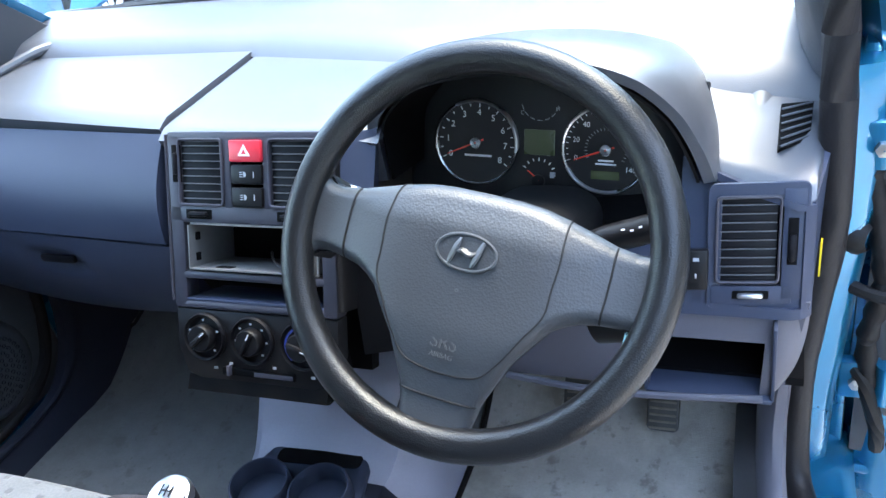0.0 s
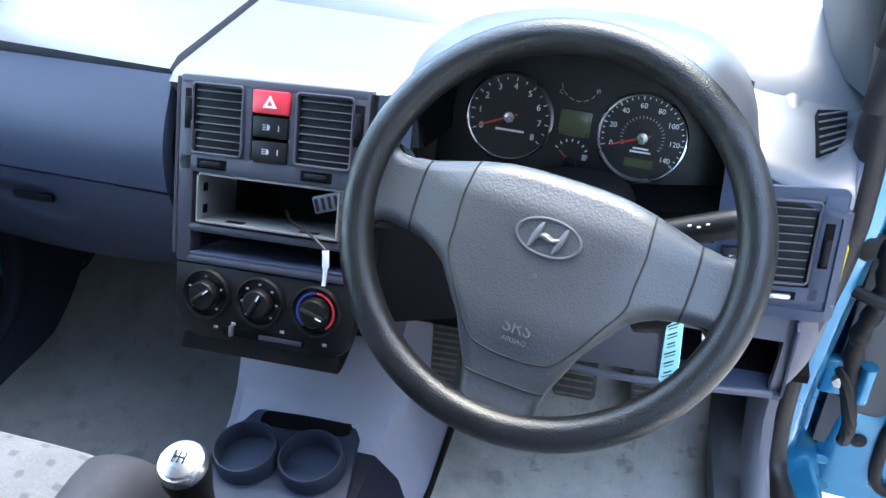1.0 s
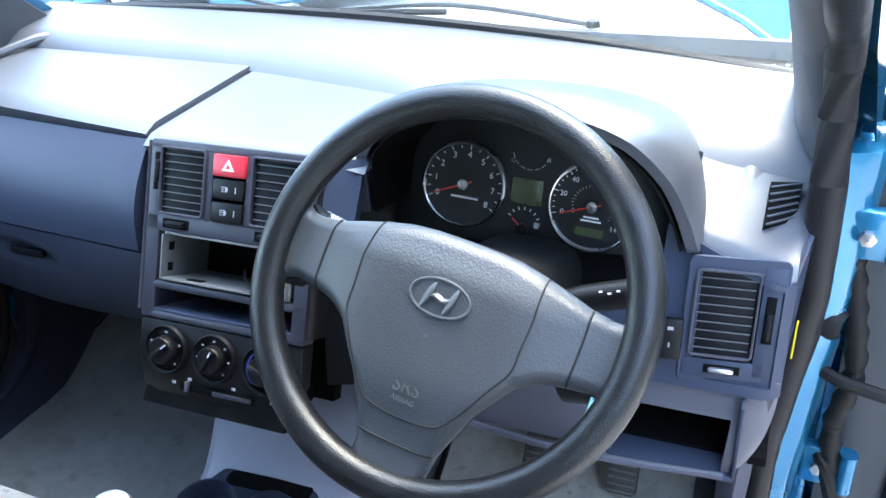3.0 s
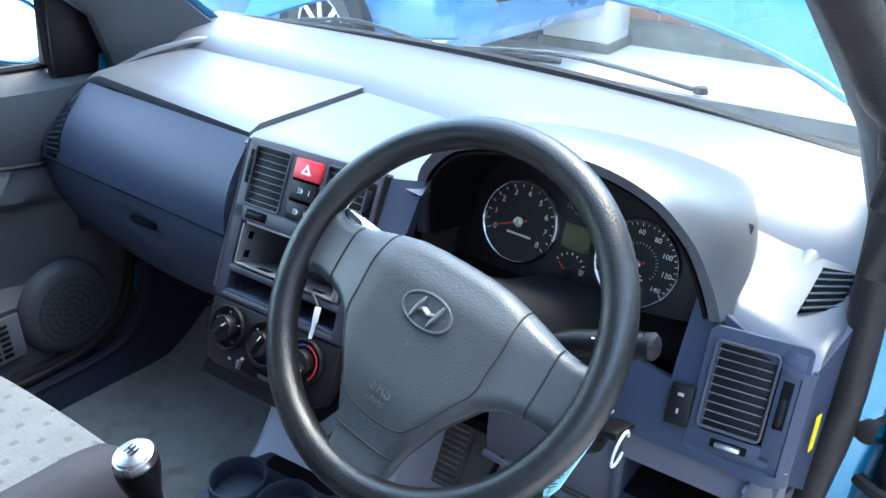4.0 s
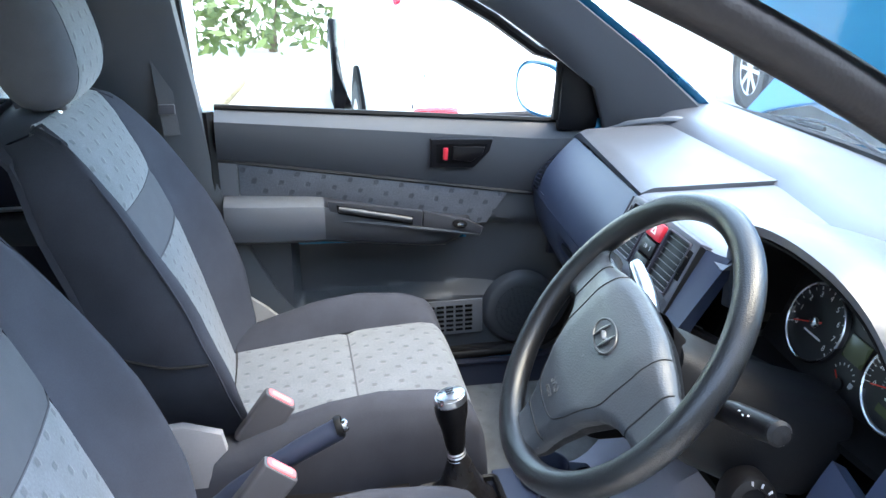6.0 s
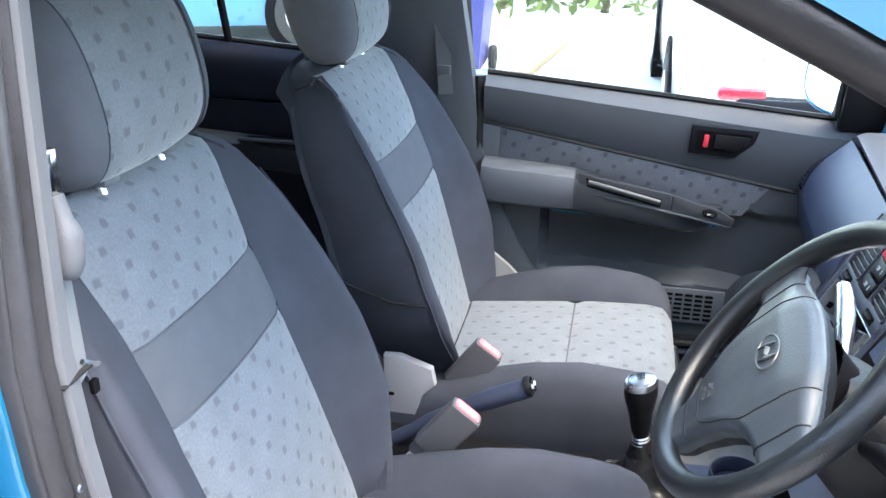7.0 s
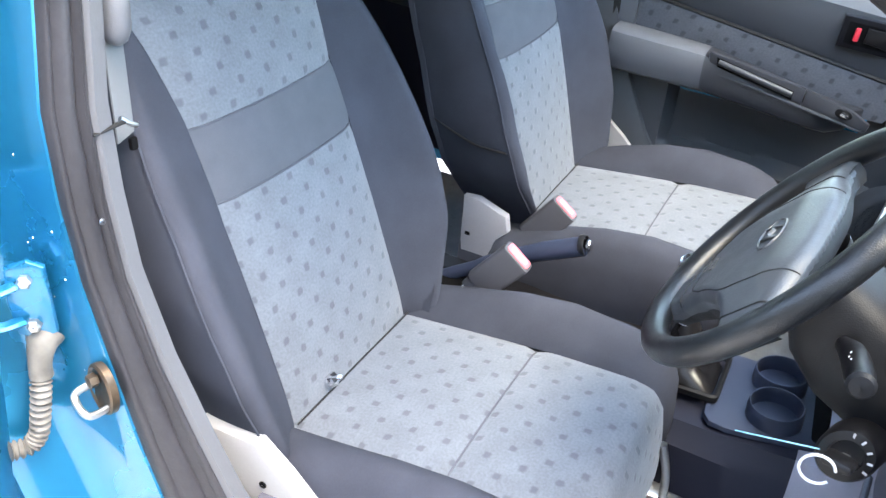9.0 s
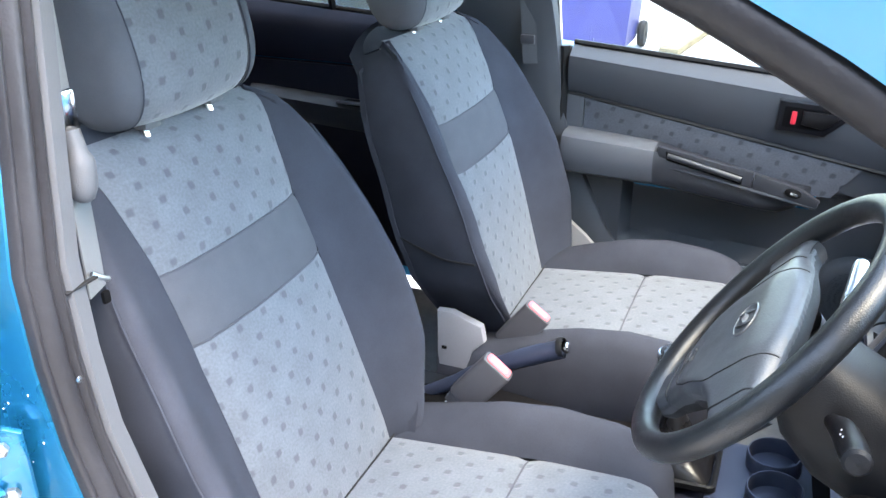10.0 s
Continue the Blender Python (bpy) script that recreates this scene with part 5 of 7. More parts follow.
for cy, arc0, arc1, rad in ((0.052, 200, 340, 0.022), (-0.042, 150, 30, 0.020)):
    bm = bmesh.new()
    up = cy < 0
    for k in range(7):
        a = radians(lerp(arc0, arc1, k / 6))
        box((0, 0, 0), (0.0035 if up else 0.0008, 0.0012 if up else 0.006, 0.0004), 0.0, lc @ Matrix.Translation((0, cy + (0.004 if up else -0.002) , 0.0016)) @ Matrix.Scale(1.0, 4) @ Matrix.Rotation(a, 4, "Z") @ Matrix.Translation((rad, 0, 0)), 2, bm)
    part("small_scale", bm, "white" if up else "greyprint", clus, smooth=False)
part("fuel_needle", prism([(-0.003, -0.0009), (0.017, -0.0005), (0.017, 0.0005), (-0.003, 0.0009)], lc @ Matrix.Translation((0.0, -0.042, 0.003)) @ Matrix.Rotation(radians(142), 4, "Z"), 0.001), "needle", clus)
part("fuel_cap", lathe(((0.008, 0.001), (0.0075, 0.004), (0.001, 0.0045)), lc @ Matrix.Translation((0, -0.044, 0)), 18), "black", clus)
bm = box((0.016, -0.036, 0.0016), (0.005, 0.007, 0.0004), 0.0, lc)
box((0.0195, -0.035, 0.0016), (0.001, 0.005, 0.0004), 0.0, lc, 2, bm)
words("C", 0.007, lc @ Matrix.Translation((-0.021, 0.036, 0.0016)), 0.0001, bm)
words("H", 0.007, lc @ Matrix.Translation((0.021, 0.042, 0.0016)), 0.0001, bm)
part("small_symbols", bm, "greyprint", clus, smooth=False)

# fascia between the stack and the pod
part("fascia_infill", sheet(lambda u, v: (lerp(0.104, 0.152, u), lerp(0.152, 0.206, v) + 0.02 * u * v, lerp(0.80, 0.905, v)), 4, 8, 0.02), "dashblue", dash)
# outer fascia with end vent, level switch
RV = axes((0.565, 0.2035, 0.784), (1, 0.10, 0), (0.0, 0.29, 0.957), (0.0, -0.957, 0.29))


def outer_face(x, f):
    """The slanted face of the outer fascia: x across, f from its foot to the pad's edge."""
    zt = lerp(0.856, 0.818, (x - 0.49) / 0.131)
    z = lerp(0.704, zt, f)
    return (x, 0.180 + 0.30 * (z - 0.708) + 0.012 * max(0, (x - 0.60) / 0.021) ** 2 + 0.03 * max(0.0, (0.621 - x) / 0.131) ** 2 * f * f, z)


for x0, x1, f0, f1 in ((0.425, 0.488, 0.0, 0.44), (0.488, 0.520, 0.0, 1.0), (0.611, 0.6215, 0.0, 1.0), (0.520, 0.611, 0.945, 1.0), (0.520, 0.611, 0.0, 0.095)):
    part("outer_fascia", sheet(lambda u, v: outer_face(lerp(x0, x1, u), lerp(f0, f1, v)), 10, 8, 0.02), "dashblue", dash, "dark blue-grey outer fascia")
part("outer_vent_plate", flat_ring(0.098, 0.136, 0.008, 0.014, RV @ Matrix.Translation((0.001, -0.006, -0.0065)), 0.0045), "dashblue", dash)
part("outer_vent_panel", box((0.036, -0.004, -0.004), (0.022, 0.118, 0.006), 0.001, RV), "dashblue", dash)
part("outer_vent_sill", box((-0.004, -0.058, -0.004), (0.080, 0.020, 0.006), 0.001, RV), "dashblue", dash)
vent(0, 0, 0.064, 0.094, RV @ Matrix.Translation((-0.008, 0.002, -0.001)), dash, 10)
t3 = part("thumb_slot", box((0.035, 0.0, -0.001), (0.010, 0.05, 0.003), 0.001, RV), "cavity", dash)
part("thumbwheel", box((0.035, -0.006, 0.002), (0.007, 0.030, 0.007), 0.003, RV), "slat", t3)
t3 = part("thumb_slot", box((-0.004, -0.058, -0.001), (0.036, 0.009, 0.003), 0.001, RV), "cavity", dash)
part("thumbwheel", box((-0.004, -0.058, 0.002), (0.026, 0.006, 0.007), 0.003, RV), "silver", t3)
ls = part("level_switch", box((-0.058, -0.028, 0.003), (0.024, 0.044, 0.010), 0.002, RV), "black", dash)
bm = box((-0.058, -0.016, 0.0083), (0.006, 0.0035, 0.0006), 0.0, RV)
box((-0.058, -0.034, 0.0083), (0.0018, 0.005, 0.0006), 0.0, RV, 2, bm)
part("level_symbol", bm, "greyprint", ls, smooth=False)
# side demister outlet
GR = [Vector(p) for p in ((0.583, 0.282, 0.846), (0.613, 0.312, 0.840), (0.616, 0.366, 0.861), (0.583, 0.358, 0.862))]


def gpt(u, v, h=0.0):
    return GR[0].lerp(GR[1], u).lerp(GR[3].lerp(GR[2], u), v) + Vector((0, -0.25, 0.95)) * h


dem = part("demister_outlet", sheet(lambda u, v: gpt(u, v, 0.006), 4, 6, 0.012), "cavity", dash, "dark side demister outlet")
for k in range(6):
    f = (k + 0.5) / 6
    part("demister_slat", tube([gpt(0.03, f - 0.05, 0.0062), gpt(0.97, f + 0.05, 0.0062)], 0.0013, 6), "pad", dem)
part("outer_end_cap", sheet(lambda u, v: (lerp(0.620, lerp(0.627, 0.640, v), u), lerp(0.200 + 0.03 * v, 0.33, u), lerp(0.70 - 0.1 * u, lerp(0.818, 0.850, u), v)), 5, 6, 0.012), "dashblue", dash)
part("end_sticker", box((0, 0, 0), (0.0016, 0.012, 0.040), 0.0, Matrix.Translation((0.6285, 0.240, 0.744)) @ Matrix.Rotation(radians(-5), 4, "Z") @ Matrix.Rotation(radians(-8), 4, "X")), "yellow", dash, "small yellow sticker", smooth=False)

# pale lower panel with the open cubby
def knee_face(x, z):
    return 0.160 + 0.024 * (z - 0.6) / 0.1 + 0.012 * max(0.0, (0.66 - z) / 0.06) ** 2


for x0, x1, z0, z1 in ((0.285, 0.455, 0.600, 0.705), (0.455, 0.580, 0.672, 0.705)):
    part("knee_panel", sheet(lambda u, v: (lerp(x0, x1, u), knee_face(lerp(x0, x1, u), lerp(z0, z1, v)), lerp(z0, z1, v)), 8, 6, 0.015), "lightgrey", dash, "pale grey lower panel")
part("knee_corner", sheet(lambda u, v: (lerp(0.580 - 0.006 * (1 - v), lerp(0.586, 0.621, math.sin(v * math.pi / 2) ** 0.7), u), knee_face(0.6, lerp(0.592, 0.705, v)) + 0.018 * u ** 3, lerp(0.592, 0.705, v)), 8, 16, 0.014), "lightgrey", dash, "pale grey rounded panel corner")
part("pillar_foot_trim", loft([[Vector((x + dx, y + dy, z)) for dx, dy in ((-0.026, 0.020), (-0.018, -0.004), (-0.006, -0.016), (0.006, -0.014), (0.010, 0.006))] for x, y, z in ((0.607, 0.275, 0.640), (0.601, 0.268, 0.56), (0.597, 0.250, 0.49), (0.598, 0.215, 0.435), (0.604, 0.165, 0.402), (0.610, 0.11, 0.388))]), "lightgrey", dash, "pale grey trim at the foot of the pillar")
part("column_side_panel", sheet(lambda u, v: (lerp(0.104, 0.29, u), lerp(0.15, 0.215, u) + 0.03 * v, lerp(0.625, 0.80, v)), 6, 8, 0.012), "black", dash)
# black liner, navy floor and walls paint shadow inside the pale cubby
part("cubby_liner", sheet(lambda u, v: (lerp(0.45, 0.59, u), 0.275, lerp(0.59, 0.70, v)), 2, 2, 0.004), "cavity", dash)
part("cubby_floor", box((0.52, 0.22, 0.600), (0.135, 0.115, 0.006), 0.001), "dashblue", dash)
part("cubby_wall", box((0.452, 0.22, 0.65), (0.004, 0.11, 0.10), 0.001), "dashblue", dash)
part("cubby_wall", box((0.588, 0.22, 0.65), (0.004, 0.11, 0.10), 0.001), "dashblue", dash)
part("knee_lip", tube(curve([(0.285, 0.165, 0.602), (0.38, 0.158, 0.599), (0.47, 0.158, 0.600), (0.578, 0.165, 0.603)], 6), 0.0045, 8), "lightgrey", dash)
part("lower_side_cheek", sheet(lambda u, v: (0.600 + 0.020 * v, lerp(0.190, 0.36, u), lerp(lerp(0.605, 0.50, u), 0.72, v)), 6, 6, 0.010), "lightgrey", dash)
# near-black sheet puts the shade below the dash into its colour
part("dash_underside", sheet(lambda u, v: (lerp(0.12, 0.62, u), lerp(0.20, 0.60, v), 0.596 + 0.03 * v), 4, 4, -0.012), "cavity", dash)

# ---- steering wheel ----
TILT = radians(38.6)
YW = Vector((0, math.sin(TILT), math.cos(TILT)))
NW = Vector((0, -math.cos(TILT), math.sin(TILT)))
a = radians(10.7)
XR = Vector((1, 0, 0)) * math.cos(a) - YW * math.sin(a)
YR = Vector((1, 0, 0)) * math.sin(a) + YW * math.cos(a)
WC = Vector((0.336, -0.003, 0.902))
WM = axes(WC, XR, YR, NW)
wheel = thing("steering_wheel", tuple(WC), "three-spoke grained black steering wheel, turned slightly", "steering wheel")
RR = 0.1695
secs = []
for k in range(96):
    t = 2 * math.pi * k / 96
    c = Vector((RR * math.cos(t), RR * math.sin(t), 0))
    rad = Vector((math.cos(t), math.sin(t), 0))
    secs.append([WM @ (c + rad * 0.0155 * math.cos(q) + Vector((0, 0, 1)) * 0.0150 * math.sin(q)) for q in np.linspace(0, 2 * math.pi, 20, endpoint=False)])
part("rim", loft(secs, ring=True), "rim", wheel, "black grained rim, shiny from wear")

# hub and spokes: one padded surface over a T-shaped outline, parted along its seams
HX = 0.0045
TOPX, TOPY = (0.0, 0.03, 0.052, 0.075, 0.10, 0.119, 0.138, 0.150, 0.157, 0.162), (0.0500, 0.0497, 0.0478, 0.0430, 0.0362, 0.0305, 0.0280, 0.0295, 0.0350, 0.0420)
BOTX, BOTY = (0.0, 0.033, 0.0345, 0.0373, 0.0475, 0.0557, 0.070, 0.082, 0.094, 0.105, 0.122, 0.141, 0.151, 0.157, 0.162), (-0.163, -0.160, -0.148, -0.131, -0.108, -0.089, -0.069, -0.0525, -0.0445, -0.0395, -0.0360, -0.0345, -0.0365, -0.0420, -0.0480)
edge_xs = np.linspace(0.0, 0.162, 700)
hub_edge = np.array([(sx * x, interp(x, TOPX, TOPY)) for x in edge_xs for sx in (-1, 1)] + [(sx * x, interp(x, BOTX, BOTY)) for x in np.concatenate((np.linspace(0.033, 0.060, 500), np.linspace(0.060, 0.162, 500))) for sx in (-1, 1)])


def ease(a, b, x):
    t = min(1.0, max(0.0, (x - a) / (b - a)))
    return t * t * (3 - 2 * t)


def hub_h(x, y):
    """Height of the hub's face over the plane of the rim; x and y from the hub's middle."""
    h = 0.0165 - 0.015 * ease(0.055, 0.150, abs(x)) - 0.013 * ease(-0.065, -0.150, y) - 0.010 * ease(0.008, 0.052, y) * ease(0.14, 0.09, abs(x))
    d = float(np.min(np.hypot(hub_edge[:, 0] - x, hub_edge[:, 1] - y))) if abs(x) < 0.155 and y > -0.158 else 0.02
    r = 0.013
    return h - ((r - math.sqrt(max(0.0, r * r - (r - d) ** 2))) if d < r else 0.0)


COVX, COVY = (-0.112, -0.106, -0.099, -0.078, -0.0404, 0.0045, 0.035, 0.06), (0.0, 0.028, 0.042, 0.056, 0.0775, 0.0805, 0.0785, 0.076)
NU, NV = 130, 64
hub_x = [-0.162 + 0.324 * i / NU for i in range(NU + 1)]
grid = [[None] * (NV + 1) for _ in hub_x]
for i, x in enumerate(hub_x):
    y0, y1 = interp(abs(x), BOTX, BOTY), interp(abs(x), TOPX, TOPY)
    for j in range(NV + 1):
        y = lerp(y0, y1, 0.5 - 0.5 * math.cos(math.pi * j / NV))
        grid[i][j] = (x, y, hub_h(x, y))
hub_bm = {k: bmesh.new() for k in ("airbag_cover", "hub_shell", "side_spoke_a", "side_spoke_b", "lower_spoke")}
hub_v = {k: {} for k in hub_bm}
for i in range(NU):
    for j in range(NV):
        ids = ((i, j), (i + 1, j), (i + 1, j + 1), (i, j + 1))
        mx = sum(grid[p][q][0] for p, q in ids) / 4
        my = sum(grid[p][q][1] for p, q in ids) / 4
        if abs(mx) > 0.1205:
            key2 = "side_spoke_a" if mx < 0 else "side_spoke_b"
        elif my < -0.131:
            key2 = "lower_spoke"
        elif my > -0.112 and abs(mx) < interp(my, COVX, COVY):
            key2 = "airbag_cover"
        else:
            key2 = "hub_shell"
        bmk, vk = hub_bm[key2], hub_v[key2]
        vs = []
        for p in ids:
            if p not in vk:
                gx, gy, gz = grid[p[0]][p[1]]
                vk[p] = bmk.verts.new(WM @ Vector((gx + HX, gy, gz)))
            vs.append(vk[p])
        bmk.faces.new(vs)
cover = part("airbag_cover", hub_bm["airbag_cover"], "wheel", wheel, "grained dark grey airbag cover")
part("hub_shell", hub_bm["hub_shell"], "wheel", wheel)
part("side_spoke", hub_bm["side_spoke_a"], "wheel", wheel)
part("side_spoke", hub_bm["side_spoke_b"], "wheel", wheel)
part("lower_spoke", hub_bm["lower_spoke"], "wheel", wheel)
for row, sgn in ((0, -1), (NV, 1)):
    skirt = [[WM @ Vector((x + HX, y, z)), WM @ Vector((x + HX, y - 0.001 * sgn, z - 0.006)), WM @ Vector((x * 0.995 + HX, y - 0.003 * sgn, min(z - 0.008, -0.012)))] for x, y, z in (grid[i][row] for i in range(3, NU - 2))]
    part("hub_skirt", loft(skirt, closed=False), "wheel", wheel)
rimline = [(x, interp(abs(x), TOPX, TOPY)) for x in np.linspace(-0.158, 0.158, 40)] + [(x, interp(abs(x), BOTX, BOTY)) for x in np.concatenate((np.linspace(0.158, 0.034, 50), np.linspace(0.03, -0.03, 6), np.linspace(-0.034, -0.158, 50)))]
secs = [[WM @ Vector((HX + x * s, -0.02 + (y + 0.02) * s, -0.006 if dz is None else dz)) for x, y in rimline] for s, dz in ((0.985, None), (0.98, -0.018), (0.93, -0.026))]
part("hub_back", loft(secs), "shroud", wheel, "black back of the hub and spokes")


def seam_line(pts, r=0.0009):
    out = []
    for p in curve([Vector((x, y, 0)) for x, y in pts], 8):
        out.append(WM @ Vector((p.x + HX, p.y, hub_h(p.x, p.y) + 0.0002)))
    return tube(out, r, 6)


part("cover_seam", seam_line([(interp(y, COVX, COVY) * sg, y) for sg, ys in ((-1, (0.0425, 0.035, 0.02, 0.0045, -0.02, -0.0404, -0.06, -0.078, -0.090)), ) for y in ys] + [(-0.036, -0.1035), (-0.020, -0.1085), (0.0, -0.110), (0.020, -0.1085), (0.036, -0.1035)] + [(interp(y, COVX, COVY), y) for y in (-0.090, -0.078, -0.06, -0.0404, -0.02, 0.0045, 0.02, 0.035, 0.0425)]), "seam", wheel)
for s in (-1, 1):
    part("spoke_seam", seam_line([(s * 0.1205, 0.029), (s * 0.1215, 0.015), (s * 0.1218, 0.0), (s * 0.1215, -0.018), (s * 0.1205, -0.035)], 0.0011), "seam", wheel)
part("lower_seam", seam_line([(-0.036, -0.131), (-0.018, -0.1318), (0.0, -0.132), (0.018, -0.1318), (0.036, -0.131)], 0.0011), "seam", wheel)
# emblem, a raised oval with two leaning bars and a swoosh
EM = WM @ Matrix.Translation((0.005, -0.0045, 0.0168))
oval = [(math.cos(q), math.sin(q)) for q in np.linspace(0, 2 * math.pi, 48, endpoint=False)]
em = part("emblem_disc", loft([[EM @ Vector((0.0262 * s * x, 0.0142 * s * y, z)) for x, y in oval] for s, z in ((1.0, -0.002), (1.0, 0.0003), (0.5, 0.0004))]), "wheel", cover)
part("emblem_ring", loft([[EM @ Vector(((0.0275 + r * math.cos(q)) * x, (0.0154 + r * math.cos(q)) * y, 0.0006 + 0.0012 * math.sin(q))) for q in np.linspace(0, 2 * math.pi, 8, endpoint=False)] for r in (0.0014,) for x, y in oval], ring=True), "emblem", em, "worn silver-grey emblem ring")
for sg in (-1, 1):
    bar = curve([Vector((sg * 0.0105 - 0.0035, -0.0115, 0.0010)), Vector((sg * 0.0105, -0.001 * sg, 0.0013)), Vector((sg * 0.0105 + 0.0035, 0.0115, 0.0010))], 6)
    part("emblem_bar", tube([EM @ q for q in bar], [0.0014 + 0.0020 * math.sin(math.pi * i / (len(bar) - 1)) for i in range(len(bar))], 8, flat=0.6), "emblem", em)
sw3 = curve([Vector((-0.0115, -0.0022, 0.0010)), Vector((-0.004, 0.0012, 0.0014)), Vector((0.004, -0.0012, 0.0014)), Vector((0.0115, 0.0022, 0.0010))], 6)
part("emblem_bar", tube([EM @ q for q in sw3], [0.0014 + 0.0020 * math.sin(math.pi * i / (len(sw3) - 1)) for i in range(len(sw3))], 8, flat=0.6), "emblem", em)
TX = WM @ Matrix.Translation((0.0045, -0.0835, hub_h(0, -0.0835) + 0.0002)) @ Matrix.Rotation(radians(-8), 4, "X")
bm = words("SRS", 0.0165, TX, 0.0006)
words("AIRBAG", 0.0062, TX @ Matrix.Translation((0, -0.0110, -0.0004)), 0.0006, bm)
part("airbag_lettering", bm, "emblem", cover, "faint moulded lettering", smooth=False)
part("cover_dent", lathe(((0.0022, 0.0002), (0.0012, 0.0005), (0.0003, 0.0002)), WM @ Matrix.Translation((0.0045, -0.038, hub_h(0, -0.038))), 8), "emblem", cover)

# ---- steering column ----
col = thing("steering_column", (0.336, 0.12, 0.80), "black plastic steering column shroud with ignition lock", "steering column")
CA = radians(30)
CM = axes((0.336, 0.011, 0.889), (1, 0, 0), (0, math.sin(CA), math.cos(CA)), (0, -math.cos(CA), math.sin(CA)))
secs = []
for d, w, zt, zb in ((-0.035, 0.050, 0.035, -0.045), (-0.06, 0.062, 0.040, -0.068), (-0.11, 0.070, 0.040, -0.085), (-0.18, 0.070, 0.045, -0.085), (-0.26, 0.066, 0.06, -0.07)):
    secs.append([CM @ Vector((w * np.sign(math.cos(q)) * abs(math.cos(q)) ** 0.6, (zt + zb) / 2 + (zt - zb) / 2 * np.sign(math.sin(q)) * abs(math.sin(q)) ** 0.6, d)) for q in np.linspace(0, 2 * math.pi, 24, endpoint=False)])
part("shroud", loft(secs), "shroud", col)
part("boss", lathe(((0.035, -0.03), (0.045, 0.0), (0.05, 0.012)), CM @ Matrix.Translation((0, 0, -0.03)), 24), "black", col)


rs = part("indicator_stalk", tube(curve([(0.40, 0.075, 0.845), (0.43, 0.083, 0.857), (0.465, 0.088, 0.866), (0.500, 0.090, 0.877)], 4), [0.008, 0.009, 0.010, 0.0115, 0.0125, 0.013, 0.013, 0.0135, 0.0135, 0.0135, 0.0135, 0.013, 0.012], 12), "black", col, "black lamp stalk with white symbols")
bm = bmesh.new()
SM = axes((0.458, 0.0785, 0.8735), Vector((0.98, 0.04, 0.2)).normalized(), Vector((-0.16, 0.68, 0.72)).normalized(), Vector((-0.1, -0.72, 0.68)).normalized())
for k in range(5):
    box((-0.004 + 0.008 * k, 0.001 - 0.002 * (k % 2), 0.0), (0.0032, 0.0016, 0.0012), 0.0, SM, 2, bm)
part("stalk_symbols", bm, "white", rs, smooth=False)
part("stalk_tip", lathe(((0.0125, 0.0), (0.013, 0.006), (0.010, 0.010), (0.001, 0.012)), axes((0.500, 0.090, 0.877), (0, 1, 0), (0.2, 0, -0.98), (0.97, 0.04, 0.2)), 16), "shroud", rs)
lsx = part("wiper_stalk", tube(curve([(0.27, 0.075, 0.865), (0.22, 0.085, 0.880), (0.18, 0.092, 0.893), (0.145, 0.095, 0.905)], 4), [0.008, 0.0085, 0.009, 0.010, 0.011, 0.0115, 0.012, 0.012, 0.012, 0.0115, 0.011, 0.010, 0.009], 12), "silver", col, "worn silver-grey wiper stalk")
ign = part("ignition_lock", lathe(((0.030, -0.04), (0.029, 0.0), (0.026, 0.006), (0.017, 0.008), (0.016, 0.003), (0.001, 0.003)), axes((0.448, 0.110, 0.755), (0, 1, 0.1), (-0.35, 0, 0.94), (0.90, -0.25, 0.33)), 28), "black", col)
bm = bmesh.new()
IG = axes((0.448, 0.110, 0.755), Vector((0.25, 0.95, 0.0)).normalized(), Vector((-0.35, 0.1, 0.93)).normalized(), Vector((0.90, -0.25, 0.33)).normalized())
for k in range(9):
    q = radians(200 - 27 * k)
    box((0, 0, 0), (0.005, 0.0022, 0.0006), 0.0, IG @ Matrix.Rotation(q, 4, "Z") @ Matrix.Translation((0.0225, 0, 0.0072)), 2, bm)
part("lock_marks", bm, "greyprint", ign, smooth=False)
key = thing("ignition_key", (0.455, 0.09, 0.785), "black-headed key in the ignition with paper tag on a white tie", "key")
part("key_head", box((0, 0, 0.028), (0.030, 0.010, 0.032), 0.005, IG), "black", key)
part("key_blade", box((0, 0, 0.008), (0.008, 0.003, 0.014), 0.001, IG), "steel", key)
KP = IG @ Vector((0.0, 0, 0.040))
loopc = KP + Vector((0.004, -0.014, -0.010))
part("cable_tie", tube([loopc + Vector((0.003 * math.sin(q), 0.016 * math.cos(q), 0.020 * math.sin(q))) for q in np.linspace(0.3, 5.6, 18)], 0.0015, 6), "whiteplastic", key, "white cable tie")
TG = axes((0.456, 0.046, 0.748), Vector((0.76, -0.13, 0.62)).normalized(), Vector((0.02, 0.97, 0.20)).normalized(), Vector((-0.64, -0.12, 0.75)).normalized())
tg = part("paper_tag", prism([(-0.0095, 0.04), (0.0095, 0.04), (0.0105, -0.030), (0.004, -0.040), (-0.004, -0.040), (-0.0105, -0.030)], TG, 0.0012), "tag", key, "pale blue tag with dark print", smooth=False)
bm = bmesh.new()
for k in range(6):
    box((-0.001, 0.033 - 0.0115 * k, 0.0014), (0.013 - 0.002 * (k % 3), 0.0014, 0.0004), 0.0, TG, 2, bm)
    box((-0.001, 0.029 - 0.0115 * k, 0.0014), (0.010 + 0.002 * (k % 2), 0.0008, 0.0004), 0.0, TG, 2, bm)
part("printed_lines", bm, "black", tg, smooth=False)
part("tag_hole", lathe(((0.0025, 0.0), (0.0025, 0.0016)), TG @ Matrix.Translation((0, -0.034, 0)), 12), "cavity", tg)


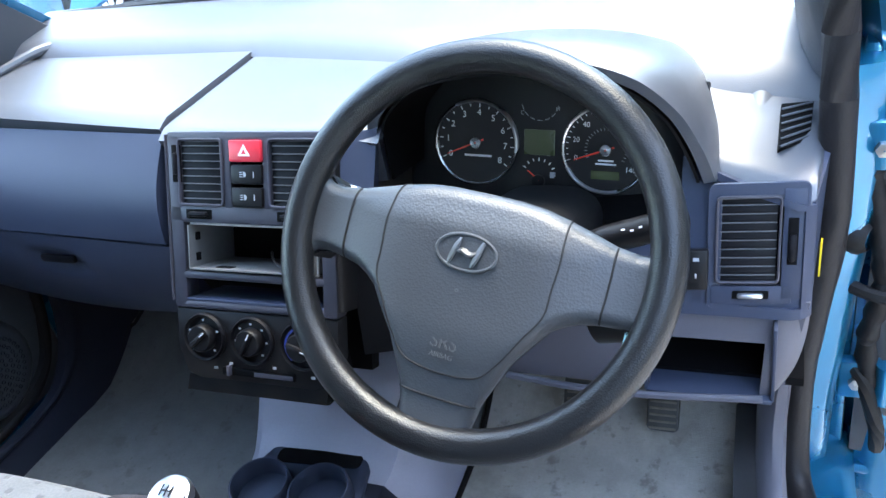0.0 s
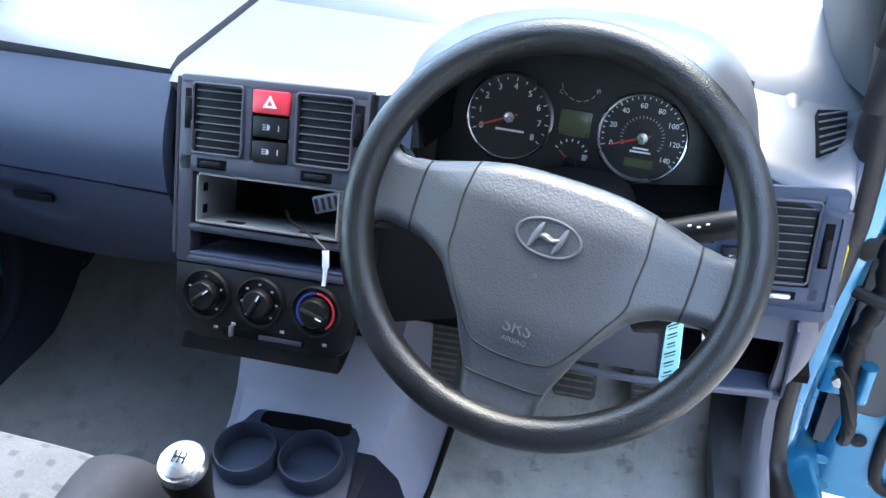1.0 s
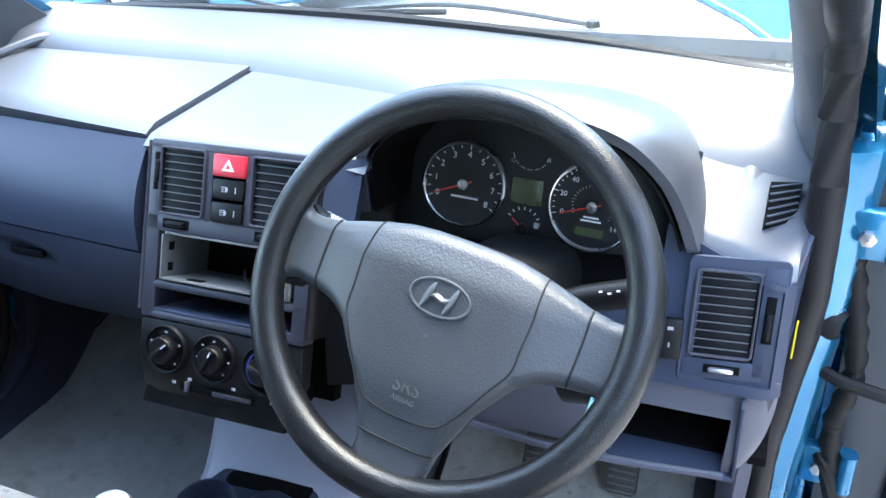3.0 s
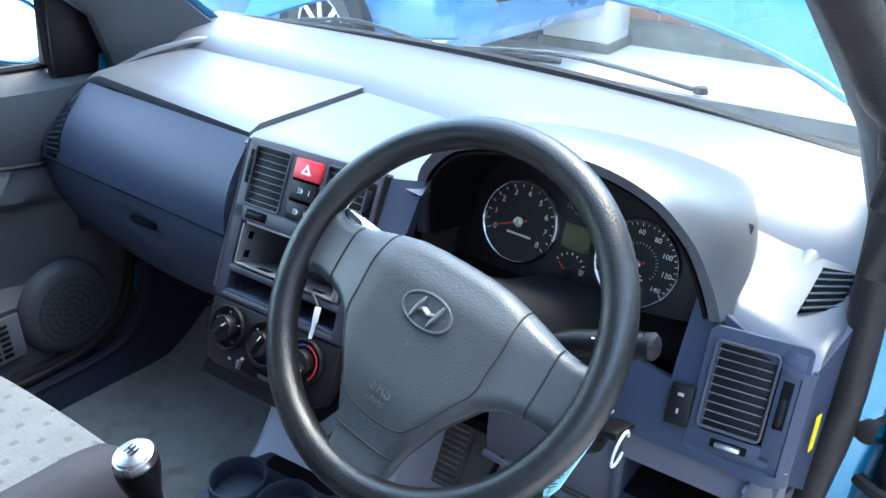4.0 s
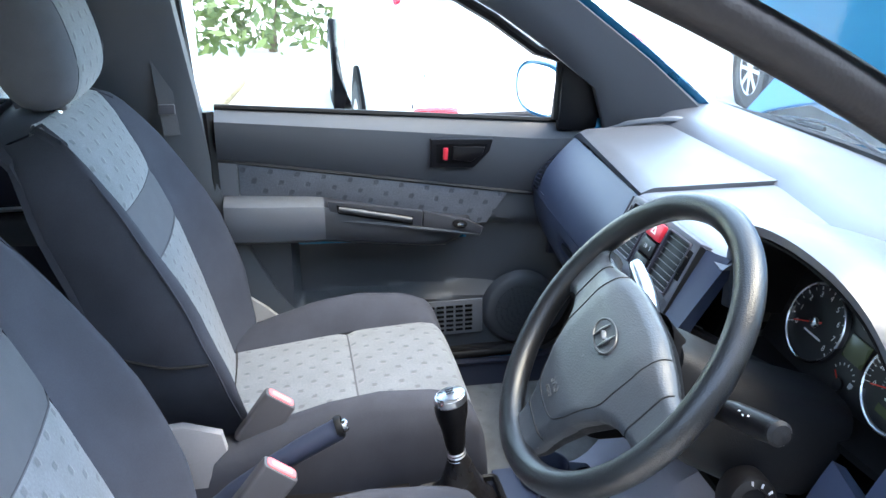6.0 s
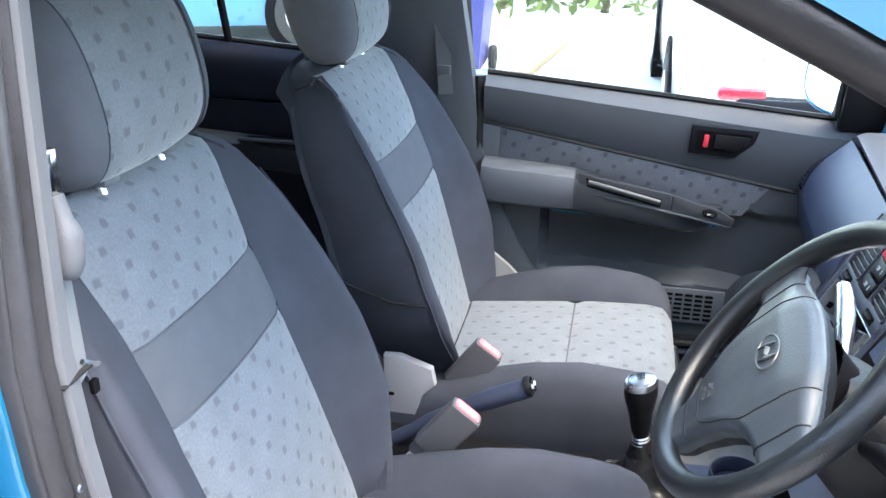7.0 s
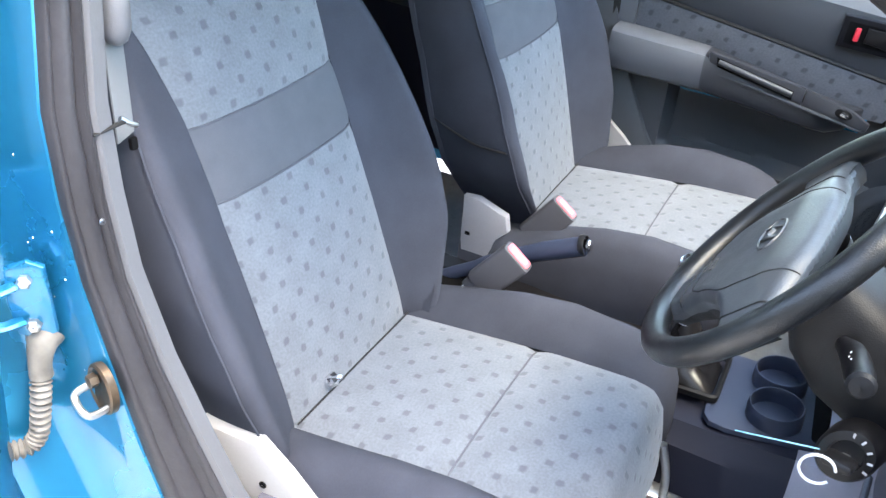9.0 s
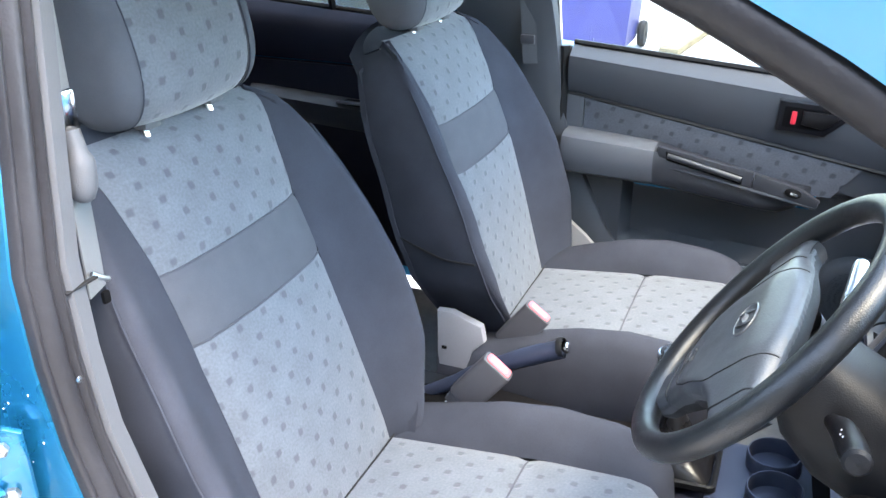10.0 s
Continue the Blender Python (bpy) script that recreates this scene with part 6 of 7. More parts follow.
# ---- front seats ----
BX = (0.0, 0.016, 0.040, 0.066, 0.090, 0.106, 0.110, 0.102)
BZ = (0.0, 0.020, 0.042, 0.052, 0.034, -0.008, -0.070, -0.135)
BK = np.linspace(0, 1, 8)


def seat(xc, yo, outer, label, lean=0.0):
    """A bucket seat: cushion and backrest of sewn panels, headrest on two posts, plastic skirts; outer: side of the recliner."""
    s = thing("car_seat", (xc, -0.30 + yo, 0.31), label, "seat", "front seats")
    CW = 0.151

    def cz(v):
        return interp(v, (0, 0.08, 0.3, 0.6, 0.85, 0.94, 1.0), (0.512, 0.518, 0.530, 0.546, 0.552, 0.545, 0.520))

    def cy(v):
        return yo + interp(v, (0, 0.9, 1.0), (-0.50, -0.075, -0.048))

    def seam(d):
        return 0.006 * math.exp(-max(0.0, d) / 0.007)

    def cen(v0, v1, front):
        def fn(u, v):
            vv = lerp(v0, v1, v) if not front else lerp(v0, 1.25, v)
            x = lerp(-CW, CW, u)
            if vv <= 1.0:
                y, z = cy(vv), cz(vv)
            else:
                f = (vv - 1.0) / 0.25
                y, z = cy(1) + 0.014 * math.sin(f * 2.0), cz(1) - 0.15 * f
            d = min(u, 1 - u) * 2 * CW
            dv = min(vv - v0, (v1 - vv) if not front else 9) * 0.45
            return (xc + x, y, z + 0.006 * math.sin(math.pi * u) - seam(d) - seam(dv))
        return fn
    part("cushion_rear_panel", sheet(cen(0.0, 0.535, False), 16, 14, 0.02), "dots", s, "grey velour with dark motifs")
    part("cushion_front_panel", sheet(cen(0.535, 1.0, True), 16, 20, 0.02), "dots", s, "grey velour with dark motifs")
    for sg in (-1, 1):
        def bol(u, v):
            k = u if sg > 0 else 1 - u
            vv = lerp(-0.12, 1.2, v)
            v2 = min(1.0, max(0, vv))
            y, z = cy(v2), cz(v2)
            f = 0.0
            if vv > 1:
                f = (vv - 1) / 0.2
                y, z = y + 0.010 * math.sin(f * 2), z - 0.13 * f
            if vv < 0:
                y += 0.5 * vv
            amp = interp(vv, (-0.12, 0.04, 0.25, 0.42, 0.6, 0.78, 0.95, 1.2), (0.12, 0.22, 0.68, 0.96, 1.0, 0.78, 0.28, 0.0))
            bx, bz = interp(k, BK, BX) * 0.9, interp(k, BK, BZ)
            if bz > 0:
                bz *= amp
            pin = 0.022 * max(0, (vv - 0.8) / 0.4) ** 2
            return (xc + sg * (CW + bx * (1 - pin * 8)), y, z + bz - seam(bx if k < 0.5 else 1))
        part("cushion_bolster", sheet(bol, 20, 22, 0.015), "plainfab", s)
    fn = cen(0.0, 0.535, False)
    part("cushion_seam", tube([Vector(fn(i / 16, 1.0)) + Vector((0, 0, 0.0004)) for i in range(17)], 0.0016, 6), "midfab", s)
    part("rear_crease", tube([(xc + 0.150 * f, -0.4655 + yo - 0.004 * abs(f) ** 3, 0.5245 - 0.007 * f * f) for f in np.linspace(-1, 1, 13)], 0.0014, 8), "seam", s, "dark fold between cushion and backrest")
    # skirt under the cushion
    part("seat_base", box((xc, -0.30 + yo, 0.365), (0.42, 0.40, 0.11), 0.02), "black", s)
    for sg in (-1, 1):
        part("side_valance", sheet(lambda u, v: (xc + sg * (0.246 - 0.004 * math.sin(v * 3)), lerp(-0.56, -0.10, u) + yo, lerp(0.34, 0.44 + 0.01 * math.sin(u * 3), v)), 10, 5, 0.01 * sg), "lightgrey" if sg == outer else "plainfab", s)
        part("seat_rail", box((xc + sg * 0.18, -0.27 + yo, 0.318), (0.035, 0.50, 0.022), 0.004), "steel", s)
    part("slide_bar", tube(curve([(xc - 0.145, -0.035 + yo, 0.455), (xc - 0.148, -0.020 + yo, 0.40), (xc - 0.150, -0.015 + yo, 0.345)], 4), 0.0065, 10), "silver", s, "bright seat adjuster bar")
    # recliner cover and its lever on the outer side
    rm = axes((xc + outer * 0.246, yo, 0), (0, 1, 0), (0, 0, 1), (outer, 0, 0))
    rc = part("recliner_cover", prism([(-0.575, 0.40), (-0.560, 0.545), (-0.535, 0.585), (-0.445, 0.592), (-0.405, 0.560), (-0.365, 0.520), (-0.30, 0.47), (-0.16, 0.42), (-0.16, 0.385), (-0.50, 0.375)], rm, 0.020, 0.008), "shell", s, "pale grey plastic recliner cover")
    part("recline_lever", prism([(-0.44, 0.515), (-0.40, 0.520), (-0.33, 0.470), (-0.28, 0.425), (-0.30, 0.405), (-0.37, 0.440), (-0.44, 0.49)], rm @ Matrix.Translation((0, 0, 0.018)), 0.014, 0.005), "lightgrey", rc)
    part("cover_screw", lathe(((0.005, 0.0), (0.005, 0.003), (0.001, 0.0032)), rm @ Matrix.Translation((-0.437, 0.530, 0.019)), 10), "cavity", rc)
    im = axes((xc - outer * 0.232, yo, 0), (0, 1, 0), (0, 0, 1), (-outer, 0, 0))
    ic = part("inner_cover", prism([(-0.56, 0.43), (-0.56, 0.590), (-0.53, 0.592), (-0.472, 0.572), (-0.466, 0.540), (-0.49, 0.515), (-0.50, 0.46), (-0.545, 0.43)], im, 0.016, 0.005), "headliner", s, "pale hinge cover")
    part("cover_clip", box((-0.545, 0.515, 0.016), (0.010, 0.007, 0.003), 0.001, im), "cavity", ic)
    # backrest
    ZS = (0.47, 0.53, 0.60, 0.70, 0.825, 0.95, 1.015, 1.045, 1.058)
    YS = (-0.462, -0.476, -0.494, -0.520, -0.556, -0.606, -0.640, -0.662, -0.692)

    def fy(z):
        return interp(z, ZS, YS) + yo - lean * interp(z, (0.55, 0.80, 0.95, 1.058), (0.0, 1.0, 1.0, 0.5))

    def cw(z):
        return interp(z, (0.47, 0.6, 0.825, 0.92, 1.0, 1.04, 1.058), (0.148, 0.147, 0.147, 0.147, 0.160, 0.170, 0.160))

    def ow(z):
        return interp(z, (0.47, 0.55, 0.65, 0.76, 0.88, 0.96, 1.02, 1.048, 1.058), (0.205, 0.240, 0.264, 0.268, 0.254, 0.236, 0.214, 0.190, 0.165))

    def nip(z, sg):
        return 0.0 if sg == outer else interp(z, (0.47, 0.53, 0.58, 0.64, 0.72), (0.045, 0.058, 0.040, 0.014, 0.0))

    def amp(z):
        return interp(z, (0.47, 0.55, 0.66, 0.78, 0.92, 1.02, 1.058), (0.040, 0.060, 0.076, 0.070, 0.040, 0.014, 0.0))

    def panel(z0, z1):
        def fn(u, v):
            z = lerp(z0, z1, v)
            x = lerp(-1, 1, u) * cw(z)
            d = min(u, 1 - u) * 2 * cw(z)
            dv = min(z - z0, z1 - z)
            return (xc + x, fy(z) + 0.008 * math.sin(math.pi * u) - 0.9 * (seam(d) + 0.6 * seam(dv)), z)
        return fn
    part("back_lower_panel", sheet(panel(0.475, 0.820), 16, 20, -0.02), "dots", s, "grey velour with dark motifs")
    for zs in (0.820, 0.908):
        fp = panel(zs, zs + 0.05)
        part("back_seam", tube([Vector(fp(i / 12, 0.0)) + Vector((0, 0.0012, 0)) for i in range(13)], 0.0014, 6), "midfab", s)
    part("back_middle_band", sheet(panel(0.820, 0.908), 16, 8, -0.02), "midfab", s, "plain grey cloth band")
    part("back_upper_panel", sheet(panel(0.908, 1.056), 16, 14, -0.02), "dots", s, "grey velour with dark motifs")
    for sg in (-1, 1):
        def side(u, v):
            k = u if sg > 0 else 1 - u
            z = lerp(0.46, 1.056, v)
            a, o, m = cw(z), ow(z), amp(z)
            o -= nip(z, sg)
            if k < 0.6:
                q = k / 0.6
                x = lerp(a, o, q ** 0.85)
                yy = fy(z) + m * (0.25 * q + 0.75 * (3 * q * q - 2 * q ** 3)) * (1.0 if q < 0.7 else 1 - 0.35 * ((q - 0.7) / 0.3) ** 2)
            else:
                q = (k - 0.6) / 0.4
                x = o + 0.006 * math.sin(q * math.pi) - 0.012 * q
                yy = fy(z) + m * 0.65 - (m * 0.65 + 0.105 - 0.03 * max(0, (z - 0.93) / 0.128)) * q
            w = max(0.0, (z - 0.93) / 0.126) ** 2
            qq = max(0.0, (k - 0.45) / 0.55)
            return (xc + sg * (x - 0.018 * qq * w), yy - seam(x - a), z - 0.042 * qq * w)
        part("back_bolster", sheet(side, 26, 34, -0.012), "plainfab", s)

    for sg in (-1, 1):
        if sg != outer:
            o7, m7 = ow(0.71), amp(0.71)
            part("flank_seam", tube([(xc + sg * (o7 + 0.0015 + 0.006 * math.sin(q * math.pi) - 0.012 * q), fy(0.71) + m7 * 0.65 - (m7 * 0.65 + 0.105) * q, 0.706 + 0.04 * max(0.0, q - 0.4)) for q in np.linspace(0.02, 0.98, 12)], 0.0022, 6), "seam", s)
        part("bolster_piping", tube(curve([(xc + sg * (ow(z) - nip(z, sg) + 0.001), fy(z) + amp(z) * 0.66, z) for z in np.linspace(0.49, 0.99, 11)], 3), 0.0016, 6), "plainfab", s)

    def rear(u, v):
        z = lerp(0.46, 1.057, v)
        w = max(0.0, (z - 0.93) / 0.126) ** 2
        x = lerp(1, -1, u) * (ow(z) - nip(z, math.copysign(1, 0.5 - u)) - 0.008 - 0.018 * w)
        return (xc + x, fy(z) - 0.105 + 0.03 * max(0, (z - 0.93) / 0.128) - 0.012 * math.sin(u * math.pi), z - 0.042 * w * abs(2 * u - 1) ** 3)
    part("back_shell", sheet(rear, 10, 16, -0.01), "plainfab", s)
    part("back_top", sheet(lambda u, v: (xc + lerp(-1, 1, u) * lerp(0.162, 0.136, v), lerp(fy(1.058) + 0.004, fy(1.057) - 0.078, v), 1.056 + 0.006 * math.sin(math.pi * v) * (1 - abs(2 * u - 1) ** 3) - 0.042 * (0.2 + 0.8 * v) * abs(2 * u - 1) ** lerp(12, 3, v)), 24, 8, -0.01), "plainfab", s)
    # headrest: a padded block with a patterned face
    hc = Vector((xc, -0.700 + yo, 1.163))
    hm = axes(hc, (1, 0, 0), Vector((0, -0.24, 0.97)), Vector((0, -0.97, -0.24)))

    def ell(n, a, b, p):
        return [(a * np.sign(math.cos(q)) * abs(math.cos(q)) ** p, b * np.sign(math.sin(q)) * abs(math.sin(q)) ** p) for q in np.linspace(0, 2 * math.pi, n, endpoint=False)]
    secs = []
    for x, fa, fb in ((-0.141, 0.30, 0.34), (-0.139, 0.55, 0.60), (-0.134, 0.76, 0.80), (-0.124, 0.91, 0.93), (-0.112, 0.985, 0.99), (-0.104, 1.0, 1.0), (-0.101, 0.97, 0.985)):
        secs.append([hm @ Vector((x, fb * 0.100 * yy, fa * 0.060 * zz)) for zz, yy in ell(40, 1, 1, 0.80)])
    left = loft(secs)
    part("headrest_side", left, "midfab", s)
    part("headrest_side", loft([[Vector((2 * xc - p.x, p.y, p.z)) for p in sec] for sec in secs]), "midfab", s)

    def face(u, v):
        t = lerp(-2.6, 2.6, v)
        zz = np.sign(math.cos(t)) * abs(math.cos(t)) ** 0.80
        yy = np.sign(math.sin(t)) * abs(math.sin(t)) ** 0.80
        bulge = 1 + 0.05 * math.sin(math.pi * u) - 0.04 * math.exp(-min(u, 1 - u) * 0.2 / 0.006)
        return hm @ Vector((lerp(-0.102, 0.102, u), 0.100 * yy * bulge, -0.060 * zz * bulge))
    part("headrest_face", sheet(face, 16, 36, -0.01), "dots", s, "grey velour with dark motifs")
    for sg in (-1, 1):
        part("headrest_piping", tube([hm @ Vector((sg * 0.103, 0.0995 * yy, 0.0597 * zz)) for zz, yy in ell(40, 1, 1, 0.80)], 0.0013, 6, ring=True), "plainfab", s)
    part("headrest_back", sheet(lambda u, v: hm @ Vector((lerp(0.10, -0.10, u), lerp(-0.085, 0.085, v), 0.0445 + 0.004 * math.sin(math.pi * v))), 6, 8, 0.008), "plainfab", s)
    for sg in (-1, 1):
        po = part("headrest_post", tube([hc + Vector((sg * 0.062, 0.025, -0.13)), hc + Vector((sg * 0.062, 0.0, -0.05))], 0.006, 10), "chrome", s)
        part("post_guide", box((xc + sg * 0.062, hc.y + 0.026, 1.063), (0.030, 0.020, 0.010), 0.004), "trimgrey", po)
    return s


drv = seat(0.345, -0.045, 1, "driver's seat in dotted grey velour with plain dark bolsters", 0.020)
pas = seat(-0.330, 0.0, -1, "passenger seat in dotted grey velour with plain dark bolsters")

# rear bench
bench = thing("rear_bench", (0, -1.3, 0.4), "rear bench seat with its shade put into a dark navy colour", "seat")
# bench is coloured dark navy to stand for the dim rear cabin
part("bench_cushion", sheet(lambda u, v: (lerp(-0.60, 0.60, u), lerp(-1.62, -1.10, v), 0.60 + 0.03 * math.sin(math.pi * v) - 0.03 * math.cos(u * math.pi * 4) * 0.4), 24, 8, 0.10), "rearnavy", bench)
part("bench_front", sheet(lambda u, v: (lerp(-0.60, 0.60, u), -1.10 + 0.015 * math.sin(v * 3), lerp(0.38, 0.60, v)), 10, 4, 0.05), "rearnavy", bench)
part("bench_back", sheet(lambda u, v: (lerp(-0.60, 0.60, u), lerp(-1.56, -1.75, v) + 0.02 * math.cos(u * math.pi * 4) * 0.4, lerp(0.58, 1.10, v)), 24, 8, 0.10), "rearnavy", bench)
part("bench_panel", sheet(lambda u, v: (lerp(-0.48, -0.12, u), lerp(-1.535, -1.69, v), lerp(0.66, 1.06, v)), 10, 8, 0.02), "dots", bench)


# ---- centre console, lever, handbrake ----
con = thing("centre_console", (0, 0.0, 0.32), "pale grey front console with twin dark cup holders", "console")


def con_top(y):
    return interp(y, (-0.12, -0.02, 0.08, 0.13, 0.16, 0.2, 0.30), (0.425, 0.430, 0.436, 0.442, 0.470, 0.53, 0.58))


secs = []
for y in np.linspace(-0.12, 0.30, 22):
    w = interp(y, (-0.12, 0.1, 0.16, 0.3), (0.105, 0.112, 0.12, 0.115))
    zt = con_top(y)
    secs.append([Vector((0.008 + sx * ww, y, z)) for sx, ww, z in ((-1, w + 0.035, 0.32), (-1, w + 0.02, 0.40), (-1, w + 0.006, zt - 0.02), (-1, w - 0.010, zt), (-1, w * 0.4, zt + 0.002), (1, w * 0.4, zt + 0.002), (1, w - 0.010, zt), (1, w + 0.006, zt - 0.02), (1, w + 0.02, 0.40), (1, w + 0.035, 0.32))])
CUPS = ((-0.046, 0.049), (0.042, 0.055))
# body darker than the tray's navy: shade on its sides is in the colour
part("console_shell", loft(secs[:12]), "rearnavy", con, "dark blue-grey console body")
part("console_front", loft(secs[11:]), "consolegrey", con, "pale grey console front")
TRAY = [(-0.088, -0.075), (-0.086, 0.03), (-0.076, 0.075), (-0.060, 0.094), (0.0, 0.100), (0.066, 0.094), (0.084, 0.080), (0.090, 0.055), (0.104, -0.075), (0.012, -0.085)]
tray = curve([Vector((x, y, 0)) for x, y in TRAY + [TRAY[0]]], 4)[:-1]
part("cup_tray", prism([(p.x, p.y) for p in tray], axes((-0.004, 0.042, 0.437), (1, 0, 0), (0, 1, 0.03), (0, 0, 1)), 0.009, 0.004), "dashblue", con, "dark blue-grey cup tray")
# flat near-black plate paints the shadow along the tray's back edge
part("tray_shade_strip", prism(rounded(0.128, 0.026, 0.010), axes((0.004, 0.122, 0.4465), (1, 0.06, 0), (-0.06, 1, 0.03), (0, 0, 1)), 0.0035, 0.001), "cavity", con, "near-black strip painted for the shade behind the cups")
for cx, cyy in CUPS:
    cm = Matrix.Translation((cx, cyy, 0.442)) @ Matrix.Rotation(radians(4), 4, "X")
    c = part("cup_holder", lathe(((0.0375, 0.022), (0.0378, 0.030), (0.0390, 0.0325), (0.0405, 0.0325), (0.0418, 0.030), (0.0425, 0.020), (0.0430, -0.085)), cm, 48), "dashblue", con, "dark round cup holder")
    part("cup_well", lathe(((0.0377, 0.024), (0.0365, -0.030), (0.0345, -0.050), (0.001, -0.0505)), cm, 40), "dashblue", c)
    part("cup_mat", lathe(((0.0325, -0.0500), (0.032, -0.0485), (0.001, -0.048)), cm, 32), "rubber", c)
part("gear_surround", frame_ring(0.125, 0.135, 0.012, 0.008, axes((-0.002, -0.098, 0.443), (1, 0, 0), (0, 0.998, 0.05), (0, -0.05, 0.998)), 0.012), "shroud", con)
part("rear_console", loft([[Vector((x + 0.006, y, z)) for x, z in ((-0.095, 0.34), (-0.085, zt - 0.02), (-0.07, zt), (0.07, zt), (0.085, zt - 0.02), (0.095, 0.34))] for y, zt in ((-0.18, 0.455), (-0.26, 0.45), (-0.40, 0.46), (-0.62, 0.47), (-0.80, 0.44))]), "black", con)
gear = thing("gear_lever", (0, -0.1, 0.46), "gear lever with silver-topped black knob and dark gaiter", "gear lever")
secs = []
for i in range(15):
    f = i / 14
    w, d = lerp(0.056, 0.013, f ** 0.75), lerp(0.060, 0.013, f ** 0.75)
    fold = 0.007 * math.sin(f * 15.0) * (1 - f) + 0.002
    ringp = []
    for k in range(32):
        q = 2 * math.pi * k / 32
        sq = lerp(0.55, 1.0, f)
        r2 = 1 + fold * 9 + 0.07 * math.sin(3 * q + 9 * f) * (1 - f)
        ringp.append(Vector((-0.002 + w * r2 * np.sign(math.cos(q)) * abs(math.cos(q)) ** sq, -0.098 - 0.012 * f + d * r2 * np.sign(math.sin(q)) * abs(math.sin(q)) ** sq, 0.446 + 0.100 * f + 0.006 * math.sin(2 * q + 5 * f) * (1 - f))))
    secs.append(ringp)
part("gaiter", loft(secs), "leather", gear, "glossy black folded gaiter")
GM = axes((-0.001, -0.113, 0.552), (1, 0, 0), (0, 0.975, 0.22), (0, -0.10, 0.995))
part("knob", lathe(((0.010, -0.02), (0.0125, -0.006), (0.011, -0.002), (0.0135, 0.004), (0.0165, 0.016), (0.0195, 0.045), (0.0245, 0.066), (0.0262, 0.078), (0.0258, 0.092)), GM, 28), "black", gear)
kt = part("knob_top", lathe(((0.0258, 0.090), (0.0262, 0.094), (0.0235, 0.100), (0.0215, 0.0995), (0.0205, 0.1025), (0.0175, 0.1035), (0.001, 0.1065)), GM, 32), "silver", gear, "satin silver cap")
bm = bmesh.new()
for cx, cyy, w, h in ((-0.006, 0, 0.0014, 0.013), (0, 0, 0.0014, 0.013), (0.006, 0, 0.0014, 0.013), (0, 0, 0.013, 0.0014)):
    box((cx, cyy, 0.1070), (w, h, 0.0012), 0.0, GM, 2, bm)
part("shift_pattern", bm, "black", kt, smooth=False)
for k in range(3):
    part("lever_ring", lathe(((0.0135, 0.0), (0.015, 0.002), (0.0135, 0.004)), GM @ Matrix.Translation((0, 0, -0.016 + 0.006 * k)), 20), "silver", gear)
hb2 = thing("handbrake", (0.03, -0.40, 0.46), "black handbrake lever lowered between the seats", "handbrake")
part("lever", tube(curve([(0.03, -0.56, 0.470), (0.03, -0.45, 0.543), (0.031, -0.37, 0.594), (0.031, -0.292, 0.634)], 5), [0.012] * 5 + [0.0155] * 6 + [0.0165] * 5, 14), "dashblue", hb2, "dark blue-grey grip")
part("button", lathe(((0.010, 0.0), (0.010, 0.010), (0.008, 0.012), (0.001, 0.0125)), axes((0.031, -0.292, 0.636), (1, 0, 0), (0, -0.26, 0.965), (0, 0.965, 0.26)), 14), "chrome", hb2)
part("grip_end", lathe(((0.0168, -0.006), (0.0175, 0.0), (0.016, 0.004)), axes((0.031, -0.292, 0.636), (1, 0, 0), (0, -0.26, 0.965), (0, 0.965, 0.26)), 16), "shroud", hb2)
part("base_boot", box((0.03, -0.55, 0.465), (0.06, 0.16, 0.06), 0.02), "cavity", hb2)

# belt buckles on stalks
def buckle(top, base, label):
    b = thing("seat_belt_buckle", base, label, "belt buckle", "seat belt buckles")
    top, base = Vector(top), Vector(base)
    z = (top - base).normalized()
    x = Vector((1, 0, 0))
    x = (x - z * x.dot(z)).normalized()
    m = axes(top, x, z.cross(x), z)
    part("buckle_body", prism(rounded(0.028, 0.056, 0.007), m @ Matrix.Translation((0, 0, -0.095)), 0.095, 0.004), "buckle", b)
    bt = part("release_button", prism(rounded(0.021, 0.046, 0.006), m @ Matrix.Translation((0, 0, -0.001)), 0.0030, 0.0012), "pinkred", b, "red release button")
    part("button_slot", prism(rounded(0.010, 0.034, 0.004), m @ Matrix.Translation((0.001, 0, 0.0018)), 0.0008), "palered", bt)
    part("stalk_sleeve", prism(rounded(0.020, 0.046, 0.005), m @ Matrix.Translation((0, 0, -0.120)), 0.030, 0.003), "buckle", b)
    part("sleeve_rib", prism(rounded(0.023, 0.049, 0.005), m @ Matrix.Translation((0, 0, -0.106)), 0.004, 0.001), "buckle", b)
    part("stalk_strap", prism(rounded(0.006, 0.034, 0.002), m @ Matrix.Translation((0, 0, -(top - base).length)), (top - base).length - 0.115), "whiteplastic", b)


buckle((0.088, -0.378, 0.615), (0.085, -0.53, 0.42), "grey seat belt buckle with red button beside the driver's seat")
buckle((-0.128, -0.378, 0.602), (-0.125, -0.52, 0.41), "grey seat belt buckle with red button beside the passenger seat")
lighter = thing("power_socket", (0.03, -0.345, 0.455), "small chrome accessory socket behind the gear lever", "socket")
part("socket_ring", lathe(((0.016, 0.0), (0.016, 0.010), (0.012, 0.012), (0.010, 0.004), (0.001, 0.004)), Matrix.Translation((0.03, -0.345, 0.455)), 20), "chrome", lighter)
part("socket_plug", lathe(((0.009, 0.004), (0.009, 0.024), (0.006, 0.026), (0.001, 0.026)), Matrix.Translation((0.03, -0.345, 0.455)), 16), "black", lighter)

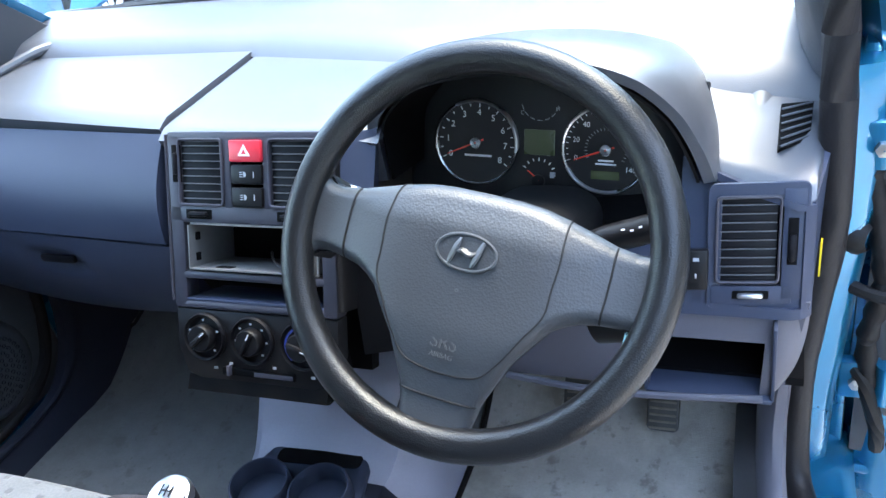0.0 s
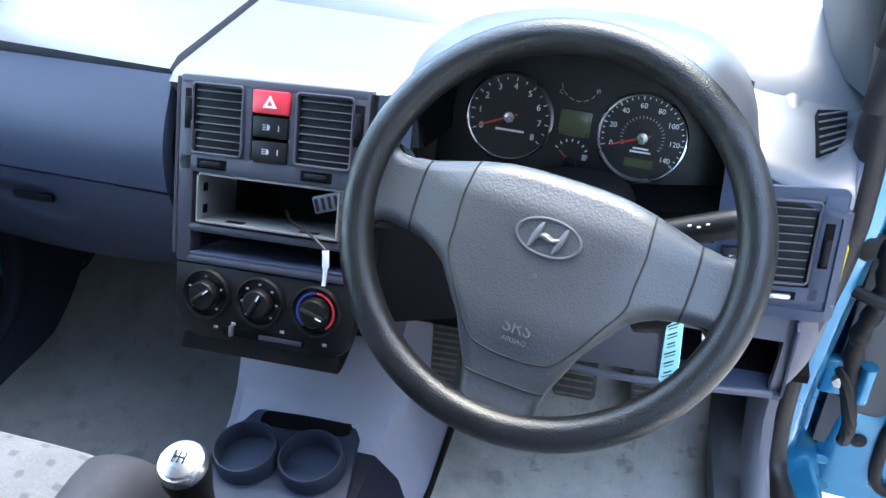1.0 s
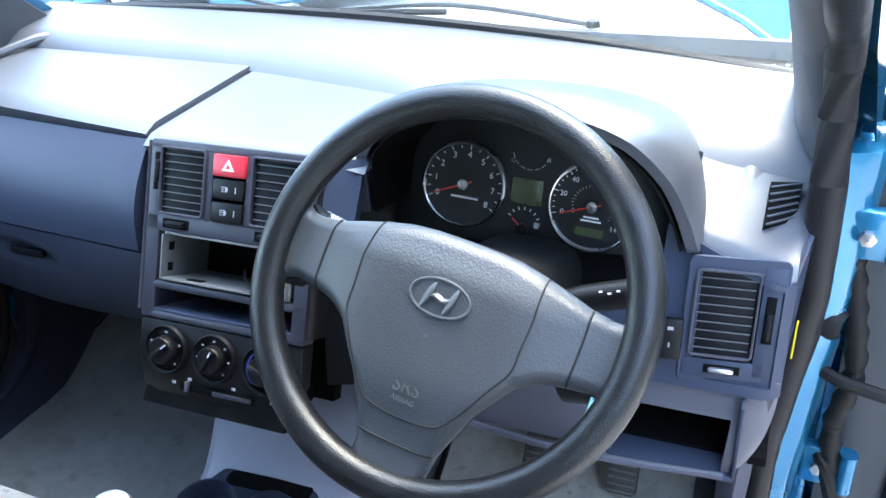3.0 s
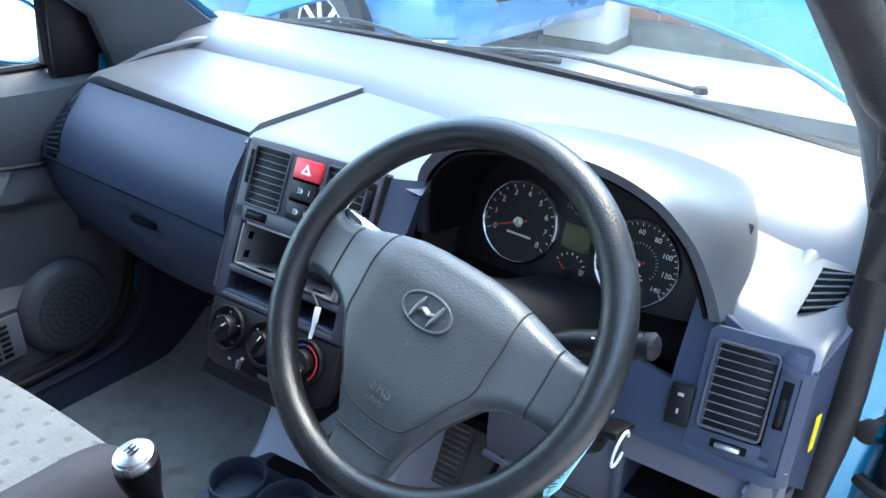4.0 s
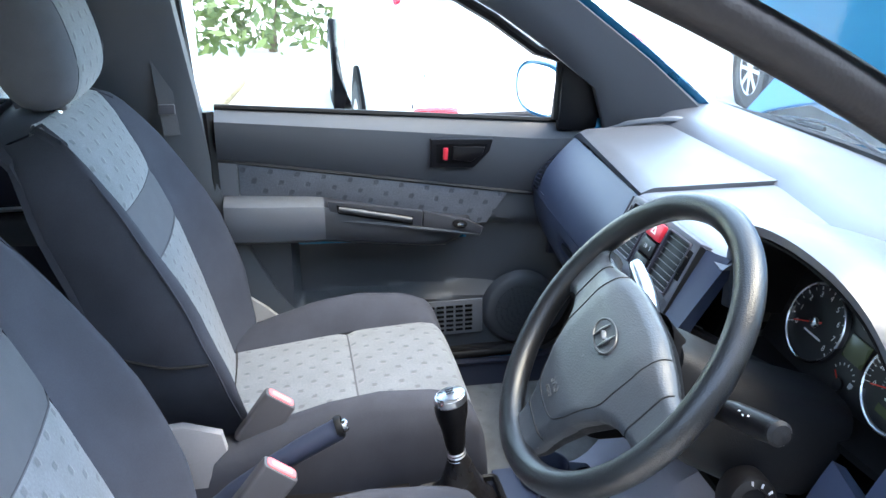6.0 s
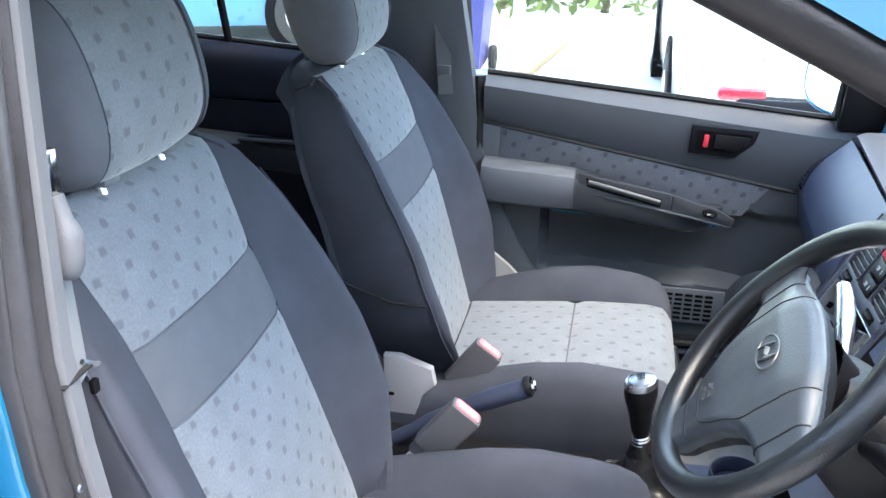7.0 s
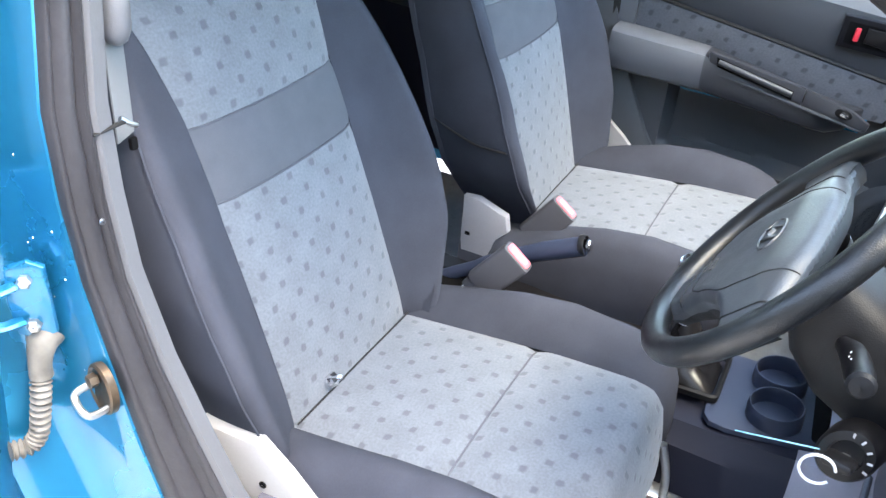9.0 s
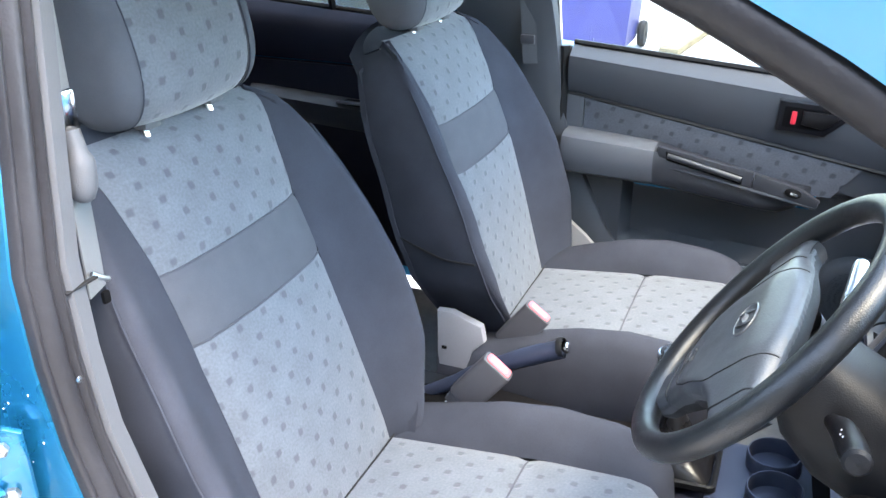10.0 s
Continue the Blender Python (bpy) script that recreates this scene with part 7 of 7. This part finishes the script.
# ---- driver's footwell ----
dm = thing("driver_mat", (0.36, 0.12, 0.31), "worn beige-grey carpet mat, dirty in patches", "floor mat")
def mat_fn(x0, x1, y0, y1):
    def fn(u, v):
        k = 0.11 * abs(2 * u - 1) ** 7 * abs(2 * v - 1) ** 7
        x = lerp(x0, x1, 0.5 + (u - 0.5) * (1 - k * 1.3))
        y = lerp(y0, y1, 0.5 + (v - 0.5) * (1 - k))
        return (x, y, floor_fn((x + 0.645) / 1.29, (y + 2.0) / 2.78)[2] + 0.012 + 0.002 * math.sin(9 * x + 7 * y))
    return fn


part("mat_carpet", sheet(mat_fn(0.165, 0.585, -0.12, 0.50), 24, 30, 0.008), "mat", dm)
bd = [mat_fn(0.165, 0.585, -0.12, 0.50)(u, v) for u, v in [(i / 12, 0) for i in range(13)] + [(1, i / 16) for i in range(1, 17)] + [(1 - i / 12, 1) for i in range(1, 13)] + [(0, 1 - i / 16) for i in range(1, 16)]]
part("mat_edging", tube(bd, 0.005, 6, ring=True), "seal", dm)
pm = thing("passenger_mat", (-0.36, 0.12, 0.31), "dark grey carpet mat in the passenger footwell", "floor mat")
part("mat_carpet", sheet(mat_fn(-0.60, -0.165, -0.12, 0.46), 20, 26, 0.008), "carpet", pm)
bd = [mat_fn(-0.60, -0.165, -0.12, 0.46)(u, v) for u, v in [(i / 12, 0) for i in range(13)] + [(1, i / 16) for i in range(1, 17)] + [(1 - i / 12, 1) for i in range(1, 13)] + [(0, 1 - i / 16) for i in range(1, 16)]]
part("mat_edging", tube(bd, 0.005, 6, ring=True), "seal", pm)


def pedal(name, c, w, h, label):
    p = thing(name, c, label, "pedal", "pedals")
    m = axes(c, (1, 0, 0), Vector((0, 0.62, 0.78)).normalized(), Vector((0, -0.78, 0.62)).normalized())
    part("pad", prism(rounded(w, h, 0.008), m, 0.012, 0.003), "rubber", p)
    n = int(h / 0.009)
    for k in range(n):
        part("rib", box((0, -h / 2 + h * (k + 0.5) / n, 0.013), (w * 0.84, 0.0035, 0.003), 0.001, m), "pedalrubber", p)
    part("arm", tube([Vector(c) + Vector((0, 0.01, 0.0)), Vector(c) + Vector((0, 0.10, 0.06)), Vector(c) + Vector((0, 0.13, 0.22))], 0.008, 8), "steel", p)


pedal("clutch_pedal", (0.152, 0.285, 0.455), 0.058, 0.100, "ribbed rubber clutch pedal, worn and dusty")
pedal("brake_pedal", (0.345, 0.30, 0.450), 0.060, 0.060, "ribbed rubber brake pedal, worn and dusty")
pedal("accelerator_pedal", (0.444, 0.36, 0.405), 0.045, 0.095, "ribbed rubber accelerator pedal, worn and dusty")

# ---- driver's B-pillar furniture ----
bl = thing("driver_seat_belt", (0.64, -0.63, 0.99), "pale grey seat belt running down the pillar", "seat belt")
part("webbing", sheet(lambda u, v: (lerp(0.590, 0.622, u) - 0.03 * (1 - v), lerp(-0.668, -0.640, v) + 0.01 * u, lerp(1.32, 0.95, v)), 4, 16, 0.0018), "webbing", bl)
part("tongue", box((0.598, -0.640, 1.135), (0.024, 0.008, 0.045), 0.004), "chrome", bl, "chrome belt tongue")
part("tongue_grip", tube(curve([(0.598, -0.640, 1.118), (0.600, -0.632, 1.09), (0.604, -0.630, 1.065), (0.606, -0.634, 1.05)], 4), [0.010] * 4 + [0.014] * 5 + [0.013, 0.012, 0.009, 0.005], 10), "trimgrey", bl, "rounded grey tongue grip")
part("guide_slot", tube(curve([(0.628, -0.616, 0.984), (0.618, -0.614, 0.976), (0.608, -0.616, 0.970)], 4), 0.0026, 8), "silver", bl)
part("stop_button", box((0.612, -0.620, 0.950), (0.009, 0.006, 0.014), 0.002), "cavity", bl)
pb = thing("passenger_seat_belt", (-0.64, -0.58, 1.0), "grey seat belt hanging from the far pillar", "seat belt")
part("webbing", sheet(lambda u, v: (lerp(-0.60, -0.612, u) - 0.02 * v, lerp(-0.60, -0.57, u) + 0.02 * v, lerp(1.28, 0.93, v)), 3, 14, 0.0018), "darkweb", pb)
part("upper_anchor", lathe(((0.022, 0.0), (0.022, 0.010), (0.014, 0.016), (0.001, 0.017)), axes((-0.598, -0.60, 1.22), (0, 1, 0), (0, 0, 1), (1, 0, 0)), 18), "black", pb)
part("tongue", box((-0.612, -0.568, 0.985), (0.008, 0.032, 0.020), 0.003), "buckle", pb)
stx = thing("door_striker", (0.717, -0.60, 0.708), "steel door striker bolted to the blue pillar", "striker")
SK = axes((0.717, -0.602, 0.708), Vector((-0.25, -0.96, 0.0)).normalized(), Vector((0, 0.05, 1)).normalized(), Vector((0.96, -0.25, 0.0)).normalized())
part("striker_plate", lathe(((0.031, -0.006), (0.031, 0.002), (0.028, 0.004), (0.025, 0.0015), (0.001, 0.001)), SK @ Matrix.Diagonal((0.80, 1.08, 1, 1)), 28), "strikermetal", stx, "rusty oval striker plate")
part("striker_loop", tube(curve([SK @ Vector(p) for p in ((-0.010, -0.020, 0.000), (-0.011, -0.019, 0.020), (-0.006, -0.012, 0.027), (0.008, -0.002, 0.027), (0.011, 0.003, 0.020), (0.011, 0.004, 0.000))], 5), 0.0042, 8), "steel", stx, "worn bright loop")
part("striker_bolt", lathe(((0.008, 0.0), (0.008, 0.009), (0.001, 0.010)), SK @ Matrix.Translation((0.004, 0.014, 0.003)), 6), "strikermetal", stx)
for zc in (0.815, 0.470):
    HG = axes((0.738, -0.664, zc), Vector((0.62, -0.78, 0)).normalized(), (0, 0, 1), Vector((0.78, 0.62, 0)).normalized())
    hinge = part("rear_hinge", prism([(-0.026, -0.040), (-0.010, -0.048), (0.012, -0.040), (0.016, 0.0), (0.012, 0.040), (-0.010, 0.048), (-0.026, 0.040)], HG, 0.007, 0.003), "paint", car_body)
    for yy in (-0.027, 0.027):
        part("hinge_bolt", lathe(((0.0095, 0.004), (0.0095, 0.006), (0.0075, 0.007), (0.0075, 0.013), (0.005, 0.015), (0.001, 0.015)), HG @ Matrix.Translation((-0.006, yy, 0)), 6), "steel", hinge)
        part("hinge_arm", tube(curve([HG @ Vector(p) for p in ((0.004, yy * 0.8, 0.008), (0.022, yy * 0.75, 0.020), (0.045, yy * 0.7, 0.020), (0.066, yy * 0.7, 0.010))], 5), 0.0075, 8, flat=0.6), "paint", hinge)
    part("hinge_knuckle", tube([HG @ Vector((0.066, -0.030, 0.010)), HG @ Vector((0.066, 0.030, 0.010))], 0.010, 12), "steel", hinge)
rng = random.Random(11)
for k in range(16):
    zz = rng.uniform(0.66, 0.99)
    yy = interp(zz, [q[1] for q in B_LINE], [q[0] for q in B_LINE])
    f = rng.uniform(0.1, 0.9)
    part("water_drop", lathe(((0.0016, 0.0), (0.0012, 0.0009), (0.0002, 0.0012)), axes((lerp(0.710, 0.718, f), yy - lerp(0.012, 0.07, f), zz), (0, 0, 1), (0.2, 0.98, 0), (0.98, -0.2, 0)), 6), "chrome", car_body)
gait = thing("wiring_gaiter", (0.745, -0.66, 0.70), "ribbed dirty grey rubber wiring gaiter between pillar and rear door", "gaiter")
gp = curve([(0.746, -0.655, 0.728), (0.752, -0.652, 0.712), (0.757, -0.654, 0.685), (0.762, -0.658, 0.655), (0.772, -0.664, 0.640), (0.790, -0.672, 0.642)], 14)
part("bellows", tube(gp, [0.0095 + 0.0022 * math.sin(i * 1.55) for i in range(len(gp))], 14), "dirtyboot", gait)
part("elbow", tube(curve([(0.728, -0.660, 0.765), (0.737, -0.656, 0.758), (0.744, -0.655, 0.742), (0.747, -0.654, 0.724)], 6), [0.020, 0.0195, 0.019, 0.018, 0.017, 0.016, 0.015, 0.0145, 0.014, 0.0135, 0.013, 0.0125, 0.0125, 0.0122, 0.012, 0.012, 0.012, 0.0122, 0.012], 14), "dirtyboot", gait, "dirty rubber elbow plugged into the pillar")
foil = thing("foil_scrap", (0.415, -0.512, 0.53), "crumpled scrap of silver foil on the driver's seat", "litter")
b = bmesh.new()
bmesh.ops.create_icosphere(b, subdivisions=2, radius=0.014)
rng = random.Random(4)
for v in b.verts:
    v.co = v.co * rng.uniform(0.55, 1.15)
    v.co.z *= 0.6
    v.co += Vector((0.415, -0.510, 0.540))
part("crumpled_foil", b, "chrome", foil, smooth=False)

# wiring and hinge parts in the front door gap
wires = thing("front_door_wiring", (0.69, 0.33, 0.6), "black taped wiring and gaiter in the front door gap", "cable")
part("loom", tube(curve([(0.678, 0.338, 0.80), (0.692, 0.328, 0.73), (0.702, 0.322, 0.65), (0.692, 0.322, 0.57), (0.705, 0.335, 0.47)], 8), [0.012 + 0.002 * math.sin(i * 2.0) for i in range(33)], 10), "seal", wires)
part("loom_branch", tube(curve([(0.660, 0.322, 0.655), (0.690, 0.310, 0.648), (0.74, 0.305, 0.64)], 6), 0.008, 8), "seal", wires)
part("rubber_boot", lathe(((0.024, 0.0), (0.022, 0.008), (0.014, 0.018)), axes((0.668, 0.325, 0.72), (0, 0, 1), (0.5, 0.85, 0), (0.85, -0.5, 0)), 16), "seal", wires)
part("tape_wrap", tube(curve([(0.682, 0.335, 0.52), (0.695, 0.322, 0.50), (0.715, 0.320, 0.43), (0.72, 0.335, 0.38)], 6), 0.010, 8), "seal", wires)
for zz in (0.50, 0.83):
    hg = part("front_hinge", box((0.690, 0.335, zz), (0.05, 0.02, 0.06), 0.006), "paint", car_body)
    part("hinge_knuckle", tube([(0.718, 0.325, zz - 0.03), (0.718, 0.325, zz + 0.03)], 0.011, 12), "paint", hg)
    part("hinge_bolt", lathe(((0.009, 0.0), (0.009, 0.008), (0.001, 0.009)), axes((0.686, 0.325, zz), (1, 0, 0), (0, 0, 1), (0, -1, 0)), 6), "steel", hg)


# ---- outside ----
ground = part("ground", sheet(lambda u, v: (lerp(-300, 300, u), lerp(-300, 300, v), 0.0), 30, 30), "asphalt")
tagged(ground, "pale sunlit concrete yard", "ground", kind="structure")


def parked_car(pos, heading, paint, label, ln=3.9, lamp=True):
    """A parked hatchback: shell, windows, wheels with tyres and rims, bumpers, lamps. heading in degrees, 0 faces +y."""
    c = thing("parked_car", (pos[0], pos[1], 0.0), label, "car", "parked cars")
    m = Matrix.Translation((pos[0], pos[1], 0)) @ Matrix.Rotation(radians(heading), 4, "Z")
    hl = ln / 2
    st2 = ((-hl, 0.30, 0.62, 0.70), (-hl + 0.05, 0.24, 0.95, 0.78), (-hl + 0.4, 0.22, 1.0, 0.83), (0, 0.20, 0.98, 0.84), (hl - 1.2, 0.20, 0.93, 0.83), (hl - 0.5, 0.22, 0.84, 0.80), (hl - 0.08, 0.26, 0.66, 0.74), (hl, 0.34, 0.55, 0.66))
    secs = []
    for y, z0, z1, w in st2:
        secs.append([m @ Vector((w * a, y, lerp(z0, z1, b3))) for a, b3 in ((0.92, 0), (0.985, 0.18), (1.0, 0.5), (0.985, 0.85), (0.93, 1.0), (0.4, 1.04), (-0.4, 1.04), (-0.93, 1.0), (-0.985, 0.85), (-1.0, 0.5), (-0.985, 0.18), (-0.92, 0))])
    part("body", loft(secs), paint, c)
    cab = ((-hl + 0.08, 0.95, 1.0, 0.70), (-hl + 0.35, 0.98, 1.40, 0.64), (-0.2, 0.98, 1.50, 0.64), (hl - 1.55, 0.96, 1.44, 0.62), (hl - 0.85, 0.92, 0.93, 0.66))
    secs = []
    for y, z0, z1, w in cab:
        secs.append([m @ Vector((a * lerp(0.78, w, min(1, b3)), y, lerp(z0 - 0.05, z1, b3))) for a, b3 in ((1.0, 0), (1.0, 0.5), (0.98, 0.92), (0.85, 1.0), (-0.85, 1.0), (-0.98, 0.92), (-1.0, 0.5), (-1.0, 0))])
    part("cabin", loft(secs), paint, c)
    for sg in (-1, 1):
        for y0, y1 in ((-hl + 0.42, -0.25), (-0.18, hl - 1.35)):
            w = part("side_window", prism([(y0 + 0.05, 1.0), (y1, 1.0), (y1 - 0.05 if y1 < 0 else y1 - 0.38, 1.36), (y0 + 0.1, 1.36)], m @ axes((sg * 0.735, 0, 0), (0, 1, 0), (-sg * 0.16, 0, 0.98), (sg, 0, 0)), 0.065, 0.004), "darkglass", c)
        for y in (-hl + 0.72, hl - 0.78):
            wm = m @ axes((sg * 0.74, y, 0.295), (0, 1, 0), (0, 0, 1), (sg, 0, 0))
            part("wheel_arch", lathe(((0.36, 0.02), (0.36, 0.104), (0.001, 0.100)), wm, 28), "cavity", c)
            ty = part("wheel", lathe(((0.19, -0.08), (0.275, -0.08), (0.295, -0.05), (0.295, 0.08), (0.275, 0.108), (0.19, 0.108)), wm, 32), "tyre", c)
            part("rim", lathe(((0.195, 0.106), (0.185, 0.11), (0.175, 0.095), (0.05, 0.09), (0.045, 0.108), (0.001, 0.110)), wm, 28), "silver", ty)
            for k in range(8):
                part("spoke", box((0.115, 0, 0.102), (0.14, 0.028, 0.016), 0.005, wm @ Matrix.Rotation(2 * math.pi * k / 8, 4, "Z")), "whitepaint", ty)
    for sg in (-1, 1):
        part("tail_lamp", box((sg * 0.66, -hl + 0.16, 1.02), (0.12, 0.12, 0.24), 0.03, m), "redlamp", c)
        part("rear_reflector", box((sg * 0.56, -hl - 0.005, 0.545), (0.20, 0.05, 0.055), 0.02, m), "redlamp", c, "red bumper reflector")
        part("head_lamp", box((sg * 0.55, hl - 0.10, 0.66), (0.26, 0.16, 0.13), 0.04, m), "chrome", c)
    part("bumper_insert", box((0, -hl - 0.012, 0.455), (1.16, 0.06, 0.175), 0.03, m), "black", c)
    part("rear_screen", sheet(lambda u, v: m @ Vector((lerp(-0.58, 0.58, u), -hl + 0.065 + 0.27 * v, lerp(1.03, 1.36, v))), 4, 3, 0.01), "darkglass", c)
    part("grille", box((0, hl - 0.02, 0.52), (0.7, 0.06, 0.10), 0.02, m), "black", c)
    part("number_plate", box((0, -hl - 0.045, 0.34), (0.52, 0.012, 0.11), 0.004, m), "whiteplastic", c)
    part("plate_bar", box((0, -hl - 0.053, 0.34), (0.40, 0.004, 0.06), 0.0, m), "black", c, smooth=False)
    part("windscreen", sheet(lambda u, v: m @ Vector((lerp(-0.60, 0.60, u) * (1 - 0.06 * v), hl - 0.83 - 0.66 * v, lerp(0.97, 1.40, v))), 4, 3, 0.012), "darkglass", c)
    return c


parked_car((-4.50, 0.86), 90, "whitepaint", "white hatchback parked with its tail close by")
parked_car((-3.5, 3.75), 262, "bluepaint", "blue hatchback parked across the front")
parked_car((-6.2, -4.2), 20, "bluepaint", "blue hatchback parked behind in the yard")

M["navyplastic"] = mat("navy_bin_plastic", (0.03, 0.035, 0.16), 0.45, var=0.12, vscale=8, bump=0.2, bscale=200)
M["plankwood"] = mat("weathered_plank", (0.20, 0.17, 0.11), 0.85, var=0.35, vscale=14, bump=0.6, bscale=90)
wb = thing("wheeled_bin", (-5.2, -1.45, 0.0), "dark blue plastic wheeled bin in the yard", "bin")
part("body", loft([[Vector((-5.2 + sx2 * w, -1.45 + sy2 * d, z)) for sx2, sy2 in ((-1, -1), (1, -1), (1, 1), (-1, 1))] for z, w, d in ((0.06, 0.20, 0.22), (0.10, 0.21, 0.23), (0.92, 0.26, 0.29), (0.96, 0.28, 0.31))]), "navyplastic", wb, smooth=False)
part("lid", sheet(lambda u, v: (lerp(-5.50, -4.90, u), lerp(-1.78, -1.12, v), 0.975 + 0.05 * math.sin(math.pi * u) * math.sin(math.pi * v) ** 0.5), 8, 8, 0.02), "navyplastic", wb)
for sg in (-1, 1):
    part("wheel", lathe(((0.02, -0.025), (0.09, -0.025), (0.10, 0.0), (0.09, 0.025), (0.02, 0.025)), axes((-5.40, -1.45 + sg * 0.27, 0.10), (1, 0, 0), (0, 0, 1), (0, 1, 0)), 20), "tyre", wb)
post = thing("marker_post", (-5.28, -0.98, 0.0), "white painted marker post standing in the yard", "post")
part("shaft", tube([(-5.28, -0.98, 0.0), (-5.28, -0.98, 1.15)], 0.045, 14), "whitepaint", post)
part("cap", lathe(((0.05, 0.0), (0.05, 0.03), (0.03, 0.05), (0.001, 0.055)), Matrix.Translation((-5.28, -0.98, 1.14)), 14), "whitepaint", post)
plank = thing("plank", (-5.9, -0.85, 0.03), "weathered olive-brown plank lying in the yard", "plank")
part("board", box((0, 0, 0.03), (1.6, 0.14, 0.05), 0.006, Matrix.Translation((-5.92, -0.845, 0)) @ Matrix.Rotation(radians(-6.6), 4, "Z")), "plankwood", plank)

# hedge: many small leaves on stems, with gaps
hedge = thing("hedge", (-8.8, 0.0, 0.0), "sunlit yellow-green hedge at the edge of the yard", "hedge")
rng = np.random.default_rng(3)
n = 9000
cen2 = np.column_stack((rng.normal(-8.8, 0.5, n), rng.uniform(-9, 7, n), rng.uniform(0.1, 2.6, n)))
cen2[:, 2] *= 0.75 + 0.25 * np.sin(cen2[:, 1] * 1.7)
ax1 = rng.normal(size=(n, 3))
ax1 /= np.linalg.norm(ax1, axis=1)[:, None]
ax2 = np.cross(ax1, rng.normal(size=(n, 3)))
ax2 /= np.linalg.norm(ax2, axis=1)[:, None]
sz = rng.uniform(0.05, 0.11, n)[:, None]
vv = np.stack((cen2 - ax1 * sz, cen2 + ax2 * sz * 0.45, cen2 + ax1 * sz, cen2 - ax2 * sz * 0.45), axis=1).reshape(-1, 3)
me = bpy.data.meshes.new("foliage")
me.from_pydata((vv - np.array(hedge.location)).tolist(), [], [(4 * i, 4 * i + 1, 4 * i + 2, 4 * i + 3) for i in range(n)])
me.materials.append(M["leaf"])
lf = new("foliage", me)
lf.parent = hedge
tagged(lf, kind="stuff")
for k in range(14):
    y = -8.5 + 1.15 * k
    part("stem", tube([(-8.8, y, 0), (-8.75, y + 0.1, 0.8), (-8.9, y - 0.1, 1.6)], [0.05, 0.035, 0.015], 6), "bark", hedge)

# brick boundary wall ahead, with courses of separate bricks and a rough kerb at its foot
wall = part("boundary_wall", box((1.25, 4.90, 0.95), (6.3, 0.20, 1.9), 0.01), "mortar")
tagged(wall, "red brick boundary wall at the end of the yard", "wall", kind="structure")
kerb = part("kerb", loft([[Vector((x, y, z + 0.02 * math.sin(3.1 * x) * (z > 0.08))) for y, z in ((4.80, 0.0), (4.60, 0.0), (4.615, 0.07), (4.66, 0.10), (4.80, 0.11))] for x in np.linspace(-1.9, 4.3, 40)]), "mossy", None)
tagged(kerb, "mossy grey kerb along the foot of the brick wall", "kerb", kind="structure")
cab = thing("utility_cabinet", (-1.78, 4.45, 0.0), "white metal utility cabinet standing before the wall", "cabinet")
part("body", box((-1.78, 4.45, 0.62), (0.46, 0.30, 1.16), 0.015), "whitepaint", cab)
part("door", box((-1.78, 4.295, 0.64), (0.40, 0.012, 1.02), 0.006), "whitepaint", cab)
part("handle", box((-1.62, 4.284, 0.66), (0.02, 0.016, 0.10), 0.004), "black", cab)
part("plinth", box((-1.78, 4.45, 0.03), (0.50, 0.34, 0.06), 0.008), "mossy", cab)
# added out of view: keeps horizon sky off the headrests and upper seats
side_wall = part("sky_blocker_wall", box((4.6, -2.0, 2.1), (0.20, 13.6, 4.2), 0.01), "renderwall")
tagged(side_wall, "unseen rendered wall added beside the car to block low sky", "wall", kind="structure")
bme = None
for r in range(20):
    for q in range(14):
        x = -1.78 + 0.225 * q + (0.1125 if r % 2 else 0)
        if bme is None:
            ob = part("brick", box((0, 0, 0), (0.213, 0.215, 0.064), 0.004, None, 1), "brick", wall, smooth=False)
            bme = ob.data
        else:
            ob = new("brick", bme)
            ob.parent = wall
        ob.location = (x, 4.90, 0.16 + 0.075 * r)
